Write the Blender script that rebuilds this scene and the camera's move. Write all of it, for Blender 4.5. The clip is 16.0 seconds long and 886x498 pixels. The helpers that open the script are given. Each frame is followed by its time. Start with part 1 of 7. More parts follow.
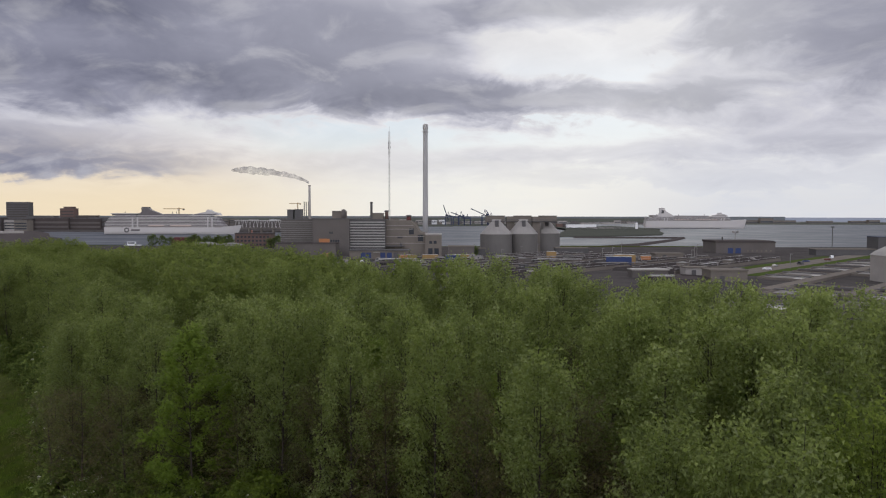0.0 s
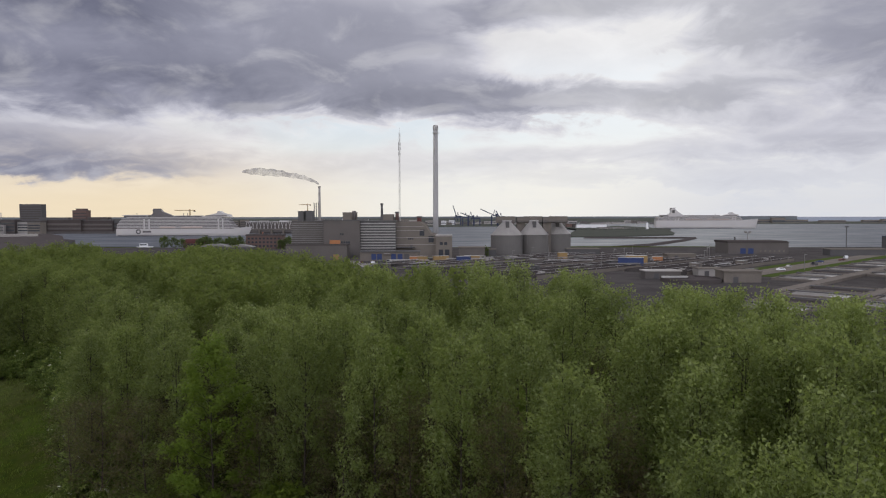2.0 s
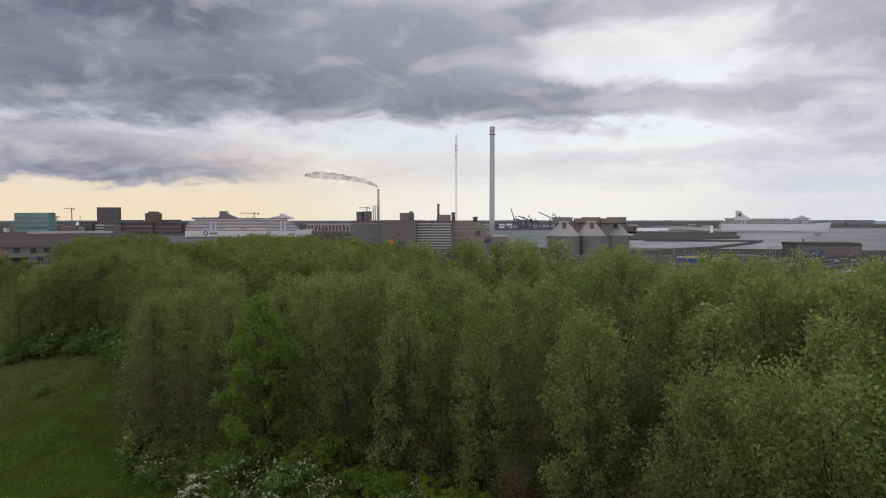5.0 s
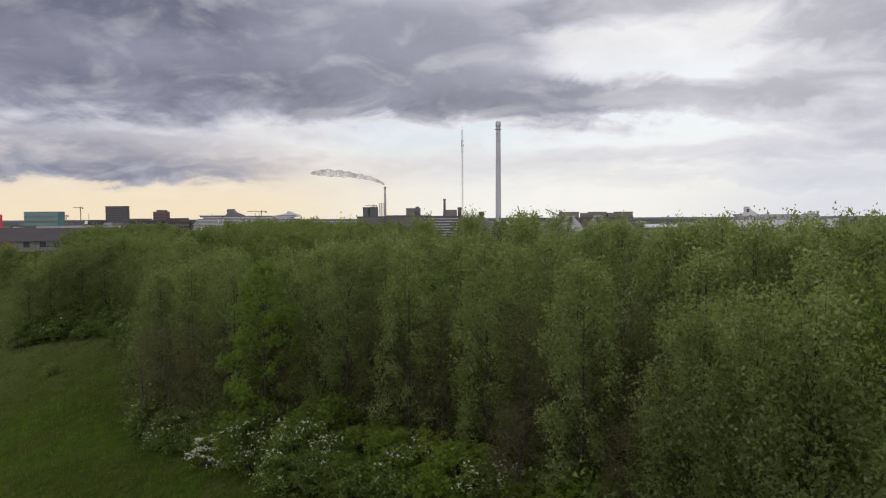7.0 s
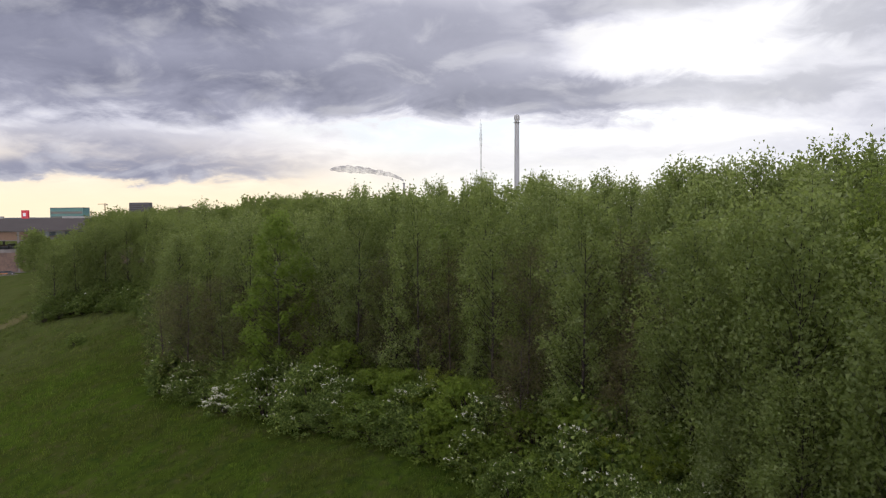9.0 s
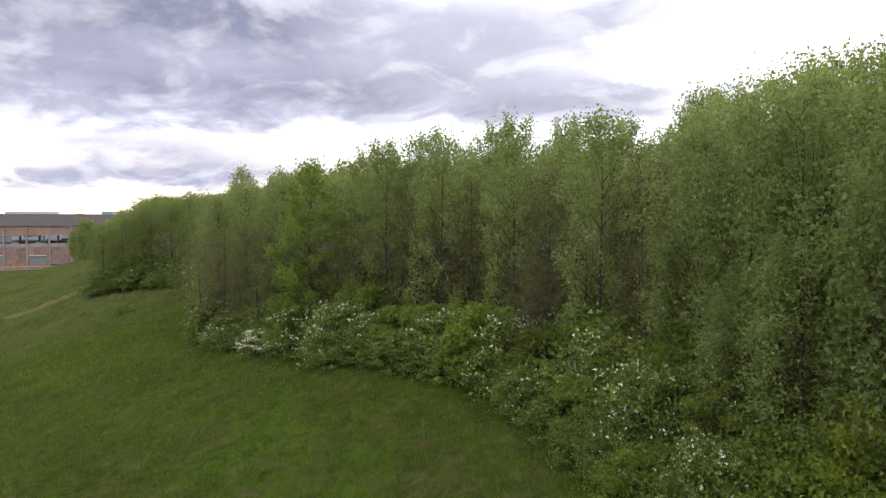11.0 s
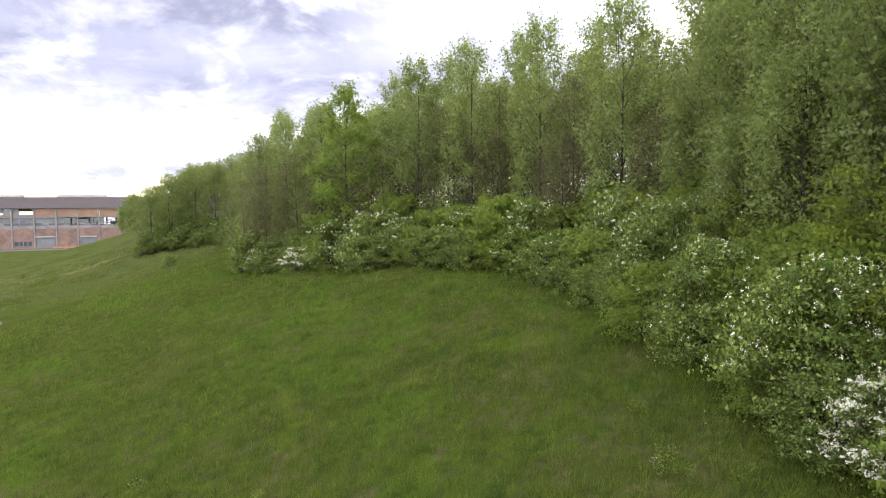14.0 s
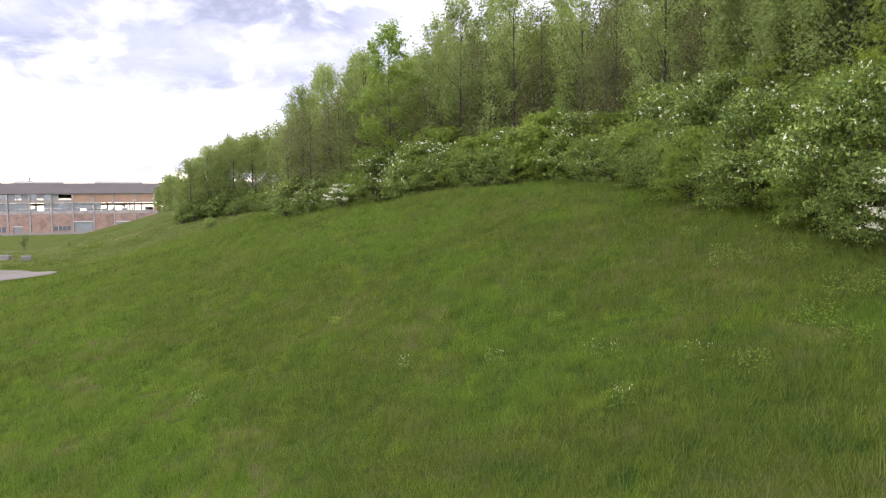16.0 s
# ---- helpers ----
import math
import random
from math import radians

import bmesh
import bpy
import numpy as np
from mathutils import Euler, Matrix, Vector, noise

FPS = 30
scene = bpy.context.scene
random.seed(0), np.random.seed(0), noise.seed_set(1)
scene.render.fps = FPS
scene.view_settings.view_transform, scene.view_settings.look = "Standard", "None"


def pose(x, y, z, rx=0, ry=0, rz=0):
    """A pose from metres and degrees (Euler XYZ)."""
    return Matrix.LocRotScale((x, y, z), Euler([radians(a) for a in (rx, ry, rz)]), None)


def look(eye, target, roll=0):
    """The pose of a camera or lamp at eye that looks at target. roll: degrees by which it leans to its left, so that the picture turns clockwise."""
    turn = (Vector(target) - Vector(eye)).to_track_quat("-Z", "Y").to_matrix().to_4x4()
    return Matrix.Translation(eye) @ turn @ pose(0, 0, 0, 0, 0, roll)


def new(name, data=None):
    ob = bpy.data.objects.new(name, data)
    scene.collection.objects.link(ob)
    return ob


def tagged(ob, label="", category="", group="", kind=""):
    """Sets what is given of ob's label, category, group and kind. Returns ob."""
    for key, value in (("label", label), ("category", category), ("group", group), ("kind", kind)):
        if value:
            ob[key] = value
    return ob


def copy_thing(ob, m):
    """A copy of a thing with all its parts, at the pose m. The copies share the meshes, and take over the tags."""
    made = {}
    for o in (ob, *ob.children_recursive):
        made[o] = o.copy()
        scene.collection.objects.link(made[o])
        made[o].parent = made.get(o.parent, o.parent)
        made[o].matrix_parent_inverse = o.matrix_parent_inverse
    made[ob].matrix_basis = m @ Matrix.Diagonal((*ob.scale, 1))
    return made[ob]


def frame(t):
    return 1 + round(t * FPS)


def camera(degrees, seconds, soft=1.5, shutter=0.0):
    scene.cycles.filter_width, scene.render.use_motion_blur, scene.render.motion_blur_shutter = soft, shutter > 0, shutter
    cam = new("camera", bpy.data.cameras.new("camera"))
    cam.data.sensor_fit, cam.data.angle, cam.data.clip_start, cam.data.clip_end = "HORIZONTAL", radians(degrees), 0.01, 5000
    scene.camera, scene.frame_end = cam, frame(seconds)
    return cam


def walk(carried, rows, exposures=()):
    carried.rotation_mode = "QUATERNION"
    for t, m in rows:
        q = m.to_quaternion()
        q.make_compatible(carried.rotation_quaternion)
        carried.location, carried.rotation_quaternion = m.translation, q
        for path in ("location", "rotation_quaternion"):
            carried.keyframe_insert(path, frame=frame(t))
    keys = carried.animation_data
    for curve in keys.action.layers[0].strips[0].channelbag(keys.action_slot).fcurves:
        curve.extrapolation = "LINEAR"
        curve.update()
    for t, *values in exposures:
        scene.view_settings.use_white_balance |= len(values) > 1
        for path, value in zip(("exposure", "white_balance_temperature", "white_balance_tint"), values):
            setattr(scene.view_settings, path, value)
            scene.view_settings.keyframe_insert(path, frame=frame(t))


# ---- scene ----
cam = camera(67.0, 16.0, soft=1.15)
PATH = [
    (0, (0.398, -0.621, 31.682), (0.396, 1.377, 31.583), 0.1),
    (0.5, (-0.016, -0.607, 31.894), (-0.023, 1.39, 31.794), 0.0),
    (1, (-0.302, -0.46, 32.005), (-0.379, 1.536, 31.905), 0.0),
    (1.5, (-0.431, -0.24, 32.115), (-0.533, 1.755, 32.016), 0.1),
    (2, (-0.466, -0.058, 32.236), (-0.496, 1.94, 32.138), -0.1),
    (2.5, (-0.395, -0.039, 32.243), (-0.375, 1.959, 32.146), -0.2),
    (3, (-0.169, -0.284, 32.001), (-0.154, 1.713, 31.906), -0.2),
    (3.5, (0.122, -0.756, 31.541), (0.075, 1.242, 31.447), -0.3),
    (4, (0.432, -1.293, 31.017), (0.291, 0.7, 30.925), -0.4),
    (6.5, (1.907, -2.595, 27.833), (1.684, -0.609, 27.755), -0.0),
    (7, (1.738, -2.772, 27.405), (1.514, -0.787, 27.314), -0.3),
    (7.5, (1.774, -3.095, 26.7), (1.541, -1.111, 26.607), -0.3),
    (8, (1.957, -3.414, 25.927), (1.713, -1.432, 25.834), -0.2),
    (8.5, (2.262, -3.61, 25.13), (2.0, -1.629, 25.034), -0.1),
    (9, (2.563, -3.792, 24.272), (2.282, -1.815, 24.174), -0.3),
    (11.5, (4.08, -5.108, 18.948), (3.653, -3.156, 18.875), -0.1),
    (12, (4.391, -5.374, 18.15), (3.941, -3.427, 18.067), -0.3),
    (12.5, (4.62, -5.644, 17.27), (4.156, -3.701, 17.181), -0.5),
    (13, (4.7, -6.075, 16.34), (4.228, -4.134, 16.247), -0.7),
    (13.5, (4.713, -6.456, 15.32), (4.226, -4.519, 15.222), -0.8),
    (14, (4.62, -6.885, 14.209), (4.114, -4.953, 14.107), -0.8),
    (14.5, (4.429, -7.434, 13.072), (3.902, -5.507, 12.966), -0.8),
    (15, (4.205, -7.996, 11.82), (3.651, -6.077, 11.714), -0.8),
    (15.5, (3.986, -8.522, 10.537), (3.412, -6.609, 10.427), -0.8),
    (16, (3.807, -8.985, 9.292), (3.229, -7.074, 9.18), -0.9),
]
walk(cam, [(t, look(eye, target, roll)) for t, eye, target, roll in PATH],
     exposures=[(0, -0.03), (7, 0.02), (9, 0.34), (11.5, 1.18), (12.5, 1.38), (14, 1.72), (15, 1.86), (16, 1.88)])


# ---- world and light ----
SUN_AZ, SUN_EL = radians(17), radians(32)      # sun behind the cloud, ahead and to the right
SUN_DIR = Vector((math.sin(SUN_AZ) * math.cos(SUN_EL), math.cos(SUN_AZ) * math.cos(SUN_EL), math.sin(SUN_EL)))


BREAK_DIR = Vector((math.sin(0.29) * math.cos(0.25), math.cos(0.29) * math.cos(0.25), math.sin(0.25)))   # the bright break in the clouds


class Net:
    """Short hand for node trees."""

    def __init__(self, tree):
        self.t = tree

    def node(self, kind, **kw):
        n = self.t.nodes.new(kind)
        for k, v in kw.items():
            if k == "operation":
                n.operation = v
            elif k == "blend_type":
                n.blend_type = v
            elif k == "data_type":
                n.data_type = v
            elif k == "sky_type":
                n.sky_type = v
        return n

    def put(self, socket, v):
        if isinstance(v, bpy.types.NodeSocket):
            self.t.links.new(v, socket)
        elif isinstance(v, (tuple, list)) and len(v) == 3 and socket.type == "RGBA":
            socket.default_value = (*v, 1)
        else:
            socket.default_value = v

    def math(self, op, a, b=0.0, c=0.0):
        n = self.node("ShaderNodeMath", operation=op)
        for i, v in enumerate((a, b, c)):
            self.put(n.inputs[i], v)
        return n.outputs[0]

    def mix(self, f, a, b, mode="MIX"):
        n = self.node("ShaderNodeMix", data_type="RGBA", blend_type=mode)
        self.put(n.inputs[0], f)
        self.put(n.inputs[6], a)
        self.put(n.inputs[7], b)
        return n.outputs[2]

    def ramp(self, f, stops):
        n = self.node("ShaderNodeValToRGB")
        e = n.color_ramp.elements
        while len(e) < len(stops):
            e.new(0.5)
        for k, (p, c) in zip(e, stops):
            k.position = p
            k.color = (*c, 1) if isinstance(c, tuple) else (c, c, c, 1)
        self.put(n.inputs[0], f)
        return n.outputs[0]

    def noise(self, vec, scale, detail=4.0, rough=0.5, distort=0.0):
        n = self.node("ShaderNodeTexNoise")
        if vec is not None:
            self.put(n.inputs["Vector"], vec)
        self.put(n.inputs["Scale"], scale)
        self.put(n.inputs["Detail"], detail)
        self.put(n.inputs["Roughness"], rough)
        self.put(n.inputs["Distortion"], distort)
        return n.outputs["Fac"]

    def step(self, v, a, b):
        n = self.node("ShaderNodeMapRange")
        n.interpolation_type = "SMOOTHSTEP"
        self.put(n.inputs[0], v)
        self.put(n.inputs[1], a)
        self.put(n.inputs[2], b)
        return n.outputs[0]


def build_world():
    w = bpy.data.worlds.new("sky")
    scene.world = w
    w.use_nodes = True
    w.node_tree.nodes.clear()
    n = Net(w.node_tree)
    d = n.node("ShaderNodeTexCoord").outputs["Generated"]
    s = n.node("ShaderNodeSeparateXYZ")
    n.put(s.inputs[0], d)
    x, y, z = s.outputs
    el = n.math("MAXIMUM", z, 0.0)
    az = n.math("ARCTAN2", x, y)

    def layer(low, shift=0.0, squeeze=1.35):
        """A flat cloud layer seen in perspective; a shift moves it away from the eye."""
        zc = n.math("ADD", el, low)
        c = n.node("ShaderNodeCombineXYZ")
        n.put(c.inputs[0], n.math("DIVIDE", x, zc))
        n.put(c.inputs[1], n.math("ADD", n.math("MULTIPLY", n.math("DIVIDE", y, zc), squeeze), shift))
        c.inputs[2].default_value = 3.7
        return c.outputs[0]

    def centred(v, k):
        return n.math("MULTIPLY", n.math("SUBTRACT", v, 0.5), k)

    def both(*v):
        out = v[0]
        for q in v[1:]:
            out = n.math("MULTIPLY", out, q)
        return out

    big = n.noise(layer(0.26), 1.2, 3, 0.5, 0.35)
    roll = n.noise(layer(0.27, 0.0, 1.0), 3.3, 8, 0.56, 0.5)
    lit = n.noise(layer(0.27, 0.10, 1.0), 3.3, 8, 0.56, 0.5)
    fine = n.noise(layer(0.36, 0.0, 1.0), 7.0, 8, 0.60, 0.6)
    # outlines of the large clouds wander with the noise
    rag = n.math("ADD", el, n.math("ADD", centred(roll, 0.075), centred(fine, 0.035)))
    side = n.math("ADD", az, n.math("ADD", centred(big, 0.30), centred(fine, 0.16)))
    sd = n.node("ShaderNodeVectorMath", operation="DOT_PRODUCT")
    n.put(sd.inputs[0], d)
    sd.inputs[1].default_value = BREAK_DIR
    glow = n.step(sd.outputs["Value"], 0.975, 0.9998)
    wide = n.step(sd.outputs["Value"], 0.70, 1.0)
    dens = n.math("ADD", 0.530, n.math("ADD", centred(big, 0.22), n.math("ADD", centred(roll, 0.32), centred(fine, 0.15))))
    # overcast above, thinner towards the horizon
    dens = n.math("ADD", dens, n.math("MULTIPLY", n.step(rag, 0.11, 0.19), 0.104))
    dens = n.math("ADD", dens, n.math("MULTIPLY", n.step(el, 0.09, 0.0), -0.10))
    # banks, tongues and breaks: azimuth, height, half width, half height, weight
    for a0, e0, ra, re, k in ((-0.68, 0.280, 0.26, 0.060, 0.13), (-0.34, 0.268, 0.34, 0.050, 0.12), (-0.55, 0.185, 0.50, 0.058, 0.13), (-0.62, 0.245, 0.50, 0.085, 0.145), (-0.19, 0.182, 0.30, 0.046, 0.10), (-0.62, 0.128, 0.32, 0.030, 0.07),
                              (0.10, 0.166, 0.28, 0.032, 0.15), (0.13, 0.282, 0.17, 0.030, 0.16), (0.53, 0.232, 0.22, 0.060, 0.13), (0.38, 0.166, 0.09, 0.014, 0.08),
                              (-0.56, 0.084, 0.27, 0.036, 0.17), (-0.56, 0.062, 0.24, 0.016, 0.10), (0.43, 0.050, 0.28, 0.014, 0.09), (0.27, 0.092, 0.22, 0.016, 0.07),
                              (0.56, 0.090, 0.14, 0.022, 0.09), (0.21, 0.236, 0.20, 0.050, -0.26), (-0.53, 0.226, 0.27, 0.030, -0.07), (-0.10, 0.118, 0.46, 0.036, -0.11), (0.58, 0.305, 0.12, 0.028, -0.13), (0.36, 0.20, 0.16, 0.025, -0.10)):
        p = n.math("MULTIPLY", n.math("SUBTRACT", side, a0), 1 / ra)
        q = n.math("MULTIPLY", n.math("SUBTRACT", rag, e0), 1 / re)
        r2 = n.math("ADD", n.math("MULTIPLY", p, p), n.math("MULTIPLY", q, q))
        dens = n.math("ADD", dens, n.math("MULTIPLY", n.step(r2, 1.6, 0.0), k * (0.74 if k > 0 else 1.0)))
    cloud = n.ramp(dens, [(0.455, (1.0, 0.985, 1.0)), (0.575, (0.69, 0.69, 0.785)), (0.70, (0.345, 0.352, 0.450)), (0.86, (0.185, 0.194, 0.272)), (0.97, (0.14, 0.148, 0.21))])
    # the sides of the billows that face the light
    relief = n.step(n.math("SUBTRACT", roll, lit), -0.30, 0.32)
    cloud = n.mix(n.math("MULTIPLY", n.math("SUBTRACT", 1.0, relief), 0.22), cloud, (0.15, 0.155, 0.21))
    cloud = n.mix(n.math("MULTIPLY", n.step(relief, 0.40, 1.0), 0.26), cloud, (1.0, 0.98, 1.0), "SCREEN")
    cloud = n.mix(n.math("MULTIPLY", wide, 0.12), cloud, (1.0, 0.99, 1.0), "SCREEN")
    cloud = n.mix(n.math("MULTIPLY", glow, 0.30), cloud, (1.0, 1.0, 1.0), "SCREEN")
    sky = n.node("ShaderNodeTexSky", sky_type="NISHITA")
    sky.sun_disc = False
    sky.sun_elevation, sky.sun_rotation = SUN_EL, SUN_AZ
    blue = n.mix(1.0, sky.outputs[0], (0.10, 0.10, 0.10), "MULTIPLY")
    blue = n.mix(0.55, blue, (0.62, 0.78, 0.95))
    hole = both(n.step(dens, 0.52, 0.43), n.step(el, 0.26, 0.16), n.step(az, -0.45, -0.1))
    col = n.mix(n.math("MULTIPLY", hole, 0.6), cloud, blue)
    # pale, warm band above the horizon, warmest to the left
    warm = n.mix(n.step(az, 0.0, -0.45), (1.0, 0.985, 0.93), (1.0, 0.83, 0.57))
    warm = n.mix(n.step(az, 0.12, 0.42), warm, (0.78, 0.80, 0.86))
    low = n.math("MULTIPLY", n.step(el, 0.135, 0.01), n.step(dens, 0.74, 0.56))
    low = n.math("MAXIMUM", low, n.step(el, 0.055, 0.015))
    col = n.mix(n.math("MULTIPLY", low, 0.88), col, warm)
    # an overcast sky grows brighter towards the zenith
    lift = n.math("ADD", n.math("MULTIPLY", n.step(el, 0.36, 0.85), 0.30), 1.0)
    # unseen sky behind the eye is raised further, added light for the near sides
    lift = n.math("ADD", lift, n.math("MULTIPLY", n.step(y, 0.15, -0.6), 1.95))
    bg = n.node("ShaderNodeBackground")
    n.put(bg.inputs[0], col)
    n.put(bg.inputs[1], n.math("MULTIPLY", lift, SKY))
    out = n.node("ShaderNodeOutputWorld")
    n.put(out.inputs[0], bg.outputs[0])


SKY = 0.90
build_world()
sun = new("sun", bpy.data.lights.new("sun", "SUN"))
sun.data.energy, sun.data.angle, sun.data.color = 0.6, radians(24), (1.0, 0.95, 0.86)
sun.matrix_world = look(SUN_DIR * 100, (0, 0, 0))


# ---- materials ----
def surface(name, base, other=None, rough=0.8, metal=0.0, grain=8.0, patch=0.7, spread=0.35, bump=0.15, spec=0.3, per_object=0.0):
    """A procedural surface: base colour with patches and fine grain towards a second colour, and a fine relief."""
    m = bpy.data.materials.new(name)
    m.use_nodes = True
    m.node_tree.nodes.clear()
    n = Net(m.node_tree)
    other = other or tuple(v * 0.62 for v in base)
    pos = n.node("ShaderNodeNewGeometry").outputs["Position"]
    big = n.noise(pos, patch, 4, 0.6)
    fine = n.noise(pos, grain, 5, 0.65)
    f = n.math("ADD", n.math("MULTIPLY", n.step(big, 0.35, 0.7), 0.6), n.math("MULTIPLY", n.step(fine, 0.3, 0.75), 0.4))
    col = n.mix(n.math("MULTIPLY", f, spread / 0.35 * 0.6), base, other)
    if per_object:
        r = n.node("ShaderNodeObjectInfo").outputs["Random"]
        col = n.mix(n.math("MULTIPLY", r, per_object), col, other)
    b = n.node("ShaderNodeBsdfDiffuse" if spec < 0.1 else "ShaderNodeBsdfPrincipled")
    n.put(b.inputs[0], col)
    if spec >= 0.1:
        n.put(b.inputs["Roughness"], n.math("ADD", n.math("MULTIPLY", fine, 0.2), rough - 0.1))
        b.inputs["Metallic"].default_value = metal
        b.inputs["Specular IOR Level"].default_value = spec
    if bump:
        bp = n.node("ShaderNodeBump")
        bp.inputs["Strength"].default_value = bump
        bp.inputs["Distance"].default_value = 0.05
        n.put(bp.inputs["Height"], fine)
        n.put(b.inputs["Normal"], bp.outputs[0])
    o = n.node("ShaderNodeOutputMaterial")
    n.put(o.inputs[0], b.outputs[0])
    return m


def leafy(name, a, b, c, through_light=0.45, patch=0.25, gloss=0.15):
    """Leaves: colour varies from leaf to leaf and from plant to plant, and light comes through them."""
    m = bpy.data.materials.new(name)
    m.use_nodes = True
    m.node_tree.nodes.clear()
    n = Net(m.node_tree)
    g = n.node("ShaderNodeNewGeometry")
    leaf = g.outputs["Random Per Island"]
    plant = n.node("ShaderNodeObjectInfo").outputs["Random"]
    col = n.mix(n.math("POWER", leaf, 2.2), a, b)
    col = n.mix(n.math("MULTIPLY", plant, 0.45), col, c)
    # some plants are darker than others
    tone = n.node("ShaderNodeCombineColor")
    for k in range(3):
        n.put(tone.inputs[k], n.math("ADD", 0.84 if k != 2 else 0.88, n.math("MULTIPLY", n.math("FRACT", n.math("MULTIPLY", plant, 7.0)), 0.34 if k != 2 else 0.26)))
    col = n.mix(1.0, col, tone.outputs[0], "MULTIPLY")
    col = n.mix(n.step(n.noise(g.outputs["Position"], patch, 3, 0.6), 0.35, 0.7), col, n.mix(0.35, col, c))
    d = n.node("ShaderNodeBsdfPrincipled")
    n.put(d.inputs["Base Color"], col)
    d.inputs["Roughness"].default_value = 0.45
    d.inputs["Specular IOR Level"].default_value = gloss
    tr = n.node("ShaderNodeBsdfTranslucent")
    n.put(tr.inputs[0], n.mix(0.55, col, (0.31, 0.38, 0.09)))
    mx = n.node("ShaderNodeMixShader")
    mx.inputs[0].default_value = through_light
    n.put(mx.inputs[1], d.outputs[0])
    n.put(mx.inputs[2], tr.outputs[0])
    o = n.node("ShaderNodeOutputMaterial")
    n.put(o.inputs[0], mx.outputs[0])
    return m


def meadow_colours(n):
    """Masks over the meadow, the same for the soil and the blades: lush swathes, single tussocks, dry thatch, the pale dry slope and fresh growth."""
    pos = n.node("ShaderNodeNewGeometry").outputs["Position"]
    flat = n.node("ShaderNodeMapping")
    n.put(flat.inputs[0], pos)
    flat.inputs["Scale"].default_value = (1.0, 1.0, 0.1)
    at = flat.outputs[0]
    lush = n.step(n.noise(at, 0.13, 4, 0.6, 0.5), 0.42, 0.62)
    tuft = n.step(n.noise(at, 1.7, 4, 0.7, 0.6), 0.47, 0.62)
    dry = n.math("MULTIPLY", n.step(n.noise(at, 0.30, 4, 0.7, 1.0), 0.42, 0.66), n.step(n.noise(at, 1.7, 4, 0.7, 0.5), 0.44, 0.62))
    s = n.node("ShaderNodeSeparateXYZ")
    n.put(s.inputs[0], pos)
    x, y, _ = s.outputs
    far = n.math("ADD", n.math("MULTIPLY", x, -0.62), n.math("MULTIPLY", y, 0.55))
    far = n.math("ADD", far, n.math("MULTIPLY", n.math("SUBTRACT", n.noise(at, 0.07, 5, 0.65), 0.5), 40.0))
    pale = n.math("MULTIPLY", n.step(far, 60.0, 92.0), n.step(n.noise(at, 0.16, 6, 0.7, 0.8), 0.30, 0.58))
    fresh = n.step(n.noise(at, 0.85, 4, 0.65, 0.8), 0.52, 0.70)
    return pos, lush, tuft, dry, pale, fresh


def ground_material():
    m = bpy.data.materials.new("meadow")
    m.use_nodes = True
    m.node_tree.nodes.clear()
    n = Net(m.node_tree)
    pos, lush, tuft, dry, pale, fresh = meadow_colours(n)
    p3 = n.noise(pos, 5.0, 6, 0.7)
    p4 = n.noise(pos, 30.0, 3, 0.7)
    col = n.mix(lush, (0.036, 0.048, 0.008), (0.044, 0.070, 0.008))
    col = n.mix(n.math("MULTIPLY", tuft, 0.8), col, (0.018, 0.036, 0.007))
    col = n.mix(n.math("MULTIPLY", n.step(p3, 0.42, 0.8), 0.5), col, (0.056, 0.068, 0.014))
    col = n.mix(n.math("MULTIPLY", fresh, 0.6), col, (0.058, 0.084, 0.010))
    col = n.mix(n.math("MULTIPLY", dry, 0.62), col, (0.100, 0.080, 0.038))
    col = n.mix(n.math("MULTIPLY", pale, 0.6), col, (0.080, 0.088, 0.032))
    col = n.mix(n.math("MULTIPLY", n.step(p4, 0.45, 0.75), 0.35), col, (0.018, 0.026, 0.005))
    b = n.node("ShaderNodeBsdfDiffuse")
    n.put(b.inputs[0], col)
    bp = n.node("ShaderNodeBump")
    bp.inputs["Strength"].default_value = 0.6
    bp.inputs["Distance"].default_value = 0.15
    n.put(bp.inputs["Height"], n.math("ADD", n.math("ADD", p3, n.math("MULTIPLY", tuft, 0.8)), n.math("MULTIPLY", p4, 0.5)))
    n.put(b.inputs["Normal"], bp.outputs[0])
    o = n.node("ShaderNodeOutputMaterial")
    n.put(o.inputs[0], b.outputs[0])
    return m


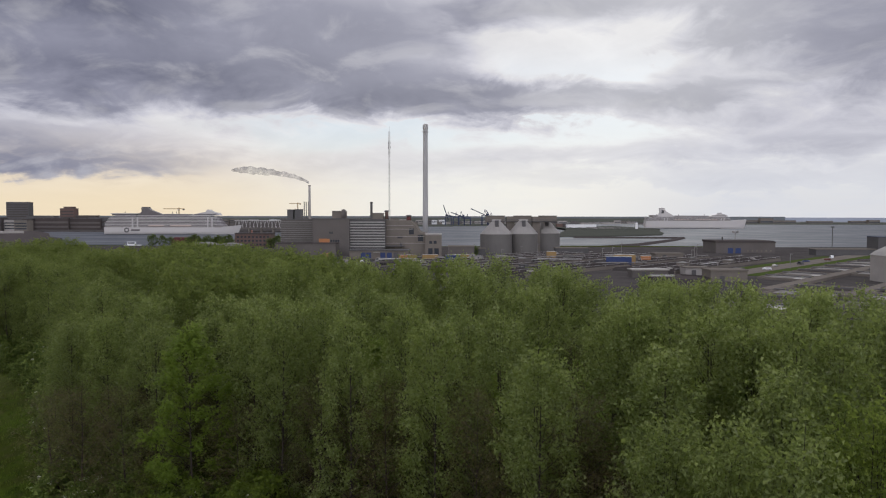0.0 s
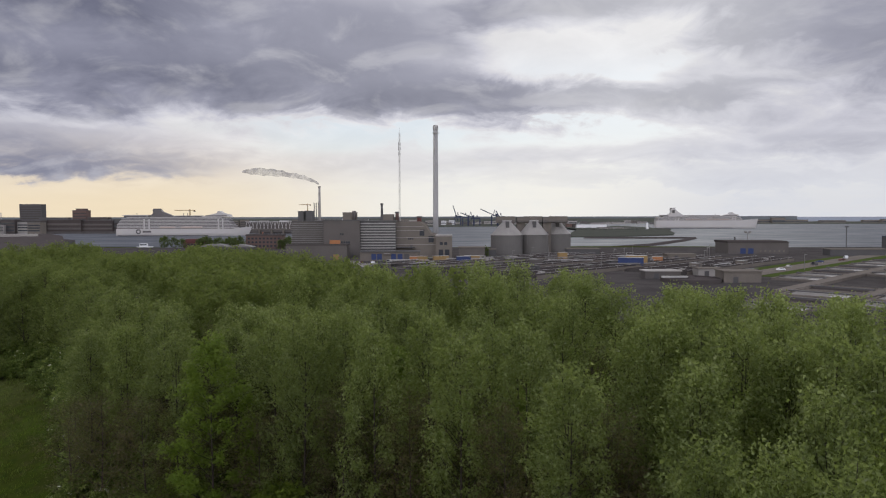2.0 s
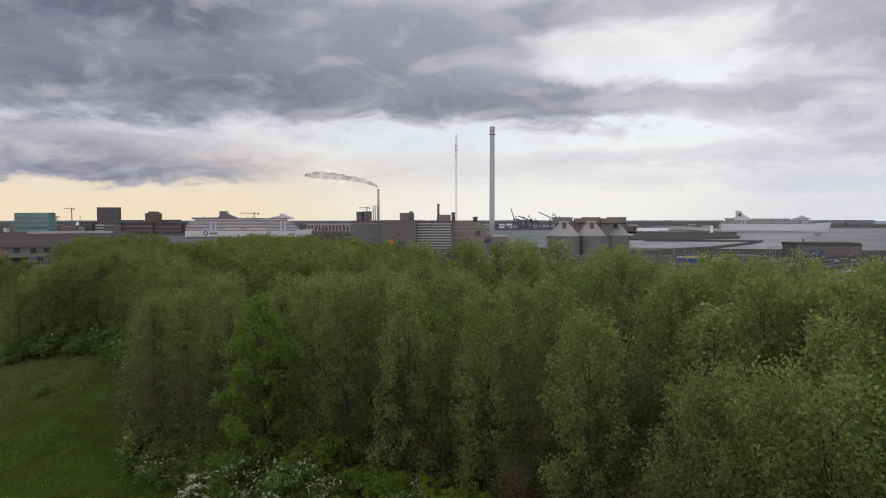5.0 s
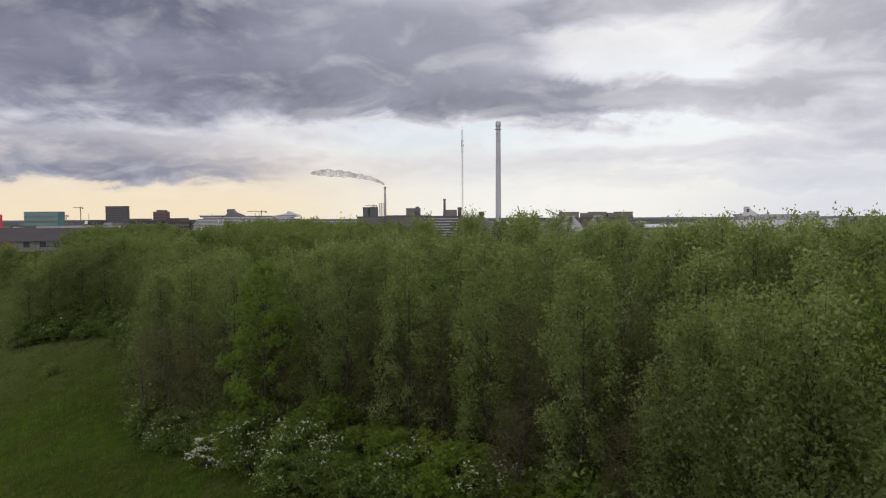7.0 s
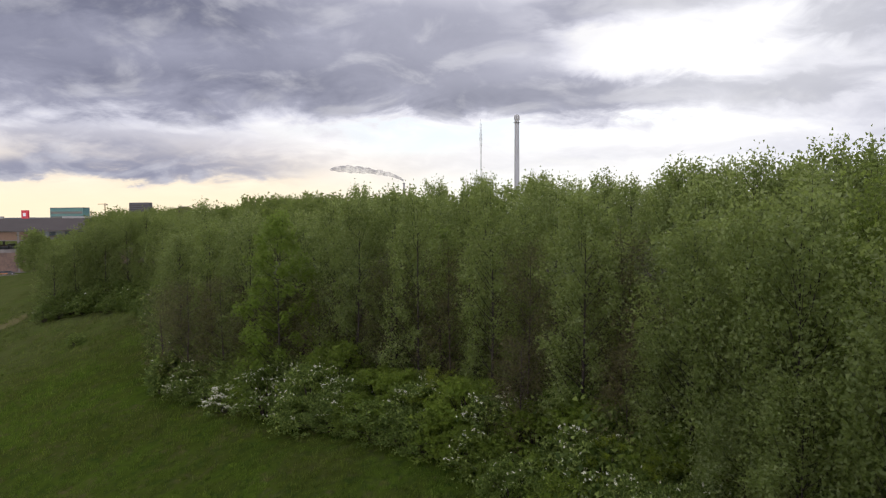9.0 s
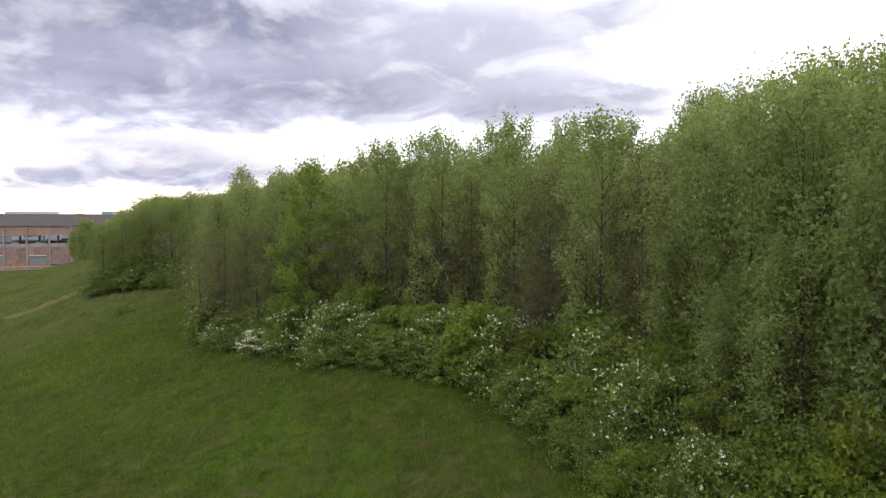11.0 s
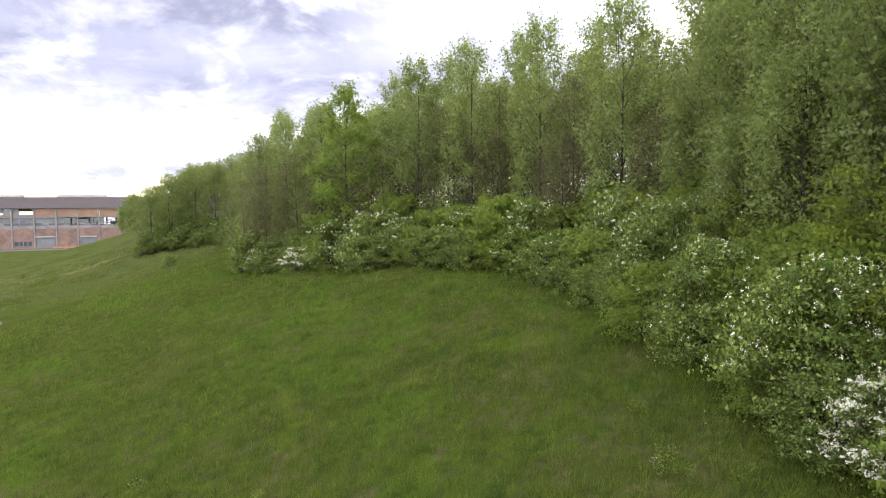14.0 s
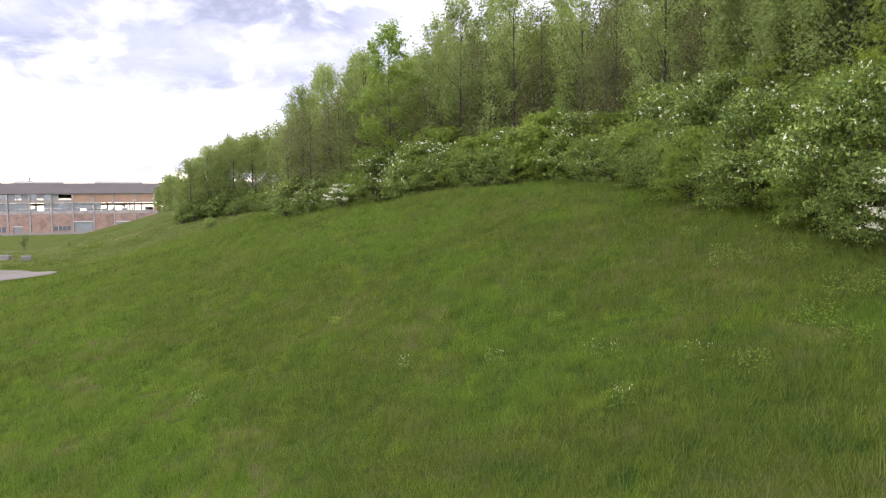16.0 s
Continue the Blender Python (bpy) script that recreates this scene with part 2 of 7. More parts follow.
def blade_material():
    m = bpy.data.materials.new("grass_blades")
    m.use_nodes = True
    m.node_tree.nodes.clear()
    n = Net(m.node_tree)
    pos, lush, tuft, dry, pale, fresh = meadow_colours(n)
    blade = n.node("ShaderNodeNewGeometry").outputs["Random Per Island"]
    col = n.mix(lush, (0.064, 0.093, 0.015), (0.067, 0.122, 0.014))
    col = n.mix(n.math("MULTIPLY", tuft, 0.85), col, (0.026, 0.064, 0.010))
    col = n.mix(n.math("MULTIPLY", fresh, 0.60), col, (0.140, 0.195, 0.014))
    col = n.mix(n.math("MULTIPLY", dry, 0.62), col, (0.160, 0.130, 0.055))
    col = n.mix(n.math("MULTIPLY", pale, 0.60), col, (0.130, 0.132, 0.052))
    col = n.mix(n.math("POWER", blade, 2.0), col, n.mix(0.6, col, (0.175, 0.195, 0.05)))
    d = n.node("ShaderNodeBsdfDiffuse")
    n.put(d.inputs[0], col)
    tr = n.node("ShaderNodeBsdfTranslucent")
    n.put(tr.inputs[0], n.mix(0.25, col, (0.22, 0.27, 0.05)))
    mx = n.node("ShaderNodeMixShader")
    mx.inputs[0].default_value = 0.42
    n.put(mx.inputs[1], d.outputs[0])
    n.put(mx.inputs[2], tr.outputs[0])
    o = n.node("ShaderNodeOutputMaterial")
    n.put(o.inputs[0], mx.outputs[0])
    return m


def water_material():
    m = bpy.data.materials.new("harbour_water")
    m.use_nodes = True
    m.node_tree.nodes.clear()
    n = Net(m.node_tree)
    pos = n.node("ShaderNodeNewGeometry").outputs["Position"]
    mp = n.node("ShaderNodeMapping")
    n.put(mp.inputs[0], pos)
    mp.inputs["Scale"].default_value = (0.35, 1.0, 1.0)
    h = n.noise(mp.outputs[0], 0.25, 6, 0.65)
    b = n.node("ShaderNodeBsdfDiffuse")
    n.put(b.inputs[0], n.mix(n.step(n.noise(mp.outputs[0], 0.01, 4, 0.6), 0.4, 0.65), (0.050, 0.054, 0.060), (0.082, 0.086, 0.092)))
    g = n.node("ShaderNodeBsdfGlossy")
    n.put(g.inputs[0], (0.92, 0.96, 1.0))
    g.inputs["Roughness"].default_value = 0.38
    mx = n.node("ShaderNodeMixShader")
    n.put(mx.inputs[0], n.math("ADD", 0.09, n.math("MULTIPLY", n.step(n.noise(mp.outputs[0], 0.03, 5, 0.7), 0.35, 0.7), 0.09)))
    n.put(mx.inputs[1], b.outputs[0])
    n.put(mx.inputs[2], g.outputs[0])
    bp = n.node("ShaderNodeBump")
    bp.inputs["Strength"].default_value = 0.5
    bp.inputs["Distance"].default_value = 0.3
    n.put(bp.inputs["Height"], h)
    n.put(g.inputs["Normal"], bp.outputs[0])
    o = n.node("ShaderNodeOutputMaterial")
    n.put(o.inputs[0], mx.outputs[0])
    return m


MEADOW, WATER = ground_material(), water_material()
POPLAR = leafy("poplar_leaves", (0.096, 0.127, 0.030), (0.342, 0.388, 0.168), (0.108, 0.140, 0.036), 0.64, gloss=0.32)
BELTLEAF = leafy("edge_leaves", (0.074, 0.098, 0.024), (0.215, 0.250, 0.095), (0.088, 0.112, 0.030), 0.56)
# darker poplar leaves: the far crowns' dimmer look is put into the colour
DIM_POPLAR = leafy("canopy_leaves", (0.064, 0.086, 0.020), (0.165, 0.190, 0.060), (0.080, 0.104, 0.024), 0.55)
MAPLE = leafy("maple_leaves", (0.094, 0.150, 0.018), (0.150, 0.210, 0.030), (0.096, 0.140, 0.018), 0.6)
OLIVE = leafy("budding_leaves", (0.062, 0.044, 0.024), (0.110, 0.088, 0.036), (0.056, 0.046, 0.024), 0.35)
HAWTHORN = leafy("hawthorn_leaves", (0.022, 0.044, 0.008), (0.330, 0.400, 0.105), (0.056, 0.090, 0.014), 0.45)
LIME = leafy("young_leaves", (0.074, 0.112, 0.012), (0.225, 0.285, 0.045), (0.086, 0.126, 0.015), 0.55)
GOLDLEAF = leafy("golden_leaves", (0.125, 0.165, 0.013), (0.24, 0.28, 0.032), (0.14, 0.175, 0.014), 0.55)
DARKLEAF = leafy("dark_leaves", (0.024, 0.044, 0.014), (0.040, 0.064, 0.020), (0.028, 0.044, 0.014))
BLADE = blade_material()
BLOSSOM = surface("blossom", (0.63, 0.61, 0.47), (0.47, 0.46, 0.33), 0.7, bump=0)
BARK = surface("bark", (0.046, 0.037, 0.031), (0.026, 0.021, 0.018), 0.9, grain=14, bump=0.5, spec=0.1)
TWIG = surface("twigs", (0.050, 0.035, 0.028), (0.034, 0.025, 0.021), 0.9, bump=0.2)
CONCRETE = surface("concrete", (0.170, 0.150, 0.128), (0.11, 0.098, 0.086), 0.85, patch=0.12, grain=1.5, spec=0.05)
PALE = surface("pale_concrete", (0.31, 0.288, 0.262), (0.22, 0.206, 0.188), 0.85, patch=0.15, grain=2)
DARK = surface("dark_cladding", (0.085, 0.082, 0.080), (0.055, 0.053, 0.053), 0.7, patch=0.1, grain=1.5)
CLAD = surface("brown_grey_cladding", (0.108, 0.096, 0.086), (0.076, 0.068, 0.062), 0.7, patch=0.1, grain=1.2)
RIB = surface("grey_metal_ribs", (0.20, 0.192, 0.18), (0.13, 0.124, 0.117), 0.65, metal=0.0, patch=0.2)
STEEL = surface("galvanised_steel", (0.36, 0.35, 0.33), (0.26, 0.25, 0.24), 0.55, metal=0.3, patch=0.3)
SILO = surface("silo_sheet", (0.128, 0.120, 0.110), (0.094, 0.088, 0.081), 0.65, patch=0.12, grain=2.0)
SILOTOP = surface("silo_roof_sheet", (0.255, 0.240, 0.218), (0.17, 0.16, 0.147), 0.55, patch=0.2, grain=2.0)
WHITE = surface("white_paint", (0.68, 0.68, 0.67), (0.56, 0.56, 0.56), 0.5, patch=0.05, grain=0.4)
GLASS = surface("dark_glazing", (0.035, 0.040, 0.048), (0.06, 0.065, 0.07), 0.12, patch=0.3, bump=0, spec=0.6)
PANE = surface("dusty_pane", (0.15, 0.158, 0.152), (0.07, 0.075, 0.075), 0.45, patch=0.35, bump=0, spec=0.3, per_object=0.6)
BRICK = surface("red_brick", (0.26, 0.125, 0.085), (0.17, 0.085, 0.065), 0.9, patch=0.2, grain=3)
HALLBRICK = surface("weathered_orange_brick", (0.235, 0.142, 0.086), (0.12, 0.084, 0.066), 0.9, patch=0.26, grain=1.8, spread=0.45, per_object=0.18)
HALLLOW = surface("stained_pink_brick", (0.225, 0.142, 0.104), (0.062, 0.048, 0.044), 0.9, patch=0.34, grain=1.6, spread=0.5, per_object=0.22)
OLDRED = surface("old_brick_block", (0.13, 0.085, 0.07), (0.09, 0.062, 0.055), 0.9, patch=0.05, grain=0.6)
ROOF = surface("grey_roofing", (0.080, 0.070, 0.066), (0.060, 0.053, 0.05), 0.9, patch=0.15, grain=2, spec=0.05)
REDROOF = surface("red_roof", (0.12, 0.042, 0.037), (0.09, 0.036, 0.033), 0.8, patch=0.3)
ASPHALT = surface("asphalt", (0.082, 0.075, 0.070), (0.044, 0.040, 0.038), 0.95, patch=0.07, grain=1.5, spread=0.5, spec=0.06)
GRAVEL = surface("pale_paving", (0.150, 0.132, 0.116), (0.082, 0.072, 0.062), 0.95, patch=0.2, grain=5, spec=0.05)
STRAW = surface("dry_grass", (0.105, 0.092, 0.042), (0.076, 0.076, 0.030), 0.95, patch=0.35, grain=3, spread=0.5, spec=0.05)
LAWN = surface("mown_grass", (0.065, 0.085, 0.026), (0.045, 0.065, 0.02), 0.9, patch=0.1, grain=2, spec=0.05)
ORANGE = surface("orange_paint", (0.38, 0.16, 0.06), (0.27, 0.115, 0.05), 0.6)
YELLOW = surface("yellow_paint", (0.28, 0.18, 0.07), (0.19, 0.13, 0.055), 0.7)
BLUE = surface("blue_paint", (0.030, 0.048, 0.13), (0.025, 0.040, 0.09), 0.7)
CRANE = surface("crane_blue", (0.028, 0.038, 0.075), (0.022, 0.028, 0.05), 0.7)
RED = surface("red_sign", (0.55, 0.05, 0.06), (0.42, 0.04, 0.05), 0.6)
TEAL = surface("green_glass_front", (0.08, 0.17, 0.15), (0.05, 0.11, 0.11), 0.3, patch=0.1, grain=0.6)
# grey-blue haze of the distance is mixed into the ridge's colour
HAZY_RIDGE = surface("wooded_ridge", (0.118, 0.128, 0.130), (0.090, 0.098, 0.100), 0.95, patch=0.006, grain=0.03, bump=0, spec=0.05)
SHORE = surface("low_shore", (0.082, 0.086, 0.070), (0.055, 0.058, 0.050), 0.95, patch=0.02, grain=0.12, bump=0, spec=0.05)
FARSEA = surface("far_sea", (0.21, 0.235, 0.275), (0.19, 0.215, 0.25), 0.6, patch=0.004, grain=0.02, bump=0)
# beige basin water; whitish reflections are put into this lighter colour
PALEWATER = surface("treated_water", (0.30, 0.285, 0.26), (0.16, 0.15, 0.135), 0.5, patch=0.08, grain=0.8, spec=0.05)


def smoke_material():
    """Thin smoke: most light passes through."""
    m = bpy.data.materials.new("thin_smoke")
    m.use_nodes = True
    m.node_tree.nodes.clear()
    n = Net(m.node_tree)
    d = n.node("ShaderNodeBsdfDiffuse")
    n.put(d.inputs[0], (0.24, 0.235, 0.26))
    thru = n.node("ShaderNodeBsdfTranslucent")
    n.put(thru.inputs[0], (0.24, 0.235, 0.26))
    body = n.node("ShaderNodeMixShader")
    body.inputs[0].default_value = 0.4
    n.put(body.inputs[1], d.outputs[0])
    n.put(body.inputs[2], thru.outputs[0])
    tr = n.node("ShaderNodeBsdfTransparent")
    mx = n.node("ShaderNodeMixShader")
    pos = n.node("ShaderNodeNewGeometry").outputs["Position"]
    n.put(mx.inputs[0], n.math("MULTIPLY", n.step(n.noise(pos, 0.06, 5, 0.65), 0.30, 0.75), 0.62))
    n.put(mx.inputs[1], tr.outputs[0])
    n.put(mx.inputs[2], body.outputs[0])
    o = n.node("ShaderNodeOutputMaterial")
    n.put(o.inputs[0], mx.outputs[0])
    return m


SMOKE = smoke_material()
CHIMNEY = surface("chimney_concrete", (0.36, 0.355, 0.345), (0.29, 0.285, 0.275), 0.85, patch=0.12, grain=1.5)
CABIN = surface("cabin_front", (0.11, 0.10, 0.10), (0.07, 0.066, 0.068), 0.4, patch=0.1, grain=0.8)

SHIPWHITE = surface("ship_paint", (0.42, 0.40, 0.38), (0.34, 0.33, 0.315), 0.45, patch=0.04, grain=0.4, spread=0.2, bump=0)

QUAYBRICK = surface("dark_quay_brick", (0.075, 0.062, 0.057), (0.052, 0.044, 0.042), 0.9, patch=0.03, grain=0.5, spec=0.05)


# ---- building helpers ----
def link_mesh(name, verts, faces, material, parent=None, label="", smooth=False):
    """One mesh object from arrays of vertices and faces (all of one size, or mixed)."""
    me = bpy.data.meshes.new(name)
    if isinstance(faces, np.ndarray):
        v = np.asarray(verts, dtype=np.float32)
        k = faces.shape[1]
        me.vertices.add(len(v))
        me.vertices.foreach_set("co", v.ravel())
        me.loops.add(faces.size)
        me.loops.foreach_set("vertex_index", faces.astype(np.int32).ravel())
        me.polygons.add(len(faces))
        me.polygons.foreach_set("loop_start", np.arange(0, faces.size, k, dtype=np.int32))
        me.update(calc_edges=True)
        me.validate()
    else:
        me.from_pydata([tuple(p) for p in verts], [], faces)
    if smooth:
        me.polygons.foreach_set("use_smooth", [True] * len(me.polygons))
    me.materials.append(material)
    ob = new(name, me)
    if parent:
        ob.parent = parent
    return tagged(ob, label) if label else ob


def part(name, bm, material, parent=None, label="", smooth=False):
    """Links a bmesh as one mesh object under a thing or under a part."""
    me = bpy.data.meshes.new(name)
    bm.normal_update()
    bm.to_mesh(me)
    bm.free()
    me.materials.append(material)
    if smooth:
        me.polygons.foreach_set("use_smooth", [True] * len(me.polygons))
    ob = new(name, me)
    if parent:
        ob.parent = parent
    return tagged(ob, label) if label else ob


def share(ob, m, parent=None):
    """A further object on the same mesh."""
    o = new(ob.name.split(".")[0], ob.data)
    o.parent = parent if parent else ob.parent
    o.matrix_basis = m
    return o


def thing(name, m, label, category, group="", kind=""):
    e = new(name)
    e.matrix_basis = m
    return tagged(e, label, category, group, kind)


def box(bm, x0, x1, y0, y1, z0, z1):
    v = [bm.verts.new(p) for p in ((x0, y0, z0), (x1, y0, z0), (x1, y1, z0), (x0, y1, z0), (x0, y0, z1), (x1, y0, z1), (x1, y1, z1), (x0, y1, z1))]
    for f in ((0, 3, 2, 1), (4, 5, 6, 7), (0, 1, 5, 4), (1, 2, 6, 5), (2, 3, 7, 6), (3, 0, 4, 7)):
        bm.faces.new([v[i] for i in f])


def boxes(*rows):
    bm = bmesh.new()
    for r in rows:
        box(bm, *r)
    return bm


def prism(bm, pts, z0, z1):
    """An upright prism over a plan of points, with z0 and z1 for its foot and head."""
    a = [bm.verts.new((*p, z0)) for p in pts]
    b = [bm.verts.new((*p, z1)) for p in pts]
    k = len(pts)
    for i in range(k):
        bm.faces.new((a[i], a[(i + 1) % k], b[(i + 1) % k], b[i]))
    bm.faces.new(b)
    bm.faces.new(a[::-1])


def extrude_xz(bm, pts, y0, y1):
    """A solid whose outline stands in the x-z plane."""
    a = [bm.verts.new((p[0], y0, p[1])) for p in pts]
    b = [bm.verts.new((p[0], y1, p[1])) for p in pts]
    k = len(pts)
    for i in range(k):
        bm.faces.new((a[i], b[i], b[(i + 1) % k], a[(i + 1) % k]))
    bm.faces.new(a)
    bm.faces.new(b[::-1])


def lathe(bm, profile, sides=24, cx=0.0, cy=0.0):
    rings = []
    for r, z in profile:
        rings.append([bm.verts.new((cx + r * math.cos(2 * math.pi * i / sides), cy + r * math.sin(2 * math.pi * i / sides), z)) for i in range(sides)])
    for a, b in zip(rings, rings[1:]):
        for i in range(sides):
            bm.faces.new((a[i], a[(i + 1) % sides], b[(i + 1) % sides], b[i]))
    bm.faces.new(rings[0][::-1])
    bm.faces.new(rings[-1])


def tube_arrays(points, radii, sides=6):
    """Vertices and quads of a tapered tube along points."""
    pts = np.asarray(points, float)
    v, f = [], []
    for i, p in enumerate(pts):
        d = pts[min(i + 1, len(pts) - 1)] - pts[max(i - 1, 0)]
        d = d / (np.linalg.norm(d) + 1e-9)
        a = np.cross(d, (0.3, 0.9, 0.1))
        a /= np.linalg.norm(a) + 1e-9
        b = np.cross(d, a)
        for k in range(sides):
            w = 2 * math.pi * k / sides
            v.append(p + radii[i] * (a * math.cos(w) + b * math.sin(w)))
        if i:
            for k in range(sides):
                q = (i - 1) * sides
                f.append((q + k, q + (k + 1) % sides, q + sides + (k + 1) % sides, q + sides + k))
    return np.array(v), np.array(f)


def join_arrays(items):
    vs, fs, o = [], [], 0
    for v, f in items:
        vs.append(v)
        fs.append(f + o)
        o += len(v)
    return np.concatenate(vs), np.concatenate(fs)


def leaf_arrays(rng, centres, size, up=0.35, slim=0.8):
    """One small pointed leaf at every centre, turned at random."""
    k = len(centres)
    nrm = rng.normal(size=(k, 3)) + np.array((0, 0, up))
    nrm /= np.linalg.norm(nrm, axis=1)[:, None]
    a = np.cross(nrm, rng.normal(size=(k, 3)))
    a /= np.linalg.norm(a, axis=1)[:, None] + 1e-9
    b = np.cross(nrm, a)
    s = (size * rng.uniform(0.6, 1.35, k))[:, None]
    v = np.stack((centres - a * s * 0.4 + b * s * slim * 0.5, centres - a * s * 0.4 - b * s * slim * 0.5, centres + a * s * 0.6), axis=1).reshape(-1, 3)
    return v, np.arange(3 * k).reshape(-1, 3)


# ---- the hill ----
# foot of the wood's edge: the line where bushes and meadow meet, with its height
EDGE = [(16, -8, 5.4), (11.5, 1.5, 7.0), (9.3, 8.0, 7.9), (7.6, 12.4, 8.5), (5.5, 16.6, 9.2), (4.0, 20.1, 10.0), (1.7, 24.3, 10.5), (-2.9, 30.0, 10.9),
        (-7.5, 33.1, 10.9), (-11.6, 35.8, 10.5), (-20.8, 42.7, 9.8), (-30.5, 48.7, 8.8), (-36, 60, 9.6), (-45, 77, 10.2), (-57, 91, 10.2), (-67, 94, 9.2), (-77, 92, 8.0),
        (-84, 103, 8.6), (-100, 122, 10.4), (-128, 152, 10.6), (-150, 176, 7.5), (-185, 212, 2.4)]
RIM_END = 17                   # the wood ends at this point of the edge; the hill goes on
BACK = [(40, -8), (38, 16), (33, 38), (20, 56), (0, 76), (-26, 112), (-54, 142), (-96, 150), (-88, 116), (-80, 98)]
EA = np.array(EDGE, float)
PLAIN = 2.6


def to_edge(x, y):
    """Signed distance from the wood's edge (outward on the meadow positive) and the edge's height there; arrays."""
    x, y = np.atleast_1d(x).astype(float), np.atleast_1d(y).astype(float)
    best, sign, zed = np.full(x.shape, 1e9), np.ones(x.shape), np.zeros(x.shape)
    for p, q in zip(EA, EA[1:]):
        dx, dy = q[:2] - p[:2]
        u = np.clip(((x - p[0]) * dx + (y - p[1]) * dy) / (dx * dx + dy * dy), 0, 1)
        d = np.hypot(x - p[0] - u * dx, y - p[1] - u * dy)
        near = d < best
        best = np.where(near, d, best)
        sign = np.where(near, np.where(dx * (y - p[1]) - dy * (x - p[0]) > 0, 1.0, -1.0), sign)
        zed = np.where(near, p[2] + u * (q[2] - p[2]), zed)
    return best * sign, zed


def inside(poly, x, y):
    hit = False
    for (ax, ay), (bx, by) in zip(poly, poly[1:] + poly[:1]):
        if (ay > y) != (by > y) and x < (bx - ax) * (y - ay) / (by - ay) + ax:
            hit = not hit
    return hit


def bare_height(x, y):
    s, ze = to_edge(x, y)
    out = ze - 0.285 * s
    inn = ze + 1.3 * (1 - np.exp(np.minimum(s, 0) / 14)) - np.maximum(-s - 30, 0) * 0.30
    return np.where(s > 0, out, inn)


def height(x, y):
    """Height of the ground: the hill, evened out over a few metres."""
    x, y = np.asarray(x, float), np.asarray(y, float)
    z = bare_height(x, y) * 0.2
    for k in range(8):
        r = 1.5 if k % 2 else 2.8
        z = z + 0.1 * bare_height(x + r * math.cos(k * 0.785), y + r * math.sin(k * 0.785))
    k = 0.9
    z = PLAIN + np.log1p(np.exp(np.clip((z - PLAIN) / k, -40, 40))) * k
    return z + 0.12 * np.sin(x * 0.43 + y * 0.21) * np.cos(y * 0.37 - x * 0.12) * np.clip((z - PLAIN) / 3, 0, 1)


def ground_at(x, y):
    return float(height(np.array([x]), np.array([y]))[0])


def axis(parts):
    out = []
    for a, b, step in parts:
        out.extend(np.arange(a, b, step))
    out.append(parts[-1][1])
    return np.array(out)


def build_ground():
    gx = axis([(-2600, -400, 200), (-400, -160, 20), (-160, -70, 5), (-70, 30, 1.25), (30, 120, 5), (120, 400, 40), (400, 2600, 220)])
    gy = axis([(-3000, -300, 300), (-300, -30, 30), (-30, 70, 1.25), (70, 190, 4), (190, 640, 30)])
    X, Y = np.meshgrid(gx, gy)
    Z = height(X.ravel(), Y.ravel()).reshape(X.shape)
    Y = Y + np.where(Y > 600, 18 * np.sin(X * 0.011), 0)
    v = np.stack((X, Y, Z), axis=-1).reshape(-1, 3)
    w, h = len(gx), len(gy)
    i = (np.arange(h - 1)[:, None] * w + np.arange(w - 1)[None, :]).ravel()
    f = np.stack((i, i + 1, i + w + 1, i + w), axis=1)
    # quay wall down into the water
    top = np.arange((h - 1) * w, h * w)
    low = v[top].copy()
    low[:, 2] = -2
    low[:, 1] += 1.0
    o = len(v)
    v = np.concatenate((v, low))
    j = np.arange(w - 1)
    f = np.concatenate((f, np.stack((top[j], top[j + 1], o + j + 1, o + j), axis=1)))
    return tagged(link_mesh("ground", v, f, MEADOW, smooth=True), "rough green meadow rising in a hill to a wood", "ground", kind="structure")


build_ground()
bm = bmesh.new()
ring = [bm.verts.new((4900 * math.cos(2 * math.pi * i / 96), 4900 * math.sin(2 * math.pi * i / 96), 0.0)) for i in range(96)]
bm.faces.new(ring)
tagged(part("water", bm, WATER), "grey rippled harbour water under a cloudy sky", "water", kind="structure")


# ---- trees ----
def unit(v):
    return v / (np.linalg.norm(v, axis=-1, keepdims=True) + 1e-9)


def along(points, s):
    """Points at the shares s of a bent line."""
    pts = np.asarray(points, float)
    q = np.clip(np.asarray(s), 0, 1) * (len(pts) - 1)
    i = np.minimum(q.astype(int), len(pts) - 2)
    f = (q - i)[:, None]
    return pts[i] * (1 - f) + pts[i + 1] * f


def envelope(shape, u):
    """Radius of a crown at the share u of its height."""
    if shape == "poplar":
        return np.clip((u + 0.30) / 0.42, 0.2, 1) ** 0.6 * np.clip(1 - (np.maximum(u - 0.40, 0) / 0.63) ** 2.1, 0.03, 1) ** 0.55
    if shape == "cone":
        return np.clip((u + 0.30) / 0.42, 0.3, 1) ** 0.5 * np.clip(1 - (np.maximum(u - 0.15, 0) / 0.88) ** 1.5, 0.04, 1) ** 0.75
    return np.sqrt(np.clip(1 - ((u - 0.46) / 0.57) ** 2, 0.03, 1))


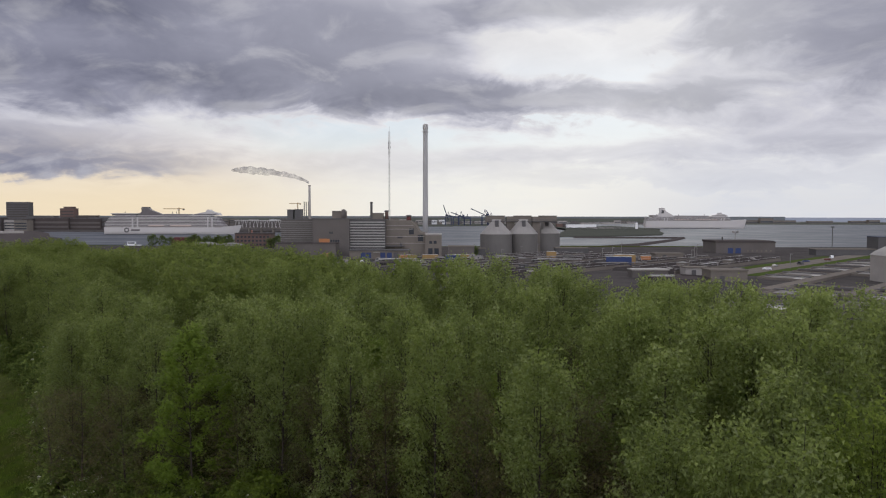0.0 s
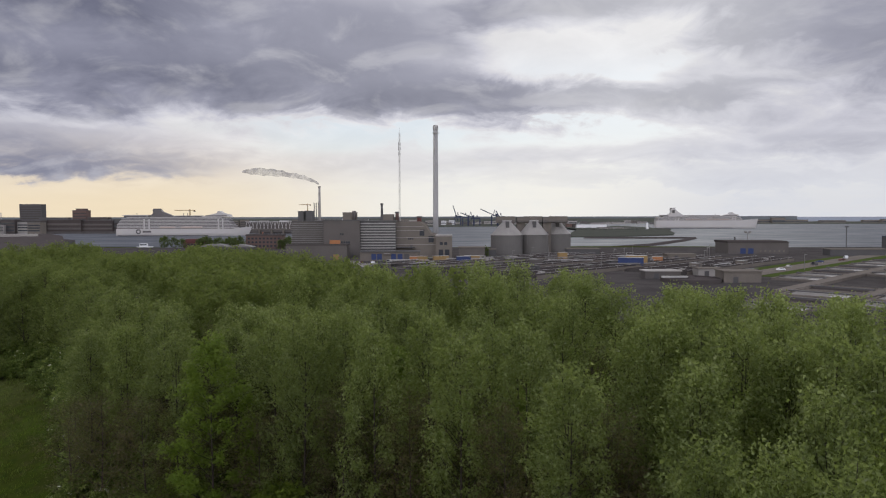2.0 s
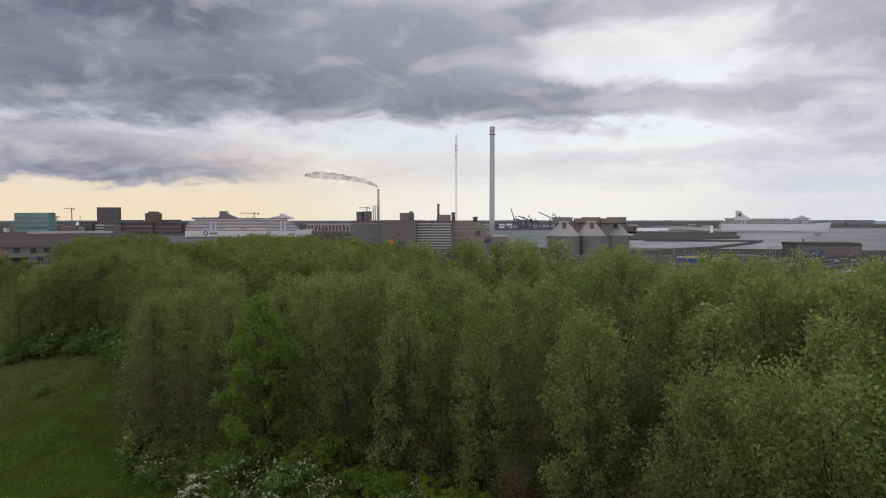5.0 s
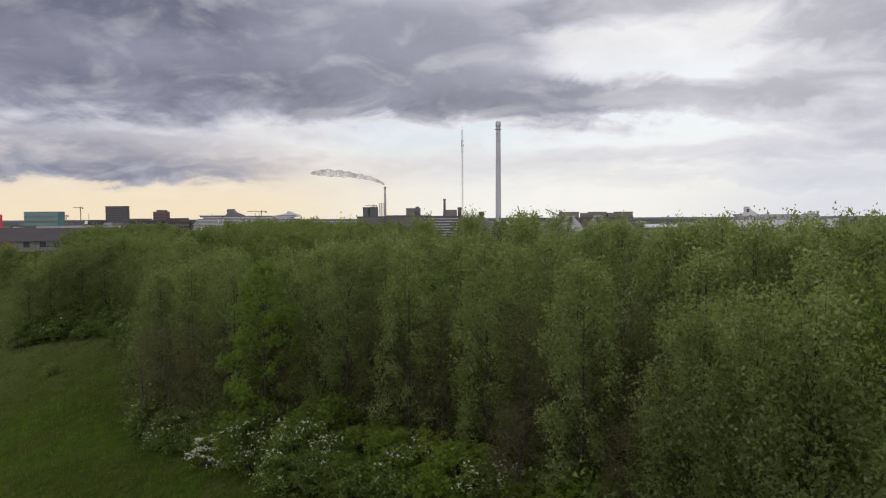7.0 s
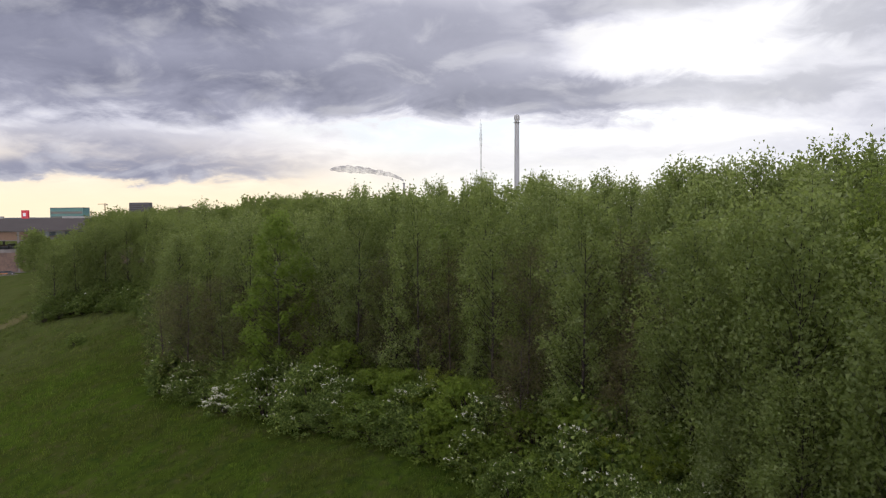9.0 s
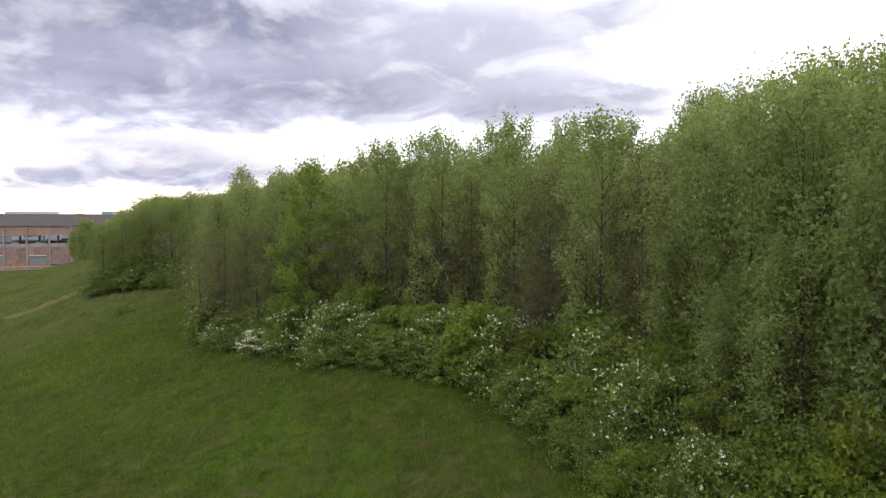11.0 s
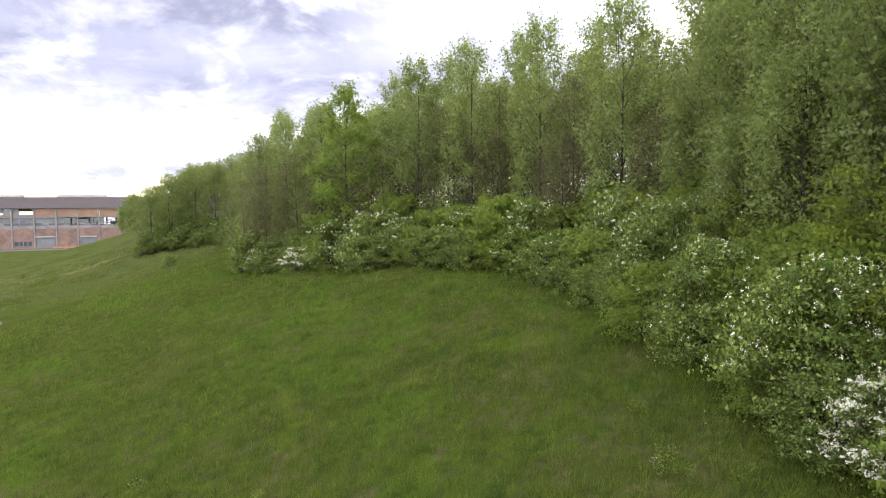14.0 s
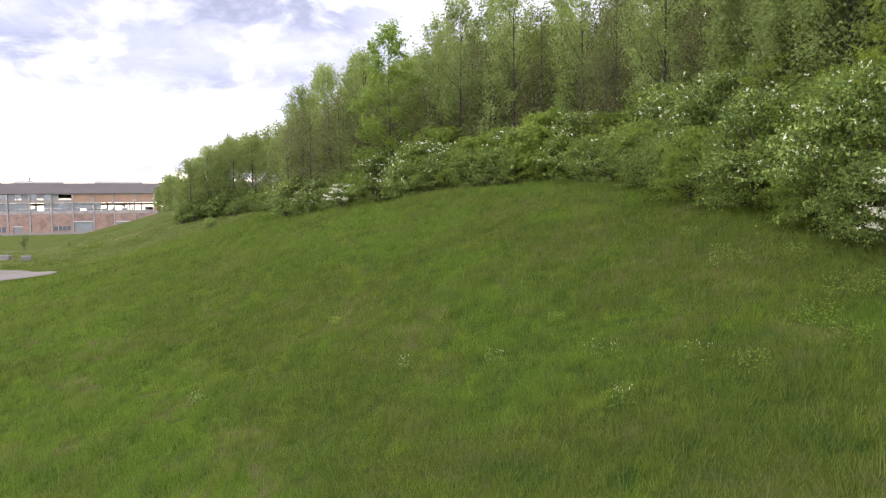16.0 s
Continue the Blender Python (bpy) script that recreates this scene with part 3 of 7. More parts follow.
def build_tree(name, seed, tall, radius, shape, leaf_mat, limbs, twigs, leaves, size, base, label, rise=1.15, clump=0.21, flat=1.0, leaders=5, split=False, wood=BARK):
    """A trunk with limbs that climb to the crown's skin; the leaves sit in clumps along the limbs."""
    rng = np.random.default_rng(seed)
    t = thing(name, pose(0, 0, -200), label, "tree", "trees of the wood")
    bend = rng.normal(size=2) * 0.28
    zs = np.linspace(-0.4, tall * 0.95, 8)
    stem = np.stack((bend[0] * np.sin(zs / tall * 2.4), bend[1] * np.sin(zs / tall * 2.0), zs), axis=1)
    trunk_line = [tube_arrays(stem, np.linspace(1, 0.08, 8) ** 1.3 * tall * 0.0085, 7)]
    tubes, centres, outs = [], [], []
    us = (np.arange(limbs) + rng.uniform(0, 1, limbs)) / limbs
    us = np.clip(us ** 0.78, 0, 1)
    lobes = rng.uniform(0, 6.28, 3)
    for i, u in enumerate(us):
        a = i * 2.39996 + rng.uniform(-0.5, 0.5)
        r = radius * float(envelope(shape, u)) * rng.uniform(0.72, 1.06) * (1 + 0.14 * math.sin(2 * a + lobes[0] + 3 * u) + 0.08 * math.sin(3 * a + lobes[1]))
        z = base + u * (tall - base) * 0.96
        z0 = max(min(base * 0.75, z - 0.3), z - rise * r - rng.uniform(0.1, 0.7))
        p0 = along(stem, np.array([(z0 + 0.4) / (tall * 0.95 + 0.4)]))[0]
        tip = np.array((r * math.cos(a) + p0[0] * 0.6, r * math.sin(a) + p0[1] * 0.6, z))
        mid = p0 * 0.45 + tip * 0.55 - np.array((0, 0, 0.14 * r * rise)) + rng.normal(size=3) * 0.08
        line = [p0, mid, tip, tip + unit(tip - mid) * 0.15]
        r0 = 0.014 + 0.022 * (1 - u) * tall / 15
        tubes.append(tube_arrays(line, [r0, r0 * 0.66, r0 * 0.3, 0.003], 4))
        k = max(3, int(twigs * (0.45 + 0.75 * r / radius)))
        c = along(line, rng.uniform(0.16, 1.0, k) ** 0.5) + rng.normal(size=(k, 3)) * np.array((0.17, 0.17, 0.17 * flat)) * (0.5 + r / 2)
        centres.append(c)
        outs.append(np.repeat(unit(tip - p0)[None], k, axis=0))
    for i in range(leaders):
        a, r = rng.uniform(0, 6.28), rng.uniform(0.05, 0.34) * radius
        z = tall - 1.5 * r / radius - rng.uniform(0, 0.9) + 0.35
        foot = np.array((r * 0.5 * math.cos(a), r * 0.5 * math.sin(a), z - 2.8))
        line = [foot, foot + np.array((r * 0.25 * math.cos(a), r * 0.25 * math.sin(a), 1.5)), np.array((r * math.cos(a), r * math.sin(a), z))]
        tubes.append(tube_arrays(line, [0.016, 0.010, 0.003], 4))
        k = int(twigs * 0.3) + 1
        centres.append(along(line, rng.uniform(0.1, 1.0, k)) + rng.normal(size=(k, 3)) * 0.10)
        outs.append(np.repeat(np.array([[0.0, 0.0, 1.0]]), k, axis=0))
    c, o = np.concatenate(centres), np.concatenate(outs)
    pick = rng.integers(0, len(c), leaves)
    off = rng.normal(size=(leaves, 3)) * clump * np.array((1.0, 1.0, 1.0 * flat))
    off += o[pick] * rng.normal(size=(leaves, 1)) * clump * 0.9
    pts = c[pick] + off * rng.uniform(0.7, 1.25, len(c))[pick][:, None]
    v, f = join_arrays(trunk_line if split else trunk_line + tubes)
    trunk = link_mesh("trunk", v, f, wood, t, smooth=True)
    if split:
        for v, f in tubes:
            link_mesh("limb", v, f, wood, trunk, smooth=True)
    v, f = leaf_arrays(rng, pts, size, 0.3 if flat > 0.8 else 1.3)
    link_mesh("crown", v, f, leaf_mat, t)
    return t


POP_LABEL = "slender young poplar with fresh grey-green leaves"
# close by, along the edge, within the wood where only the tops show, and far off
CLOSE = [build_tree("poplar_tree", 15 + i, 15.0, 2.15, "poplar", POPLAR, 66, 12, 16000, 0.140, 1.2, POP_LABEL, clump=0.28) for i in range(2)]
# poplars given brighter yellow-green leaves, partly to brighten the wood's right side
BRIGHT_POPLAR = [build_tree("aspen_tree", 18, 15.0, 2.2, "poplar", LIME, 72, 12, 17000, 0.130, 1.2, "young poplar in brighter yellow-green leaves", clump=0.28)]
RIM = [build_tree("poplar_tree", 21 + i, 15.0, 1.9 + 0.1 * i, "poplar", POPLAR, 52, 11, 10800, 0.157, 1.4, POP_LABEL) for i in range(3)]
NEAR = [build_tree("poplar_tree", 31 + i, 15.0, 1.72 + 0.1 * (i % 3), "poplar", POPLAR, 28, 8, 4600, 0.165, 8.6, POP_LABEL, clump=0.22) for i in range(4)]
BELT = [build_tree("poplar_tree", 41 + i, 15.0, 2.2, "poplar", POPLAR, 34, 8, 3600, 0.27, 0.6, POP_LABEL, clump=0.27) for i in range(2)]
SKIRT = [build_tree("willow_tree", 43 + i, 15.0, 2.5 + 0.4 * i, "poplar", BELTLEAF, 50, 10, 6000, 0.21, 1.4, "young tree at the wood's edge, leafy down to the ground", 0.9, 0.30) for i in range(2)]
FAR = [build_tree("poplar_tree", 46 + i, 15.0, 2.15, "poplar", DIM_POPLAR, 22, 7, 1350, 0.30, 9.5, POP_LABEL, clump=0.25) for i in range(4)]
MAPLES = [build_tree("maple_tree", 51 + i, 14.0, 2.6, "cone", MAPLE, 46, 9, 10000, 0.20, 1.4, "leafy maple with bright yellow-green spring foliage", 0.55, 0.24, 0.7, 3) for i in range(2)]
GOLDS = [build_tree("field_maple", 57 + i, 7.5, 2.1, "round", GOLDLEAF, 30, 9, 7000, 0.11, 1.0, "young field maple with golden yellow-green leaves in tiers", 0.35, 0.20, 0.32, 2, i == 0) for i in range(2)]
BUDS = [build_tree("oak_tree", 61 + i, 12.0, 1.9, "round", OLIVE, 48, 8, 4400, 0.128, 1.6, "young oak just budding with brownish olive leaves", 0.8, 0.26, 0.8, 3, wood=TWIG) for i in range(2)]
DARKS = [build_tree("alder_tree", 71 + i, 10.0, 3.0, "round", BELTLEAF, 30, 7, 4000, 0.36, 0.4, "dense green tree at the foot of the hill", 0.7, 0.4) for i in range(2)]


def stand(ob, x, y, scale, turn, sink=0.1, tall=1.0):
    m = pose(x, y, ground_at(x, y) - sink, 0, 0, turn) @ Matrix.Diagonal((scale, scale, scale * tall, 1))
    return copy_thing(ob, m)


def stand_to(ob, x, y, top, tall, wide, turn):
    """Stands a tree so that its top reaches a height."""
    z = ground_at(x, y) - 0.1
    return copy_thing(ob, pose(x, y, z, 0, 0, turn) @ Matrix.Diagonal((wide, wide, (top - z) / tall, 1)))


# the trees of the wood's front, with the height of their tops
FRONT_CLOSE = ((8.7, 23.8, 24.6, 0.95), (11.2, 19.3, 25.7, 1.0), (9.9, 21.4, 25.3, 0.85), (13.1, 24.0, 26.7, 1.0), (12.6, 15.2, 24.8, 0.95), (10.6, 17.2, 20.0, 0.8), (12.0, 21.6, 22.0, 0.85), (9.6, 19.4, 18.6, 0.75), (13.6, 17.6, 22.5, 0.85), (8.0, 26.0, 20.0, 0.75), (14.2, 13.4, 20.5, 0.8))
FRONT_BRIGHT = ((14.6, 11.4, 25.0, 1.0), (14.4, 20.4, 26.3, 1.0), (16.6, 15.6, 26.2, 1.0), (17.0, 7.6, 24.6, 1.0))
FRONT_RIM = ((4.6, 29.6, 26.0, 1.0), (-0.1, 34.6, 26.6, 0.98), (-5.0, 38.0, 26.5, 0.95), (-10.1, 41.2, 26.4, 0.95), (-1.9, 39.6, 26.9, 0.9), (-7.4, 42.4, 26.8, 0.95), (10.2, 29.0, 26.5, 1.05), (-12.6, 44.8, 26.0, 0.95),
             (-20.4, 47.0, 24.4, 1.0), (-26.0, 52.0, 24.4, 0.95), (-22.6, 51.6, 25.2, 1.0), (3.6, 36.8, 26.9, 0.95), (-31.0, 55.0, 23.3, 1.05), (-31.0, 60.0, 26.3, 1.0), (14.4, 29.6, 26.9, 1.05))
FRONT_BUDS = ((6.9, 30.6, 23.9, 0.95), (1.9, 33.6, 23.2, 0.85), (-2.7, 36.9, 23.0, 0.85), (-7.4, 40.0, 22.6, 0.9), (-12.8, 42.0, 20.0, 1.0), (-21.8, 45.6, 20.0, 1.15), (-26.6, 48.2, 19.6, 1.1), (-29.6, 50.4, 18.6, 1.0), (-18.8, 44.4, 18.5, 0.9), (6.6, 25.6, 19.0, 0.8), (1.6, 30.0, 18.5, 0.8))

FRONT_BELT = ((-75.2, 94.4, 19.4, 0.85), (-77.2, 97.2, 20.4, 0.9), (-71.6, 95.0, 22.2, 0.95), (-74.9, 99.6, 22.8, 1.0), (-67.6, 96.5, 24.2, 1.0), (-70.7, 99.4, 24.2, 1.0), (-63.4, 96.6, 24.8, 1.15), (-59.4, 95.4, 22.0, 0.8), (-61.7, 99.2, 26.0, 1.0),
              (-55.3, 92.4, 25.2, 1.0), (-51.0, 89.2, 21.0, 0.75), (-46.9, 84.4, 24.8, 1.15), (-48.6, 90.5, 25.6, 1.0), (-43.6, 79.0, 24.0, 0.95), (-39.6, 74.0, 20.6, 0.8), (-36.6, 68.8, 24.2, 1.1), (-34.6, 62.6, 22.8, 1.0), (-32.8, 57.6, 21.6, 0.8),
              (-66.0, 101.5, 24.6, 1.1), (-57.6, 98.8, 25.2, 1.1), (-53.2, 96.0, 25.4, 1.1), (-46.0, 90.0, 25.2, 1.1), (-42.4, 84.6, 24.8, 1.1), (-38.2, 79.0, 24.4, 1.1), (-34.4, 73.0, 24.2, 1.1), (-31.6, 66.5, 24.0, 1.0), (-72.6, 101.8, 23.6, 1.0))
# taller crowns in the middle of the wood, whose heads stand out over the rest
FRONT_TALL = ((-15.1, 62.0, 28.1, 0.95), (-7.0, 60.0, 28.2, 0.95), (-2.3, 58.0, 28.6, 0.95), (2.4, 52.0, 28.4, 0.95), (7.1, 43.0, 27.6, 0.95), (9.9, 36.0, 27.4, 0.95), (10.3, 34.0, 27.8, 0.95), (11.7, 33.0, 27.3, 0.95), (13.0, 31.0, 27.8, 0.95), (14.1, 29.0, 27.4, 0.95), (15.5, 28.0, 27.9, 0.95), (16.3, 26.0, 27.8, 0.95))


def plant_wood():
    rng = random.Random(5)
    front = []
    for kinds, rows in ((CLOSE, FRONT_CLOSE), (BRIGHT_POPLAR, FRONT_BRIGHT), (RIM, FRONT_RIM), (RIM, FRONT_TALL), (SKIRT, FRONT_BELT)):
        for i, (x, y, top, wide) in enumerate(rows):
            stand_to(kinds[i % len(kinds)], x, y, top, 15.3, wide, x * 41 + y * 17)
            front.append((x, y))
    for i, (x, y, top, wide) in enumerate(FRONT_BUDS):
        stand_to(BUDS[i % 2], x, y, top, 12.2, wide, x * 37)
    for i in range(26):
        u = 14.0 + i * 2.25
        at, seg = 0.0, 0
        for seg, (p, q) in enumerate(zip(EA, EA[1:])):
            ln = float(np.hypot(*(q - p)[:2]))
            if at + ln > u + 14:
                break
            at += ln
        f = (u + 14 - at) / ln
        d = (q - p)[:2] / ln
        deep = (7.6, 9.2, 11.4)[i % 3]
        x, y = p[0] + (q[0] - p[0]) * f + d[1] * deep, p[1] + (q[1] - p[1]) * f - d[0] * deep
        stand_to(BUDS[i % 2], x, y, ground_at(x, y) + rng.uniform(7.5, 10.0), 12.2, 1.25, i * 77)
    stand_to(MAPLES[0], -16.0, 42.4, 25.1, 14.2, 1.0, 40)
    front.append((-16.0, 42.4))
    poly = [(p[0], p[1]) for p in EDGE[:RIM_END]] + BACK[::-1]
    step = 4.3
    y = -8.0
    row = 0
    rest = []
    while y < 186:
        x = -155.0 + (row % 2) * step / 2
        while x < 46:
            px, py = x + rng.uniform(-0.8, 0.8), y + rng.uniform(-0.8, 0.8)
            kind, sc, turn, tl = rng.random(), rng.uniform(0.92, 1.08), rng.uniform(0, 360), rng.uniform(-0.9, 0.9)
            x += step
            if not inside(poly, px, py):
                continue
            s = -float(to_edge(px, py)[0][0])
            if s < 3.2 or math.hypot(px - 2, py + 3) < 14 or any(math.hypot(px - fx, py - fy) < 3.3 for fx, fy in front):
                continue
            dist = math.hypot(px - 3, py + 4)
            if dist < 70 and px > -34:
                if s < 6.5 and py < 52:
                    continue
                # crowns rise towards the middle of the wood, and fall off along its edge
                top = 17.3 + (0.163 + min(0.0, (px + 4) * 0.0025)) * (py + 5.6) + tl if px < 10 else 27.5 + tl * 0.6
                u = px / (py + 0.6)
                top = min(top, 32.7 - (0.061 + 0.175 * min(max(u - 0.056, 0), 0.25) + 0.066 * max(u - 0.306, 0)) * (py + 0.6))
                if kind < 0.86 and px > 8 and dist < 36:
                    stand_to(rng.choice(RIM), px, py, top, 15.3, sc, turn)
                elif kind < 0.86:
                    stand_to(rng.choice(NEAR), px, py, top, 15.3, sc, turn)
                elif kind < 0.93:
                    stand_to(rng.choice(MAPLES), px, py, top - 1.8, 14.2, 0.9 * sc, turn)
                else:
                    stand_to(rng.choice(BUDS), px, py, top - 2.5, 12.2, sc, turn)
            elif s < 9 and px < 0:
                stand(rng.choice(BELT), px, py, sc, turn, tall=(0.98 - 0.16 * min(max((py - 66) / 26, 0), 1) + tl * 0.05) / sc)
            else:
                rest.append((rng.randrange(4), px, py, sc * 1.04, turn, 1.04 + tl * 0.06 - 0.06 * min(max((-px - 40) / 25, 0), 1)))
        y += step * 0.87
        row += 1
    # the far part of the wood, whose trees cannot be counted, as one mesh
    arrays = []
    for t in FAR:
        me = [c for c in t.children if c.name.startswith("crown")][0].data
        co, ix = np.empty(len(me.vertices) * 3), np.empty(len(me.loops), dtype=np.int64)
        me.vertices.foreach_get("co", co)
        me.loops.foreach_get("vertex_index", ix)
        arrays.append((co.reshape(-1, 3), ix.reshape(-1, 3)))
    items = []
    for k, px, py, sc, turn, tl in rest:
        m = np.array(pose(px, py, ground_at(px, py) - 0.1, 0, 0, turn) @ Matrix.Diagonal((sc, sc, tl, 1)))
        co, ix = arrays[k]
        items.append((co @ m[:3, :3].T + m[:3, 3], ix))
    v, f = join_arrays(items)
    ob = link_mesh("distant_wood", v, f, DIM_POPLAR)
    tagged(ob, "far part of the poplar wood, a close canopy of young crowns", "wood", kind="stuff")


plant_wood()
# golden field maples under the poplars, and dark alders at the hill's foot
for i, (ax, ay, top, wide) in enumerate(((11.7, 13.3, 16.0, 0.85), (12.2, 10.2, 14.4, 0.85), (8.3, 18.6, 14.9, 0.55), (7.1, 22.2, 15.4, 0.5), (5.6, 24.6, 15.2, 0.5), (-3.4, 34.6, 15.6, 0.55))):
    stand_to(GOLDS[i % 2], ax, ay, top, 7.6, wide, ax * 31)
for ax, ay, asc in ((-126, 153, 1.0), (-120, 150, 0.85), (-131, 158, 1.1), (-137, 163, 0.8), (-115, 148, 0.9)):
    stand(DARKS[0 if asc > 0.95 else 1], ax, ay, asc, ax * 7)
for master in CLOSE + BRIGHT_POPLAR + NEAR + RIM + BELT + SKIRT + FAR + MAPLES + GOLDS + BUDS + DARKS:
    for o in (*master.children_recursive, master):
        bpy.data.objects.remove(o)


# ---- bushes along the edge ----
def build_bush(name, seed, r, tall, leaf_mat, sprays, leaves, size, flowers, label, category="bush", petal=0.05):
    """Stems that fork outwards; leaves in flat sprays, one above the other; blossom in heads on the sprays."""
    rng = np.random.default_rng(seed)
    t = thing(name, pose(0, 0, -200), label, category, "bushes along the wood's edge")
    k = sprays
    a, h = rng.uniform(0, 2 * math.pi, k), rng.uniform(0.02, 1, k) ** 0.85
    env = np.sqrt(np.clip(1 - (h * 0.96) ** 2.2, 0.02, 1)) * (0.80 + 0.20 * np.clip(h / 0.2, 0, 1))
    deep = np.sqrt(rng.uniform(0.30, 1.05, k))
    rr = r * env * deep * (1 + 0.16 * np.sin(a * 3 + seed) + 0.12 * np.sin(a * 5 + h * 6))
    c = np.stack((rr * np.cos(a), rr * np.sin(a), 0.12 + h * tall), axis=1)
    items = []
    for i in rng.permutation(k)[:22]:
        q = c[i]
        foot = np.array((q[0] * 0.12, q[1] * 0.12, -0.2))
        items.append(tube_arrays([foot, np.array((q[0] * 0.45, q[1] * 0.45, q[2] * 0.62)), q], [0.045, 0.022, 0.006], 5))
    v, f = join_arrays(items)
    link_mesh("stem", v, f, TWIG, t)
    out = unit(np.stack((np.cos(a), np.sin(a), rng.uniform(-0.15, 0.45, k)), axis=1))
    side = unit(np.cross(out, (0, 0, 1.0)))
    up = np.cross(side, out)
    pick = rng.integers(0, k, leaves)
    g = rng.normal(size=(leaves, 3)) * np.array((0.27, 0.20, 0.085)) * (rng.uniform(0.7, 1.3, k)[pick] * r / 1.9)[:, None]
    g[:, 2] -= 0.45 * g[:, 0] ** 2
    pts = c[pick] + out[pick] * g[:, :1] + side[pick] * g[:, 1:2] + up[pick] * g[:, 2:]
    pts = pts[pts[:, 2] > 0.02]
    v, f = leaf_arrays(rng, pts, size, 0.9)
    link_mesh("foliage", v, f, leaf_mat, t)
    if flowers:
        ok = np.nonzero((deep > 0.72) & (h > 0.22))[0]
        ok = ok[rng.uniform(0, 1, len(ok)) < 0.8]
        pick = rng.choice(ok, flowers)
        g = rng.normal(size=(flowers, 3)) * np.array((0.27, 0.22, 0.05)) * r / 1.9
        cen = c[pick] + out[pick] * (g[:, :1] + 0.10) + side[pick] * g[:, 1:2] + up[pick] * (0.12 + g[:, 2:])
        k2 = 10
        pts = np.repeat(cen, k2, axis=0) + rng.normal(size=(len(cen) * k2, 3)) * petal * np.array((0.8, 0.8, 0.6))
        v, f = leaf_arrays(rng, pts, petal, 1.4, 1.0)
        link_mesh("blossom", v, f, BLOSSOM, t, "white hawthorn blossom clusters")
    return t


HAW = "hawthorn bush with clusters of white blossom"
GREEN = "dense green bush with fresh leaves at the wood's edge"
BUSHES = {
    "haw": [build_bush("hawthorn_bush", 81 + i, 1.9, 3.0, HAWTHORN, 90, 5200, 0.135, 40, HAW, petal=0.045) for i in range(3)],
    "white": [build_bush("hawthorn_bush", 91, 1.5, 1.9, HAWTHORN, 60, 2600, 0.15, 520, "low hawthorn bush covered all over in white blossom", petal=0.055)],
    "green": [build_bush("hazel_bush", 95 + i, 1.9, 2.7, LIME if i == 1 else HAWTHORN, 90, 4200, 0.16, 0, GREEN) for i in range(3)],
    "haw_close": [build_bush("hawthorn_bush", 111 + i, 1.9, 3.0, HAWTHORN, 140, 11000, 0.090, 60, HAW, petal=0.034) for i in range(2)],
    "green_close": [build_bush("hazel_bush", 115 + i, 1.9, 2.8, LIME if i == 1 else HAWTHORN, 130, 9800, 0.094, 0, GREEN) for i in range(2)],
    "far": [build_bush("hawthorn_bush", 103 + i, 1.9, 2.8, HAWTHORN, 60, 2400, 0.23, 5, HAW, petal=0.07) for i in range(2)],
    "bloom": [build_bush("hawthorn_bush", 121 + i, 1.9, 3.0, HAWTHORN, 90, 5200, 0.135, 190, HAW, petal=0.042) for i in range(2)],
    "bloom_close": [build_bush("hawthorn_bush", 125 + i, 1.9, 3.0, HAWTHORN, 150, 14000, 0.082, 150, HAW, petal=0.031) for i in range(2)],
    "white_close": [build_bush("hawthorn_bush", 131, 1.35, 2.3, HAWTHORN, 110, 7000, 0.075, 1700, "hawthorn bush covered all over in white blossom", petal=0.029)],
    "lime": [build_bush("hazel_bush", 99, 1.8, 3.2, LIME, 90, 5000, 0.15, 0, "yellow-green young hazel bush at the wood's edge")],
}
# hawthorns in full flower: place and height of the head
BLOOMS = ((6.6, 20.6, 14.6), (7.9, 16.5, 13.2), (9.7, 12.3, 12.9), (8.7, 19.8, 15.0), (5.0, 25.8, 14.8), (11.0, 11.8, 12.6), (0.3, 30.7, 14.8), (-4.4, 34.6, 14.6), (-12.3, 38.2, 14.4), (-9.3, 37.0, 14.0), (-16.6, 41.0, 13.6), (-25.4, 47.2, 12.4))


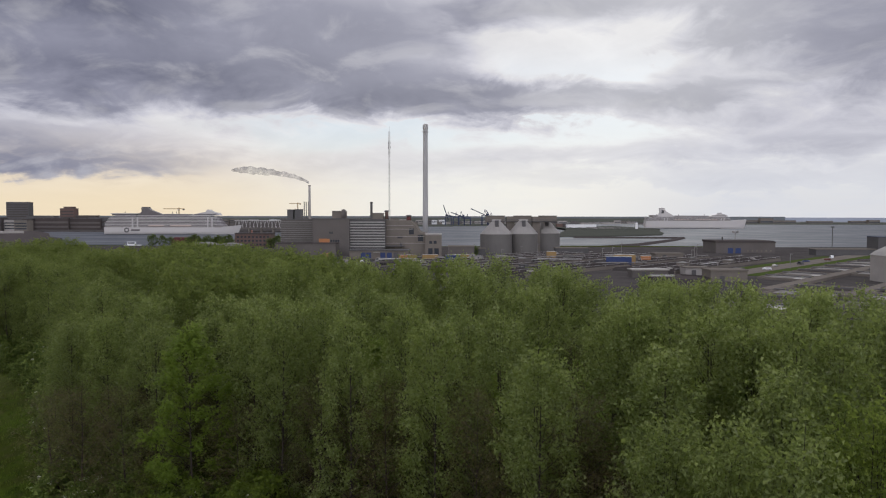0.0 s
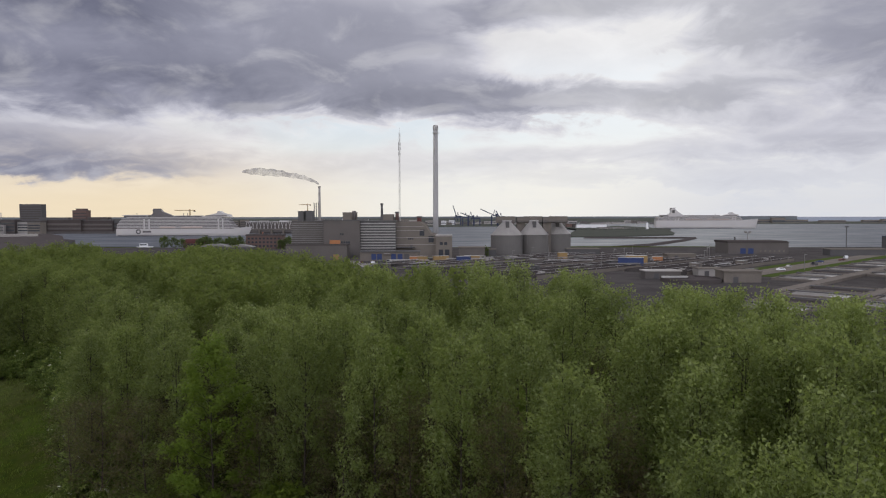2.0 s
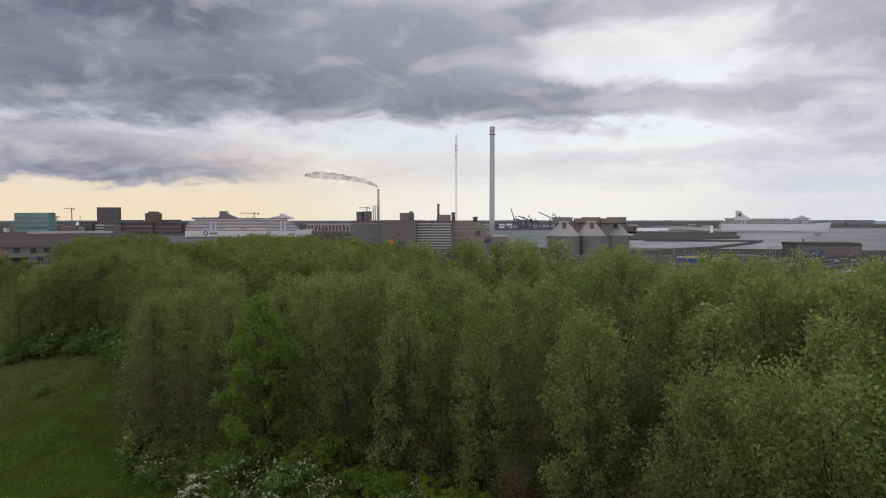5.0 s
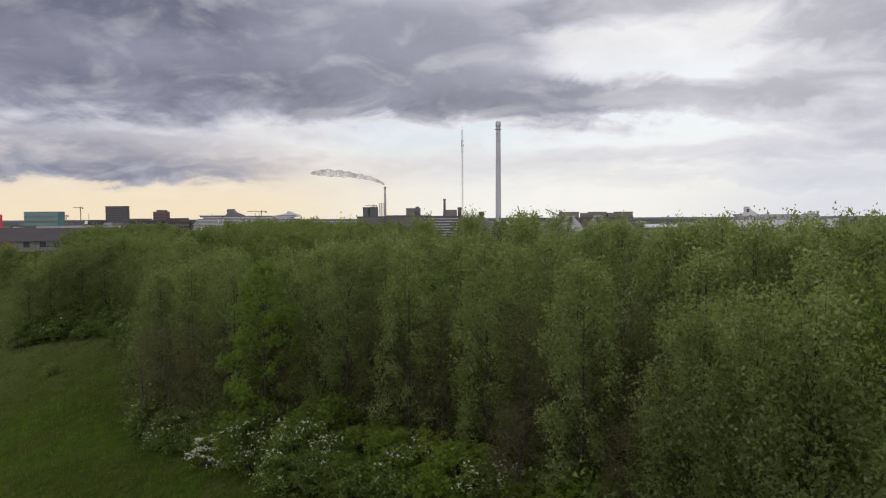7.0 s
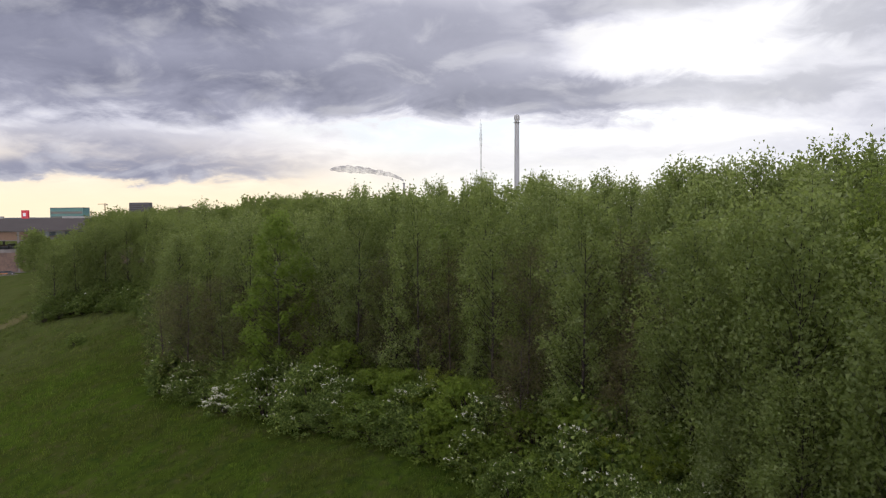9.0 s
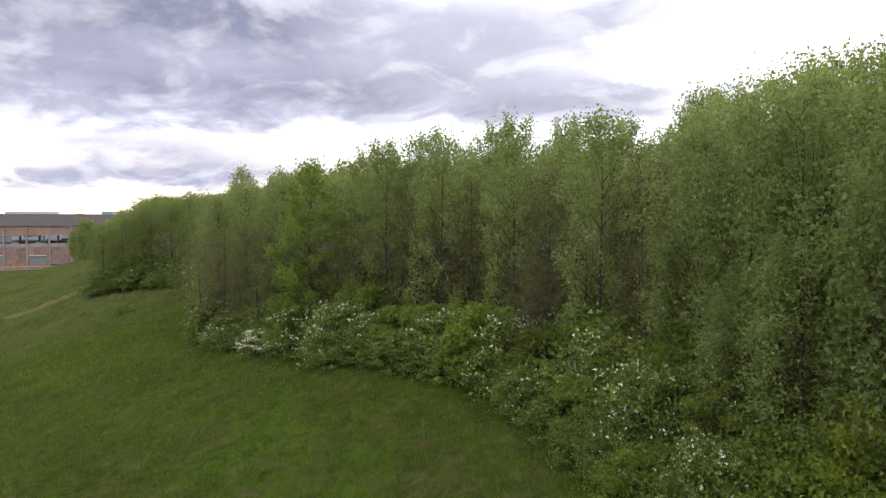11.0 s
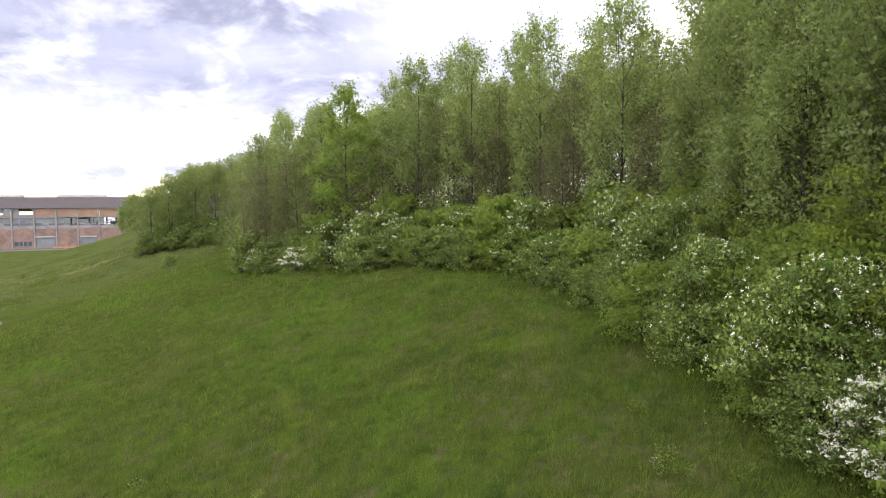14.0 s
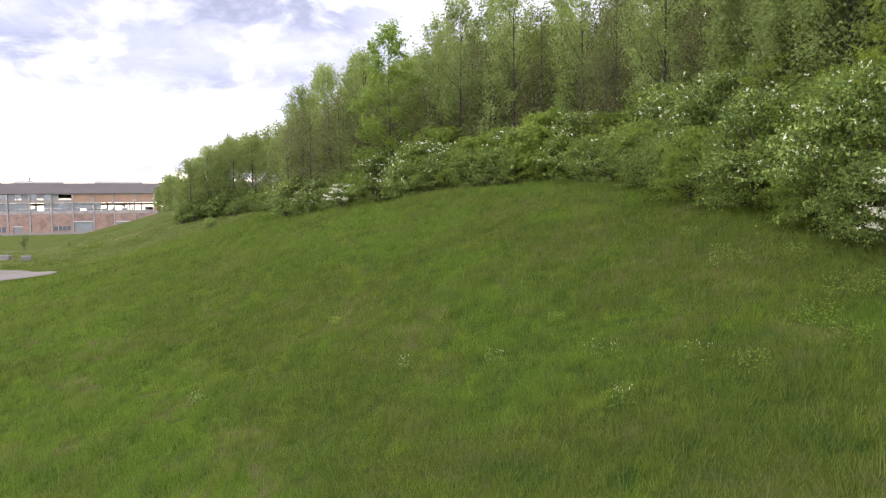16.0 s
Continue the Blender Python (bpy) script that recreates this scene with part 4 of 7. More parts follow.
def plant_edge():
    rng = random.Random(9)
    total = []
    for i, (x, y, top) in enumerate(BLOOMS):
        z = ground_at(x, y) - 0.12
        near = y < 22
        ob = BUSHES["bloom_close" if near else "bloom"][i % 2]
        k = (top - z) / 3.15
        copy_thing(ob, pose(x, y, z, 0, 0, x * 29) @ Matrix.Diagonal((min(k, 1.15), min(k, 1.15), k, 1)))
    for p, q in zip(EA[:RIM_END], EA[1:RIM_END]):
        seg = float(np.hypot(*(q - p)[:2]))
        k = 0.0
        while k < seg:
            u = k / seg
            total.append((p[0] + (q[0] - p[0]) * u, p[1] + (q[1] - p[1]) * u, (q - p)[:2] / seg))
            k += 2.0 if p[1] < 48 else 2.8
    for x, y, d in total:
        nx, ny = d[1], -d[0]
        for depth in ((0.9, 2.6, 4.4) if y < 27 or y > 62 else (0.9, 2.6)):
            jx, jy = rng.uniform(-0.65, 0.65), rng.uniform(-0.65, 0.65)
            kind = rng.random()
            back = 0.5 + 0.45 * (8.5 < y < 40) - 0.3 * (y > 47) - 1.5 * (y > 62)
            px, py = x + nx * (depth + back) + jx, y + ny * (depth + back) + jy
            if math.hypot(px - 4.5, py + 7) < 9.5:
                continue
            sc = rng.uniform(0.66, 1.0) if depth < 1 else rng.uniform(1.1, 1.5)
            name = ("haw" if kind < 0.14 else "lime" if kind > 0.93 else "green") if depth < 1 else ("haw" if kind < 0.16 else "green" if kind < 0.88 else "lime")
            if depth > 4:
                sc = rng.uniform(1.4, 1.8)
                name = "lime" if kind < 0.2 else "haw" if kind < 0.3 else "green"
            if y > 47:
                name = "far"
                sc *= rng.uniform(0.7, 1.05)
            if math.hypot(px - 10.5, py - 9.2) < 1.2:
                continue
            if depth > 1 and any(math.hypot(px - bx, py - by) < 1.9 for bx, by, _ in BLOOMS):
                continue
            if y < 19 or (y < 24 and depth < 1):
                name = "haw_close" if name == "haw" and depth > 1 else "green_close"
            stand(rng.choice(BUSHES[name]), px, py, sc, rng.uniform(0, 360), 0.12)
    for name, x, y, sc in (("white", -20.6, 42.9, 0.95), ("white_close", 10.4, 9.3, 1.0)):
        stand(BUSHES[name][0], x, y, sc, 30, 0.1)
    stand(BUSHES["green"][0], -58.5, 77.0, 0.62, 10, 0.15)


plant_edge()
for group in BUSHES.values():
    for master in group:
        for o in (*master.children_recursive, master):
            bpy.data.objects.remove(o)


# ---- meadow grass ----
def build_grass():
    """Tussocks of long thin blades that arch outwards, and short grass between them."""
    rng = np.random.default_rng(3)

    def fan(k, reach, p, q):
        r = 9 + reach * rng.beta(p, q, k)
        a = rng.uniform(radians(-24), radians(62), k)
        x, y = 4 - r * np.sin(a), -9 + r * np.cos(a)
        ok = to_edge(x, y)[0] > -1.9
        return x[ok], y[ok]

    sets = []
    x, y = fan(16500, 58, 1.2, 1.9)
    k = 28
    size = np.repeat(rng.uniform(0.5, 1.25, len(x)) * (1 + 0.5 * (rng.uniform(0, 1, len(x)) > 0.85)), k)
    ang = rng.uniform(0, 2 * math.pi, len(size))
    rad = size * 0.17 * np.sqrt(rng.uniform(0, 1, len(size)))
    sets.append((np.repeat(x, k) + rad * np.cos(ang), np.repeat(y, k) + rad * np.sin(ang), ang, size * rng.uniform(0.14, 0.34, len(size)), size * rng.uniform(0.04, 0.20, len(size)), 0.0055))
    x, y = fan(130000, 46, 1.1, 1.9)
    m = len(x)
    sets.append((x, y, rng.uniform(0, 2 * math.pi, m), rng.uniform(0.05, 0.17, m), rng.uniform(0.03, 0.14, m), 0.007))
    x, y = fan(20000, 150, 2.6, 2.2)
    ok = (np.hypot(x - 4, y + 9) > 52) & ~((x < -55) & (y < 60))
    k = 9
    x, y = np.repeat(x[ok], k), np.repeat(y[ok], k)
    m = len(x)
    sets.append((x + rng.normal(0, 0.22, m), y + rng.normal(0, 0.22, m), rng.uniform(0, 2 * math.pi, m), rng.uniform(0.15, 0.5, m), rng.uniform(0.05, 0.3, m), 0.0075))
    x, y, ang, tall, lean = (np.concatenate([q[i] for q in sets]) for i in range(5))
    w = np.concatenate([np.full(len(q[0]), q[5]) for q in sets]) * rng.uniform(0.7, 1.4, len(x)) * (0.36 + np.hypot(x - 4, y + 9) / 27)
    root = np.stack((x, y, height(x, y) - 0.03), axis=1)
    turn = ang + rng.uniform(0, math.pi, len(x))
    side = np.stack((np.cos(turn) * w, np.sin(turn) * w, np.zeros(len(x))), axis=1)
    tip = root + np.stack((np.cos(ang) * lean + 0.07 * tall, np.sin(ang) * lean - 0.03 * tall, tall), axis=1)
    v = np.stack((root - side, root + side, tip), axis=1).reshape(-1, 3)
    tagged(link_mesh("meadow_grass", v, np.arange(len(v)).reshape(-1, 3), BLADE), "tussocks of uncut green meadow grass", "grass", kind="stuff")


build_grass()


# ---- the works beyond the wood ----
G = PLAIN + 0.02


def window_row(parent, x0, x1, count, y, z0, z1, material=GLASS, gap=0.3, name="window"):
    """A row of separate panes set in a front that faces the wood."""
    w = (x1 - x0) / count
    first = None
    for i in range(count):
        m = Matrix.Translation((x0 + (i + 0.5) * w, y, (z0 + z1) / 2))
        if first is None:
            h, hw = (z1 - z0) / 2, w / 2 * (1 - gap)
            first = part(name, boxes((-hw, hw, -0.12, 0.12, -h, h)), material, parent)
            first.matrix_basis = m
        else:
            share(first, m, parent)


def ribbed_block(name, x0, x1, y0, y1, z1, label, ribs, z_from, wall=CLAD, rib=RIB):
    """A block with level metal fins over its front and left side."""
    t = thing(name, pose((x0 + x1) / 2, y0, G), label, "building", "works buildings")
    w, d, h = (x1 - x0) / 2, y1 - y0, z1 - G
    part("wall", boxes((-w, w, 0, d, -1, h)), wall, t)
    part("roof", boxes((-w - 0.3, w + 0.3, -0.3, d + 0.3, h, h + 0.5)), DARK, t)
    first = None
    for i in range(ribs):
        z = z_from + (h - 0.6 - z_from) * (i + 0.5) / ribs
        m = Matrix.Translation((0, 0, z))
        if first is None:
            k = (h - z_from) / ribs * 0.18
            first = part("fin", boxes((-w - 0.5, w + 0.1, -0.6, 0, -k, k), (-w - 0.5, -w, 0, d, -k, k)), rib, t)
            first.matrix_basis = m
        else:
            share(first, m, t)
    return t


ribbed_block("filter_building", -113.4, -89.7, 468, 505, 28.7, "grey works building with level metal fins all over", 11, 9.0)
b = thing("boiler_house", pose(-77.3, 460, G), "tall brown-grey clad boiler house with an orange door panel", "building", "works buildings")
part("wall", boxes((-12.6, 12.6, 0, 42, -1, 26.6)), CLAD, b)
part("roof", boxes((-12.9, 12.9, -0.3, 42.3, 26.6, 27.2)), DARK, b)
window_row(b, -1.2, 1.6, 2, -0.05, 16.6, 18.0)
window_row(b, -0.5, 6.0, 4, -0.05, 11.0, 12.4)
part("loading_door", boxes((-8.2, -0.9, -0.25, 0, 8.2, 13.2)), ORANGE, b, "orange door panel")
part("side_door", boxes((6.5, 8.2, -0.2, 0, 1.0, 4.0)), DARK, b)
ribbed_block("turbine_hall", -65.0, -40.4, 464, 500, 28.8, "works hall with pale metal fins over dark cladding", 11, 4.8, DARK, STEEL)

b = thing("sludge_building", pose(-27.0, 470, G), "pale concrete works building with a stepped sloping roof", "building", "works buildings")
bm = bmesh.new()
extrude_xz(bm, [(-14, -1), (14.3, -1), (14.3, 16.5), (10.5, 17.5), (6.5, 23.5), (3.0, 25.8), (-14, 25.8)], 0, 36)
part("wall", bm, CONCRETE, b)
for i, z in enumerate((19.5, 22.2, 14.4, 9.6)):
    part("string_course", boxes((-14.1, 6 if i < 2 else 14.4, -0.2, 0, z, z + 0.35)), PALE, b)
for wx, wz, ww, wh in ((3.0, 16.0, 3.4, 4.2), (9.3, 11.2, 3.6, 4.4)):
    part("window", boxes((wx, wx + ww, -0.15, 0.1, wz, wz + wh)), GLASS, b)
window_row(b, -5.2, -1.4, 3, -0.05, 13.2, 14.6)
part("door", boxes((-3.4, -2.0, -0.15, 0.1, 6.6, 9.6)), DARK, b)
part("canopy", boxes((-14, 0, -5, 0, 7.6, 8.2)), DARK, b)

b = thing("pump_house", pose(-7.1, 466, G), "low concrete pump house with dark arched windows", "building", "works buildings")
part("wall", boxes((-5.5, 6.0, 0, 20, -1, 15.6)), CONCRETE, b)
part("parapet", boxes((-5.7, 6.2, -0.2, 20.2, 15.6, 16.4)), PALE, b)
window_row(b, -4.0, 4.8, 2, -0.05, 2.0, 6.4)
window_row(b, -3.0, 3.0, 2, -0.05, 9.6, 11.6)

b = thing("front_workshop", pose(-43.8, 440, G), "long low grey workshop with blue gates", "building", "works buildings")
part("wall", boxes((-18, 21, 0, 14, -1, 5.9)), CONCRETE, b)
part("roof", boxes((-18.4, 21.4, -0.6, 14.3, 5.9, 6.5)), DARK, b)
for gx, gm in ((-10.5, BLUE), (-6.8, BLUE), (2.5, BLUE), (6.8, BLUE), (11.2, DARK)):
    part("gate", boxes((gx, gx + 3.2, -0.15, 0, 1.0, 4.8)), gm, b)
part("awning", boxes((-2, 2, -3.0, -0.02, 4.9, 5.2)), PALE, b)
b = thing("gate_shed", pose(-90.3, 438, G), "flat grey shed in front of the boiler house", "building", "works buildings")
part("wall", boxes((-20, 20, 0, 12, -1, 10.5)), CLAD, b)
part("roof", boxes((-20.3, 20.3, -0.3, 12.3, 10.5, 11.0)), ROOF, b)
part("gate", boxes((11, 15, -0.15, 0, 0.5, 4.6)), YELLOW, b)

# roof-top stacks and plant
b = thing("chimney", pose(-14.4, 540, G), "tall slim pale concrete chimney", "chimney")
bm = bmesh.new()
lathe(bm, [(2.3, -1), (2.15, 30), (1.95, 70), (1.8, 98.0), (1.8, 99.2)], 28)
part("shaft", bm, CHIMNEY, b, smooth=True)
bm = bmesh.new()
lathe(bm, [(2.1, 98.4), (2.15, 98.8), (2.15, 101.2), (1.7, 102.3), (0.9, 102.6)], 28)
part("cap", bm, STEEL, b, "rounded steel cap")
for z in (96,):
    bm = bmesh.new()
    lathe(bm, [(2.3, z), (2.75, z + 0.05), (2.75, z + 0.3), (2.3, z + 0.35)], 28)
    part("ring_platform", bm, STEEL, b)

b = thing("radio_mast", pose(-45.0, 560, G), "thin guyed lattice radio mast with aerials", "mast")
bm = bmesh.new()
H = 99.0
for cx, cy in ((-0.55, -0.4), (0.55, -0.4), (0, 0.6)):
    box(bm, cx - 0.11, cx + 0.11, cy - 0.11, cy + 0.11, -0.5, H)
part("leg_frame", bm, STEEL, b)
bm = bmesh.new()
for i in range(33):
    box(bm, -0.6, 0.6, -0.45, -0.35, i * 3.0, i * 3.0 + 0.16)
part("lattice", bm, STEEL, b)
for z, w in ((88, 0.9), (84.5, 1.0), (80, 0.8)):
    part("aerial", boxes((-w, -0.6, -0.6, 0.2, z, z + 3), (0.6, w, -0.6, 0.2, z + 0.6, z + 2.2)), DARK, b)
part("tip", boxes((-0.08, 0.08, -0.08, 0.08, H, H + 4)), STEEL, b)


def stack(name, x, y, z0, z1, r, mat, label, foot=None):
    s = thing(name, pose(x, y, z0), label, "chimney", "stacks of the works")
    bm = bmesh.new()
    lathe(bm, [(r * 1.1, -0.5), (r, (z1 - z0) * 0.6), (r * 0.92, z1 - z0)], 16)
    part("shaft", bm, mat, s, smooth=True)
    bm = bmesh.new()
    lathe(bm, [(r * 0.95, z1 - z0 - 1.2), (r * 1.25, z1 - z0 - 1.0), (r * 1.25, z1 - z0 - 0.2), (r * 0.8, z1 - z0)], 16)
    part("rim", bm, DARK, s)
    if foot:
        part("housing", boxes((-foot[0], foot[0], -foot[1], foot[1], -0.2, foot[2])), DARK, s)
    return s


stack("smoke_stack", -52.0, 485, 28.6, 41.7, 0.85, DARK, "short dark steel stack on the works roof", (0.9, 2.0, 4.0))
stack("smoke_stack", -41.4, 490, 28.6, 35.6, 1.3, OLDRED, "squat rusty vent stack on the works roof")
stack("smoke_stack", -25.0, 486, 28.0, 32.3, 1.6, REDROOF, "squat red vent hood on the works roof")
for px, w, top in ((512, 2.0, 372), (526, 2.2, 371.5), (598, 4.8, 374.5), (666, 4.2, 378)):
    c = thing("roof_plant", pose(round(0.4 + (px - 784) / 1184 * 484, 1), 484, 28.6), "grey plant room on the works roof", "plant room", "roof plant rooms")
    part("wall", boxes((-w, w, 0, 8, -0.5, (390 - top) * 0.4)), DARK if w < 3 else CONCRETE, c)
    part("roof", boxes((-w - 0.2, w + 0.2, -0.2, 8.2, (390 - top) * 0.4, (390 - top) * 0.4 + 0.3)), DARK, c)
part_tank = thing("roof_tank", pose(-71.7, 482, 28.6), "upright steel tank beside a roof plant room", "tank")
bm = bmesh.new()
lathe(bm, [(1.5, -0.3), (1.5, 7.0), (1.1, 7.6)], 20)
part("shell", bm, CLAD, part_tank, smooth=True)
# power station stacks across the harbour
for px, top, r in ((547, 329, 2.3), (541, 358, 0.9), (545, 358, 0.9), (537.5, 358, 0.9)):
    stack("power_station_chimney", round(0.4 + (px - 784) / 1184 * 1300, 1), 1300, 1.5, round(31.7 - (top - 382.5) / 1184 * 1300, 1), r, PALE if r > 2 else DARK, "far chimney of the power station across the harbour")



def smoke_plume():
    """One thin ragged skin that widens down the wind."""
    bm = bmesh.new()
    rings = []
    for i in range(60):
        u = i / 59
        r = 1.6 + 6.2 * u ** 0.75
        x = -260.9 - 150 * u ** 1.15
        z = 94.8 + 27 * (1 - math.exp(-2.6 * u))
        ringv = []
        for k in range(18):
            w = 2 * math.pi * k / 18
            p = Vector((x * 0.09, math.cos(w) * 1.3, math.sin(w) * 1.3))
            q = r * min(1.0, (60 - i) / 14) ** 0.6 * (1 + 0.55 * noise.noise(p) + 0.18 * noise.noise(p * 2.7)) * (0.35 if i == 59 else 1)
            ringv.append(bm.verts.new((x + 2.5 * noise.noise(p * 2), 1300 + q * math.cos(w), z + q * math.sin(w) + 2.2 * u * noise.noise((x * 0.05, 3, 0)))))
        rings.append(ringv)
    for a, b in zip(rings, rings[1:]):
        for k in range(18):
            bm.faces.new((a[k], a[(k + 1) % 18], b[(k + 1) % 18], b[k]))
    tagged(part("smoke_plume", bm, SMOKE, smooth=True), "thin grey smoke drifting from the far chimney", "smoke", kind="stuff")


smoke_plume()


# ---- digester silos ----
def silo(x, y, r, h, cone):
    s = thing("digester_silo", pose(x, y, G), "round grey sheet-clad digester silo with a cut cone roof", "silo", "digester silos")
    bm = bmesh.new()
    lathe(bm, [(r, -1), (r, h)], 48)
    part("shell", bm, SILO, s, smooth=False)
    bm = bmesh.new()
    lathe(bm, [(r + 0.35, h - 0.25), (r + 0.35, h + 0.15), (r, h + 0.3), (3.3, h + cone - 0.4), (3.1, h + cone)], 24)
    part("cone_roof", bm, SILOTOP, s)
    seam = rib = None
    for i in range(24):
        a = 2 * math.pi * i / 24
        seam_at = pose((r + 0.02) * math.cos(a), (r + 0.02) * math.sin(a), 0, 0, 0, math.degrees(a) + 90)
        if seam is None:
            seam = part("seam", boxes((-0.09, 0.09, -0.06, 0.10, 0, h)), SILO, s)
            seam.matrix_basis = seam_at
        else:
            share(seam, seam_at, s)
    part("feed_slot", boxes((-1.3, 1.3, -7.4, -2.0, h + cone - 4.6, h + cone + 0.2)), DARK, s, "dark feed pipe housing")
    part("ring_rail", boxes((-3.6, 3.6, -3.7, -3.6, h + cone, h + cone + 1.0)), STEEL, s)


SILOS = ((40.9, 516, 12.2), (62.6, 526, 11.6), (83.3, 545, 11.6))
for x, y, r in SILOS:
    silo(x, y, r, 15.2, 10.2)
w = thing("silo_gangway", pose(0, 0, G), "grey gangway over the silo heads with small head houses and towers", "gangway")
part("gangway", boxes((35.3, 90.6, 531, 533, 24.6, 25.2)), DARK, w)
part("handrail", boxes((35.3, 90.6, 530.9, 531.0, 26.1, 26.3)), DARK, w)
for x, hw in ((41.4, 7.6), (63.3, 7.0), (83.4, 7.0)):
    part("head_house", boxes((x - hw, x + hw, 533, 538, 24.0, 29.0)), CONCRETE, w)
    part("head_roof", boxes((x - hw - 0.2, x + hw + 0.2, 532.8, 538.2, 29.0, 29.4)), DARK, w)
for x in (53.6, 74.2):
    part("tower", boxes((x - 3.2, x + 3.2, 532.6, 539, -1, 28.6)), CONCRETE, w)
    part("tower_window", boxes((x - 0.8, x + 0.8, 532.5, 532.7, 12.5, 17)), DARK, w)

# zigzag steel truss bridge and pale wall beyond the brick warehouse
t = thing("truss_bridge", pose(-336.4, 1235, -3.3) @ Matrix.Diagonal((1.235, 1.235, 1.235, 1)), "long pale steel truss bridge with zigzag webs", "bridge")
part("deck", boxes((-40, 40, 0, 8, 9.0, 10.2)), CONCRETE, t)
part("top_chord", boxes((-40, 40, 0, 0.8, 20.4, 21.3)), SHIPWHITE, t)
part("shaded_side", boxes((-40, 40, 3, 8, 10.2, 20.4)), CLAD, t)
for i in range(5):
    part("pier", boxes((-38 + i * 18, -36 + i * 18, 1, 7, -3, 9.0)), CONCRETE, t)
bm = bmesh.new()
extrude_xz(bm, [(-2.5, 10.2), (-2.0, 10.2), (0.5, 20.4), (0.0, 20.4)], 0.1, 0.7)
web = part("web", bm, SHIPWHITE, t)
web.matrix_basis = Matrix.Translation((-37.5, 0, 0))
for i in range(1, 28):
    share(web, Matrix.Translation((-37.5 + i * 2.75, 0, 0)) @ Matrix.Diagonal(((-1) ** i, 1, 1, 1)), t)
o = part("quay_wall", boxes((-48, 34, 0, 3, -1, 4.2)), PALE)
o.matrix_basis = pose(-203.9, 720, 0.5)
tagged(o, "low pale concrete quay wall", "wall", kind="structure")
for px, d, w2, h2 in ((360, 585, 10, 3.2), (400, 580, 12, 2.8), (345, 596, 6, 2.6), (40, 640, 30, 6.5)):
    x = round(0.4 + (px - 784) / 1184 * d, 1)
    b = thing("arched_shed", pose(x, d, G), "dark hangar with an arched roof" if w2 > 20 else "low shed with a pale arched sheet roof", "shed", "arched sheds by the works")
    part("wall", boxes((-w2, w2, 0, 12, -0.5, h2)), DARK, b)
    bm = bmesh.new()
    extrude_xz(bm, [(-w2 - 0.3, h2)] + [(w2 + 0.3 - 2 * (w2 + 0.3) * k / 10, h2 + 1.9 * math.sin(math.pi * k / 10) + (0.3 if 0 < k < 10 else 0)) for k in range(10)], -0.4, 12.4)
    part("roof", bm, ROOF if w2 > 20 else RIB, b)

# ---- brick houses and the shed by the water ----
b = thing("brick_warehouse", pose(-173.7, 610, G), "old three-storey red-brick warehouse", "building")
part("wall", boxes((-16.5, 16.5, 0, 14, -1, 12.0)), OLDRED, b)
bm = bmesh.new()
extrude_xz(bm, [(-17, 12.0), (17, 12.0), (16.4, 13.2), (-16.4, 13.2)], -0.5, 14.5)
part("roof", bm, ROOF, b)
for z in (1.8, 5.2, 8.6):
    window_row(b, -15.5, 15.5, 9, -0.05, z, z + 1.7, GLASS, 0.45)
part("stack", boxes((-3, -2, 5, 6, 13, 15.5)), BRICK, b)
b = thing("red_roof_house", pose(-250.4, 640, G), "low house with a red hipped roof", "building")
part("wall", boxes((-10, 10, 0, 10, -1, 4.2)), OLDRED, b)
bm = bmesh.new()
extrude_xz(bm, [(-11, 4.2), (11, 4.2), (7, 8.0), (-7, 8.0)], -0.6, 10.6)
part("roof", bm, REDROOF, b)
window_row(b, -9, 9, 6, -0.05, 1.2, 3.0, GLASS, 0.5)

b = thing("quay_shed", pose(235.4, 520, G) @ Matrix.Diagonal((0.89, 1, 1, 1)), "long brown quay shed with a low gable and blue gates", "building")
bm = bmesh.new()
prism(bm, [(-26, 0), (26, 0), (26, 26), (-26, 26)], -1, 8.6)
part("wall", bm, CLAD, b)
bm = bmesh.new()
extrude_xz(bm, [(-26.6, 8.6), (26.6, 8.6), (24.0, 10.2), (-26.6, 10.2)], -0.6, 27)
part("roof", bm, ROOF, b)
for gx in (-15.5, -8.8):
    part("gate", boxes((gx, gx + 4.6, -0.15, 0, 0, 4.4)), BLUE, b)
window_row(b, 0, 24, 6, -0.05, 1.6, 3.0, CONCRETE, 0.66)
part("flue", boxes((-18, -17, 6, 7, 9, 13)), DARK, b)
p = thing("light_mast", pose(299.7, 515, G), "tall slim floodlight mast in the works yard", "lamp post")
part("pole", boxes((-0.22, 0.22, -0.22, 0.22, -0.3, 20.5)), DARK, p)
part("lamp_head", boxes((-1.2, 1.2, -0.4, 0.4, 20.5, 21.4)), DARK, p)
p = thing("signal_frame", pose(261.9, 600, G), "pale grey signal frame standing by the quay", "signal")
part("pole", boxes((-0.22, 0.22, -0.22, 0.22, -0.3, 14)), RIB, p)
part("head", boxes((-3.0, -0.6, -0.4, 0.4, 14.4, 15.8), (0.6, 3.0, -0.4, 0.4, 14.4, 15.8), (-2.0, 2.0, -0.3, 0.3, 13.8, 14.4)), RIB, p)

# ---- yards, roads and settling basins ----
def slab(name, x0, x1, y0, y1, z, material, label, turn=0.0, thick=0.5):
    cx, cy = (x0 + x1) / 2, (y0 + y1) / 2
    o = part(name, boxes((x0 - cx, x1 - cx, y0 - cy, y1 - cy, -thick, 0)), material)
    o.matrix_basis = pose(cx, cy, z, 0, 0, turn)
    return tagged(o, label, "pavement", kind="structure")


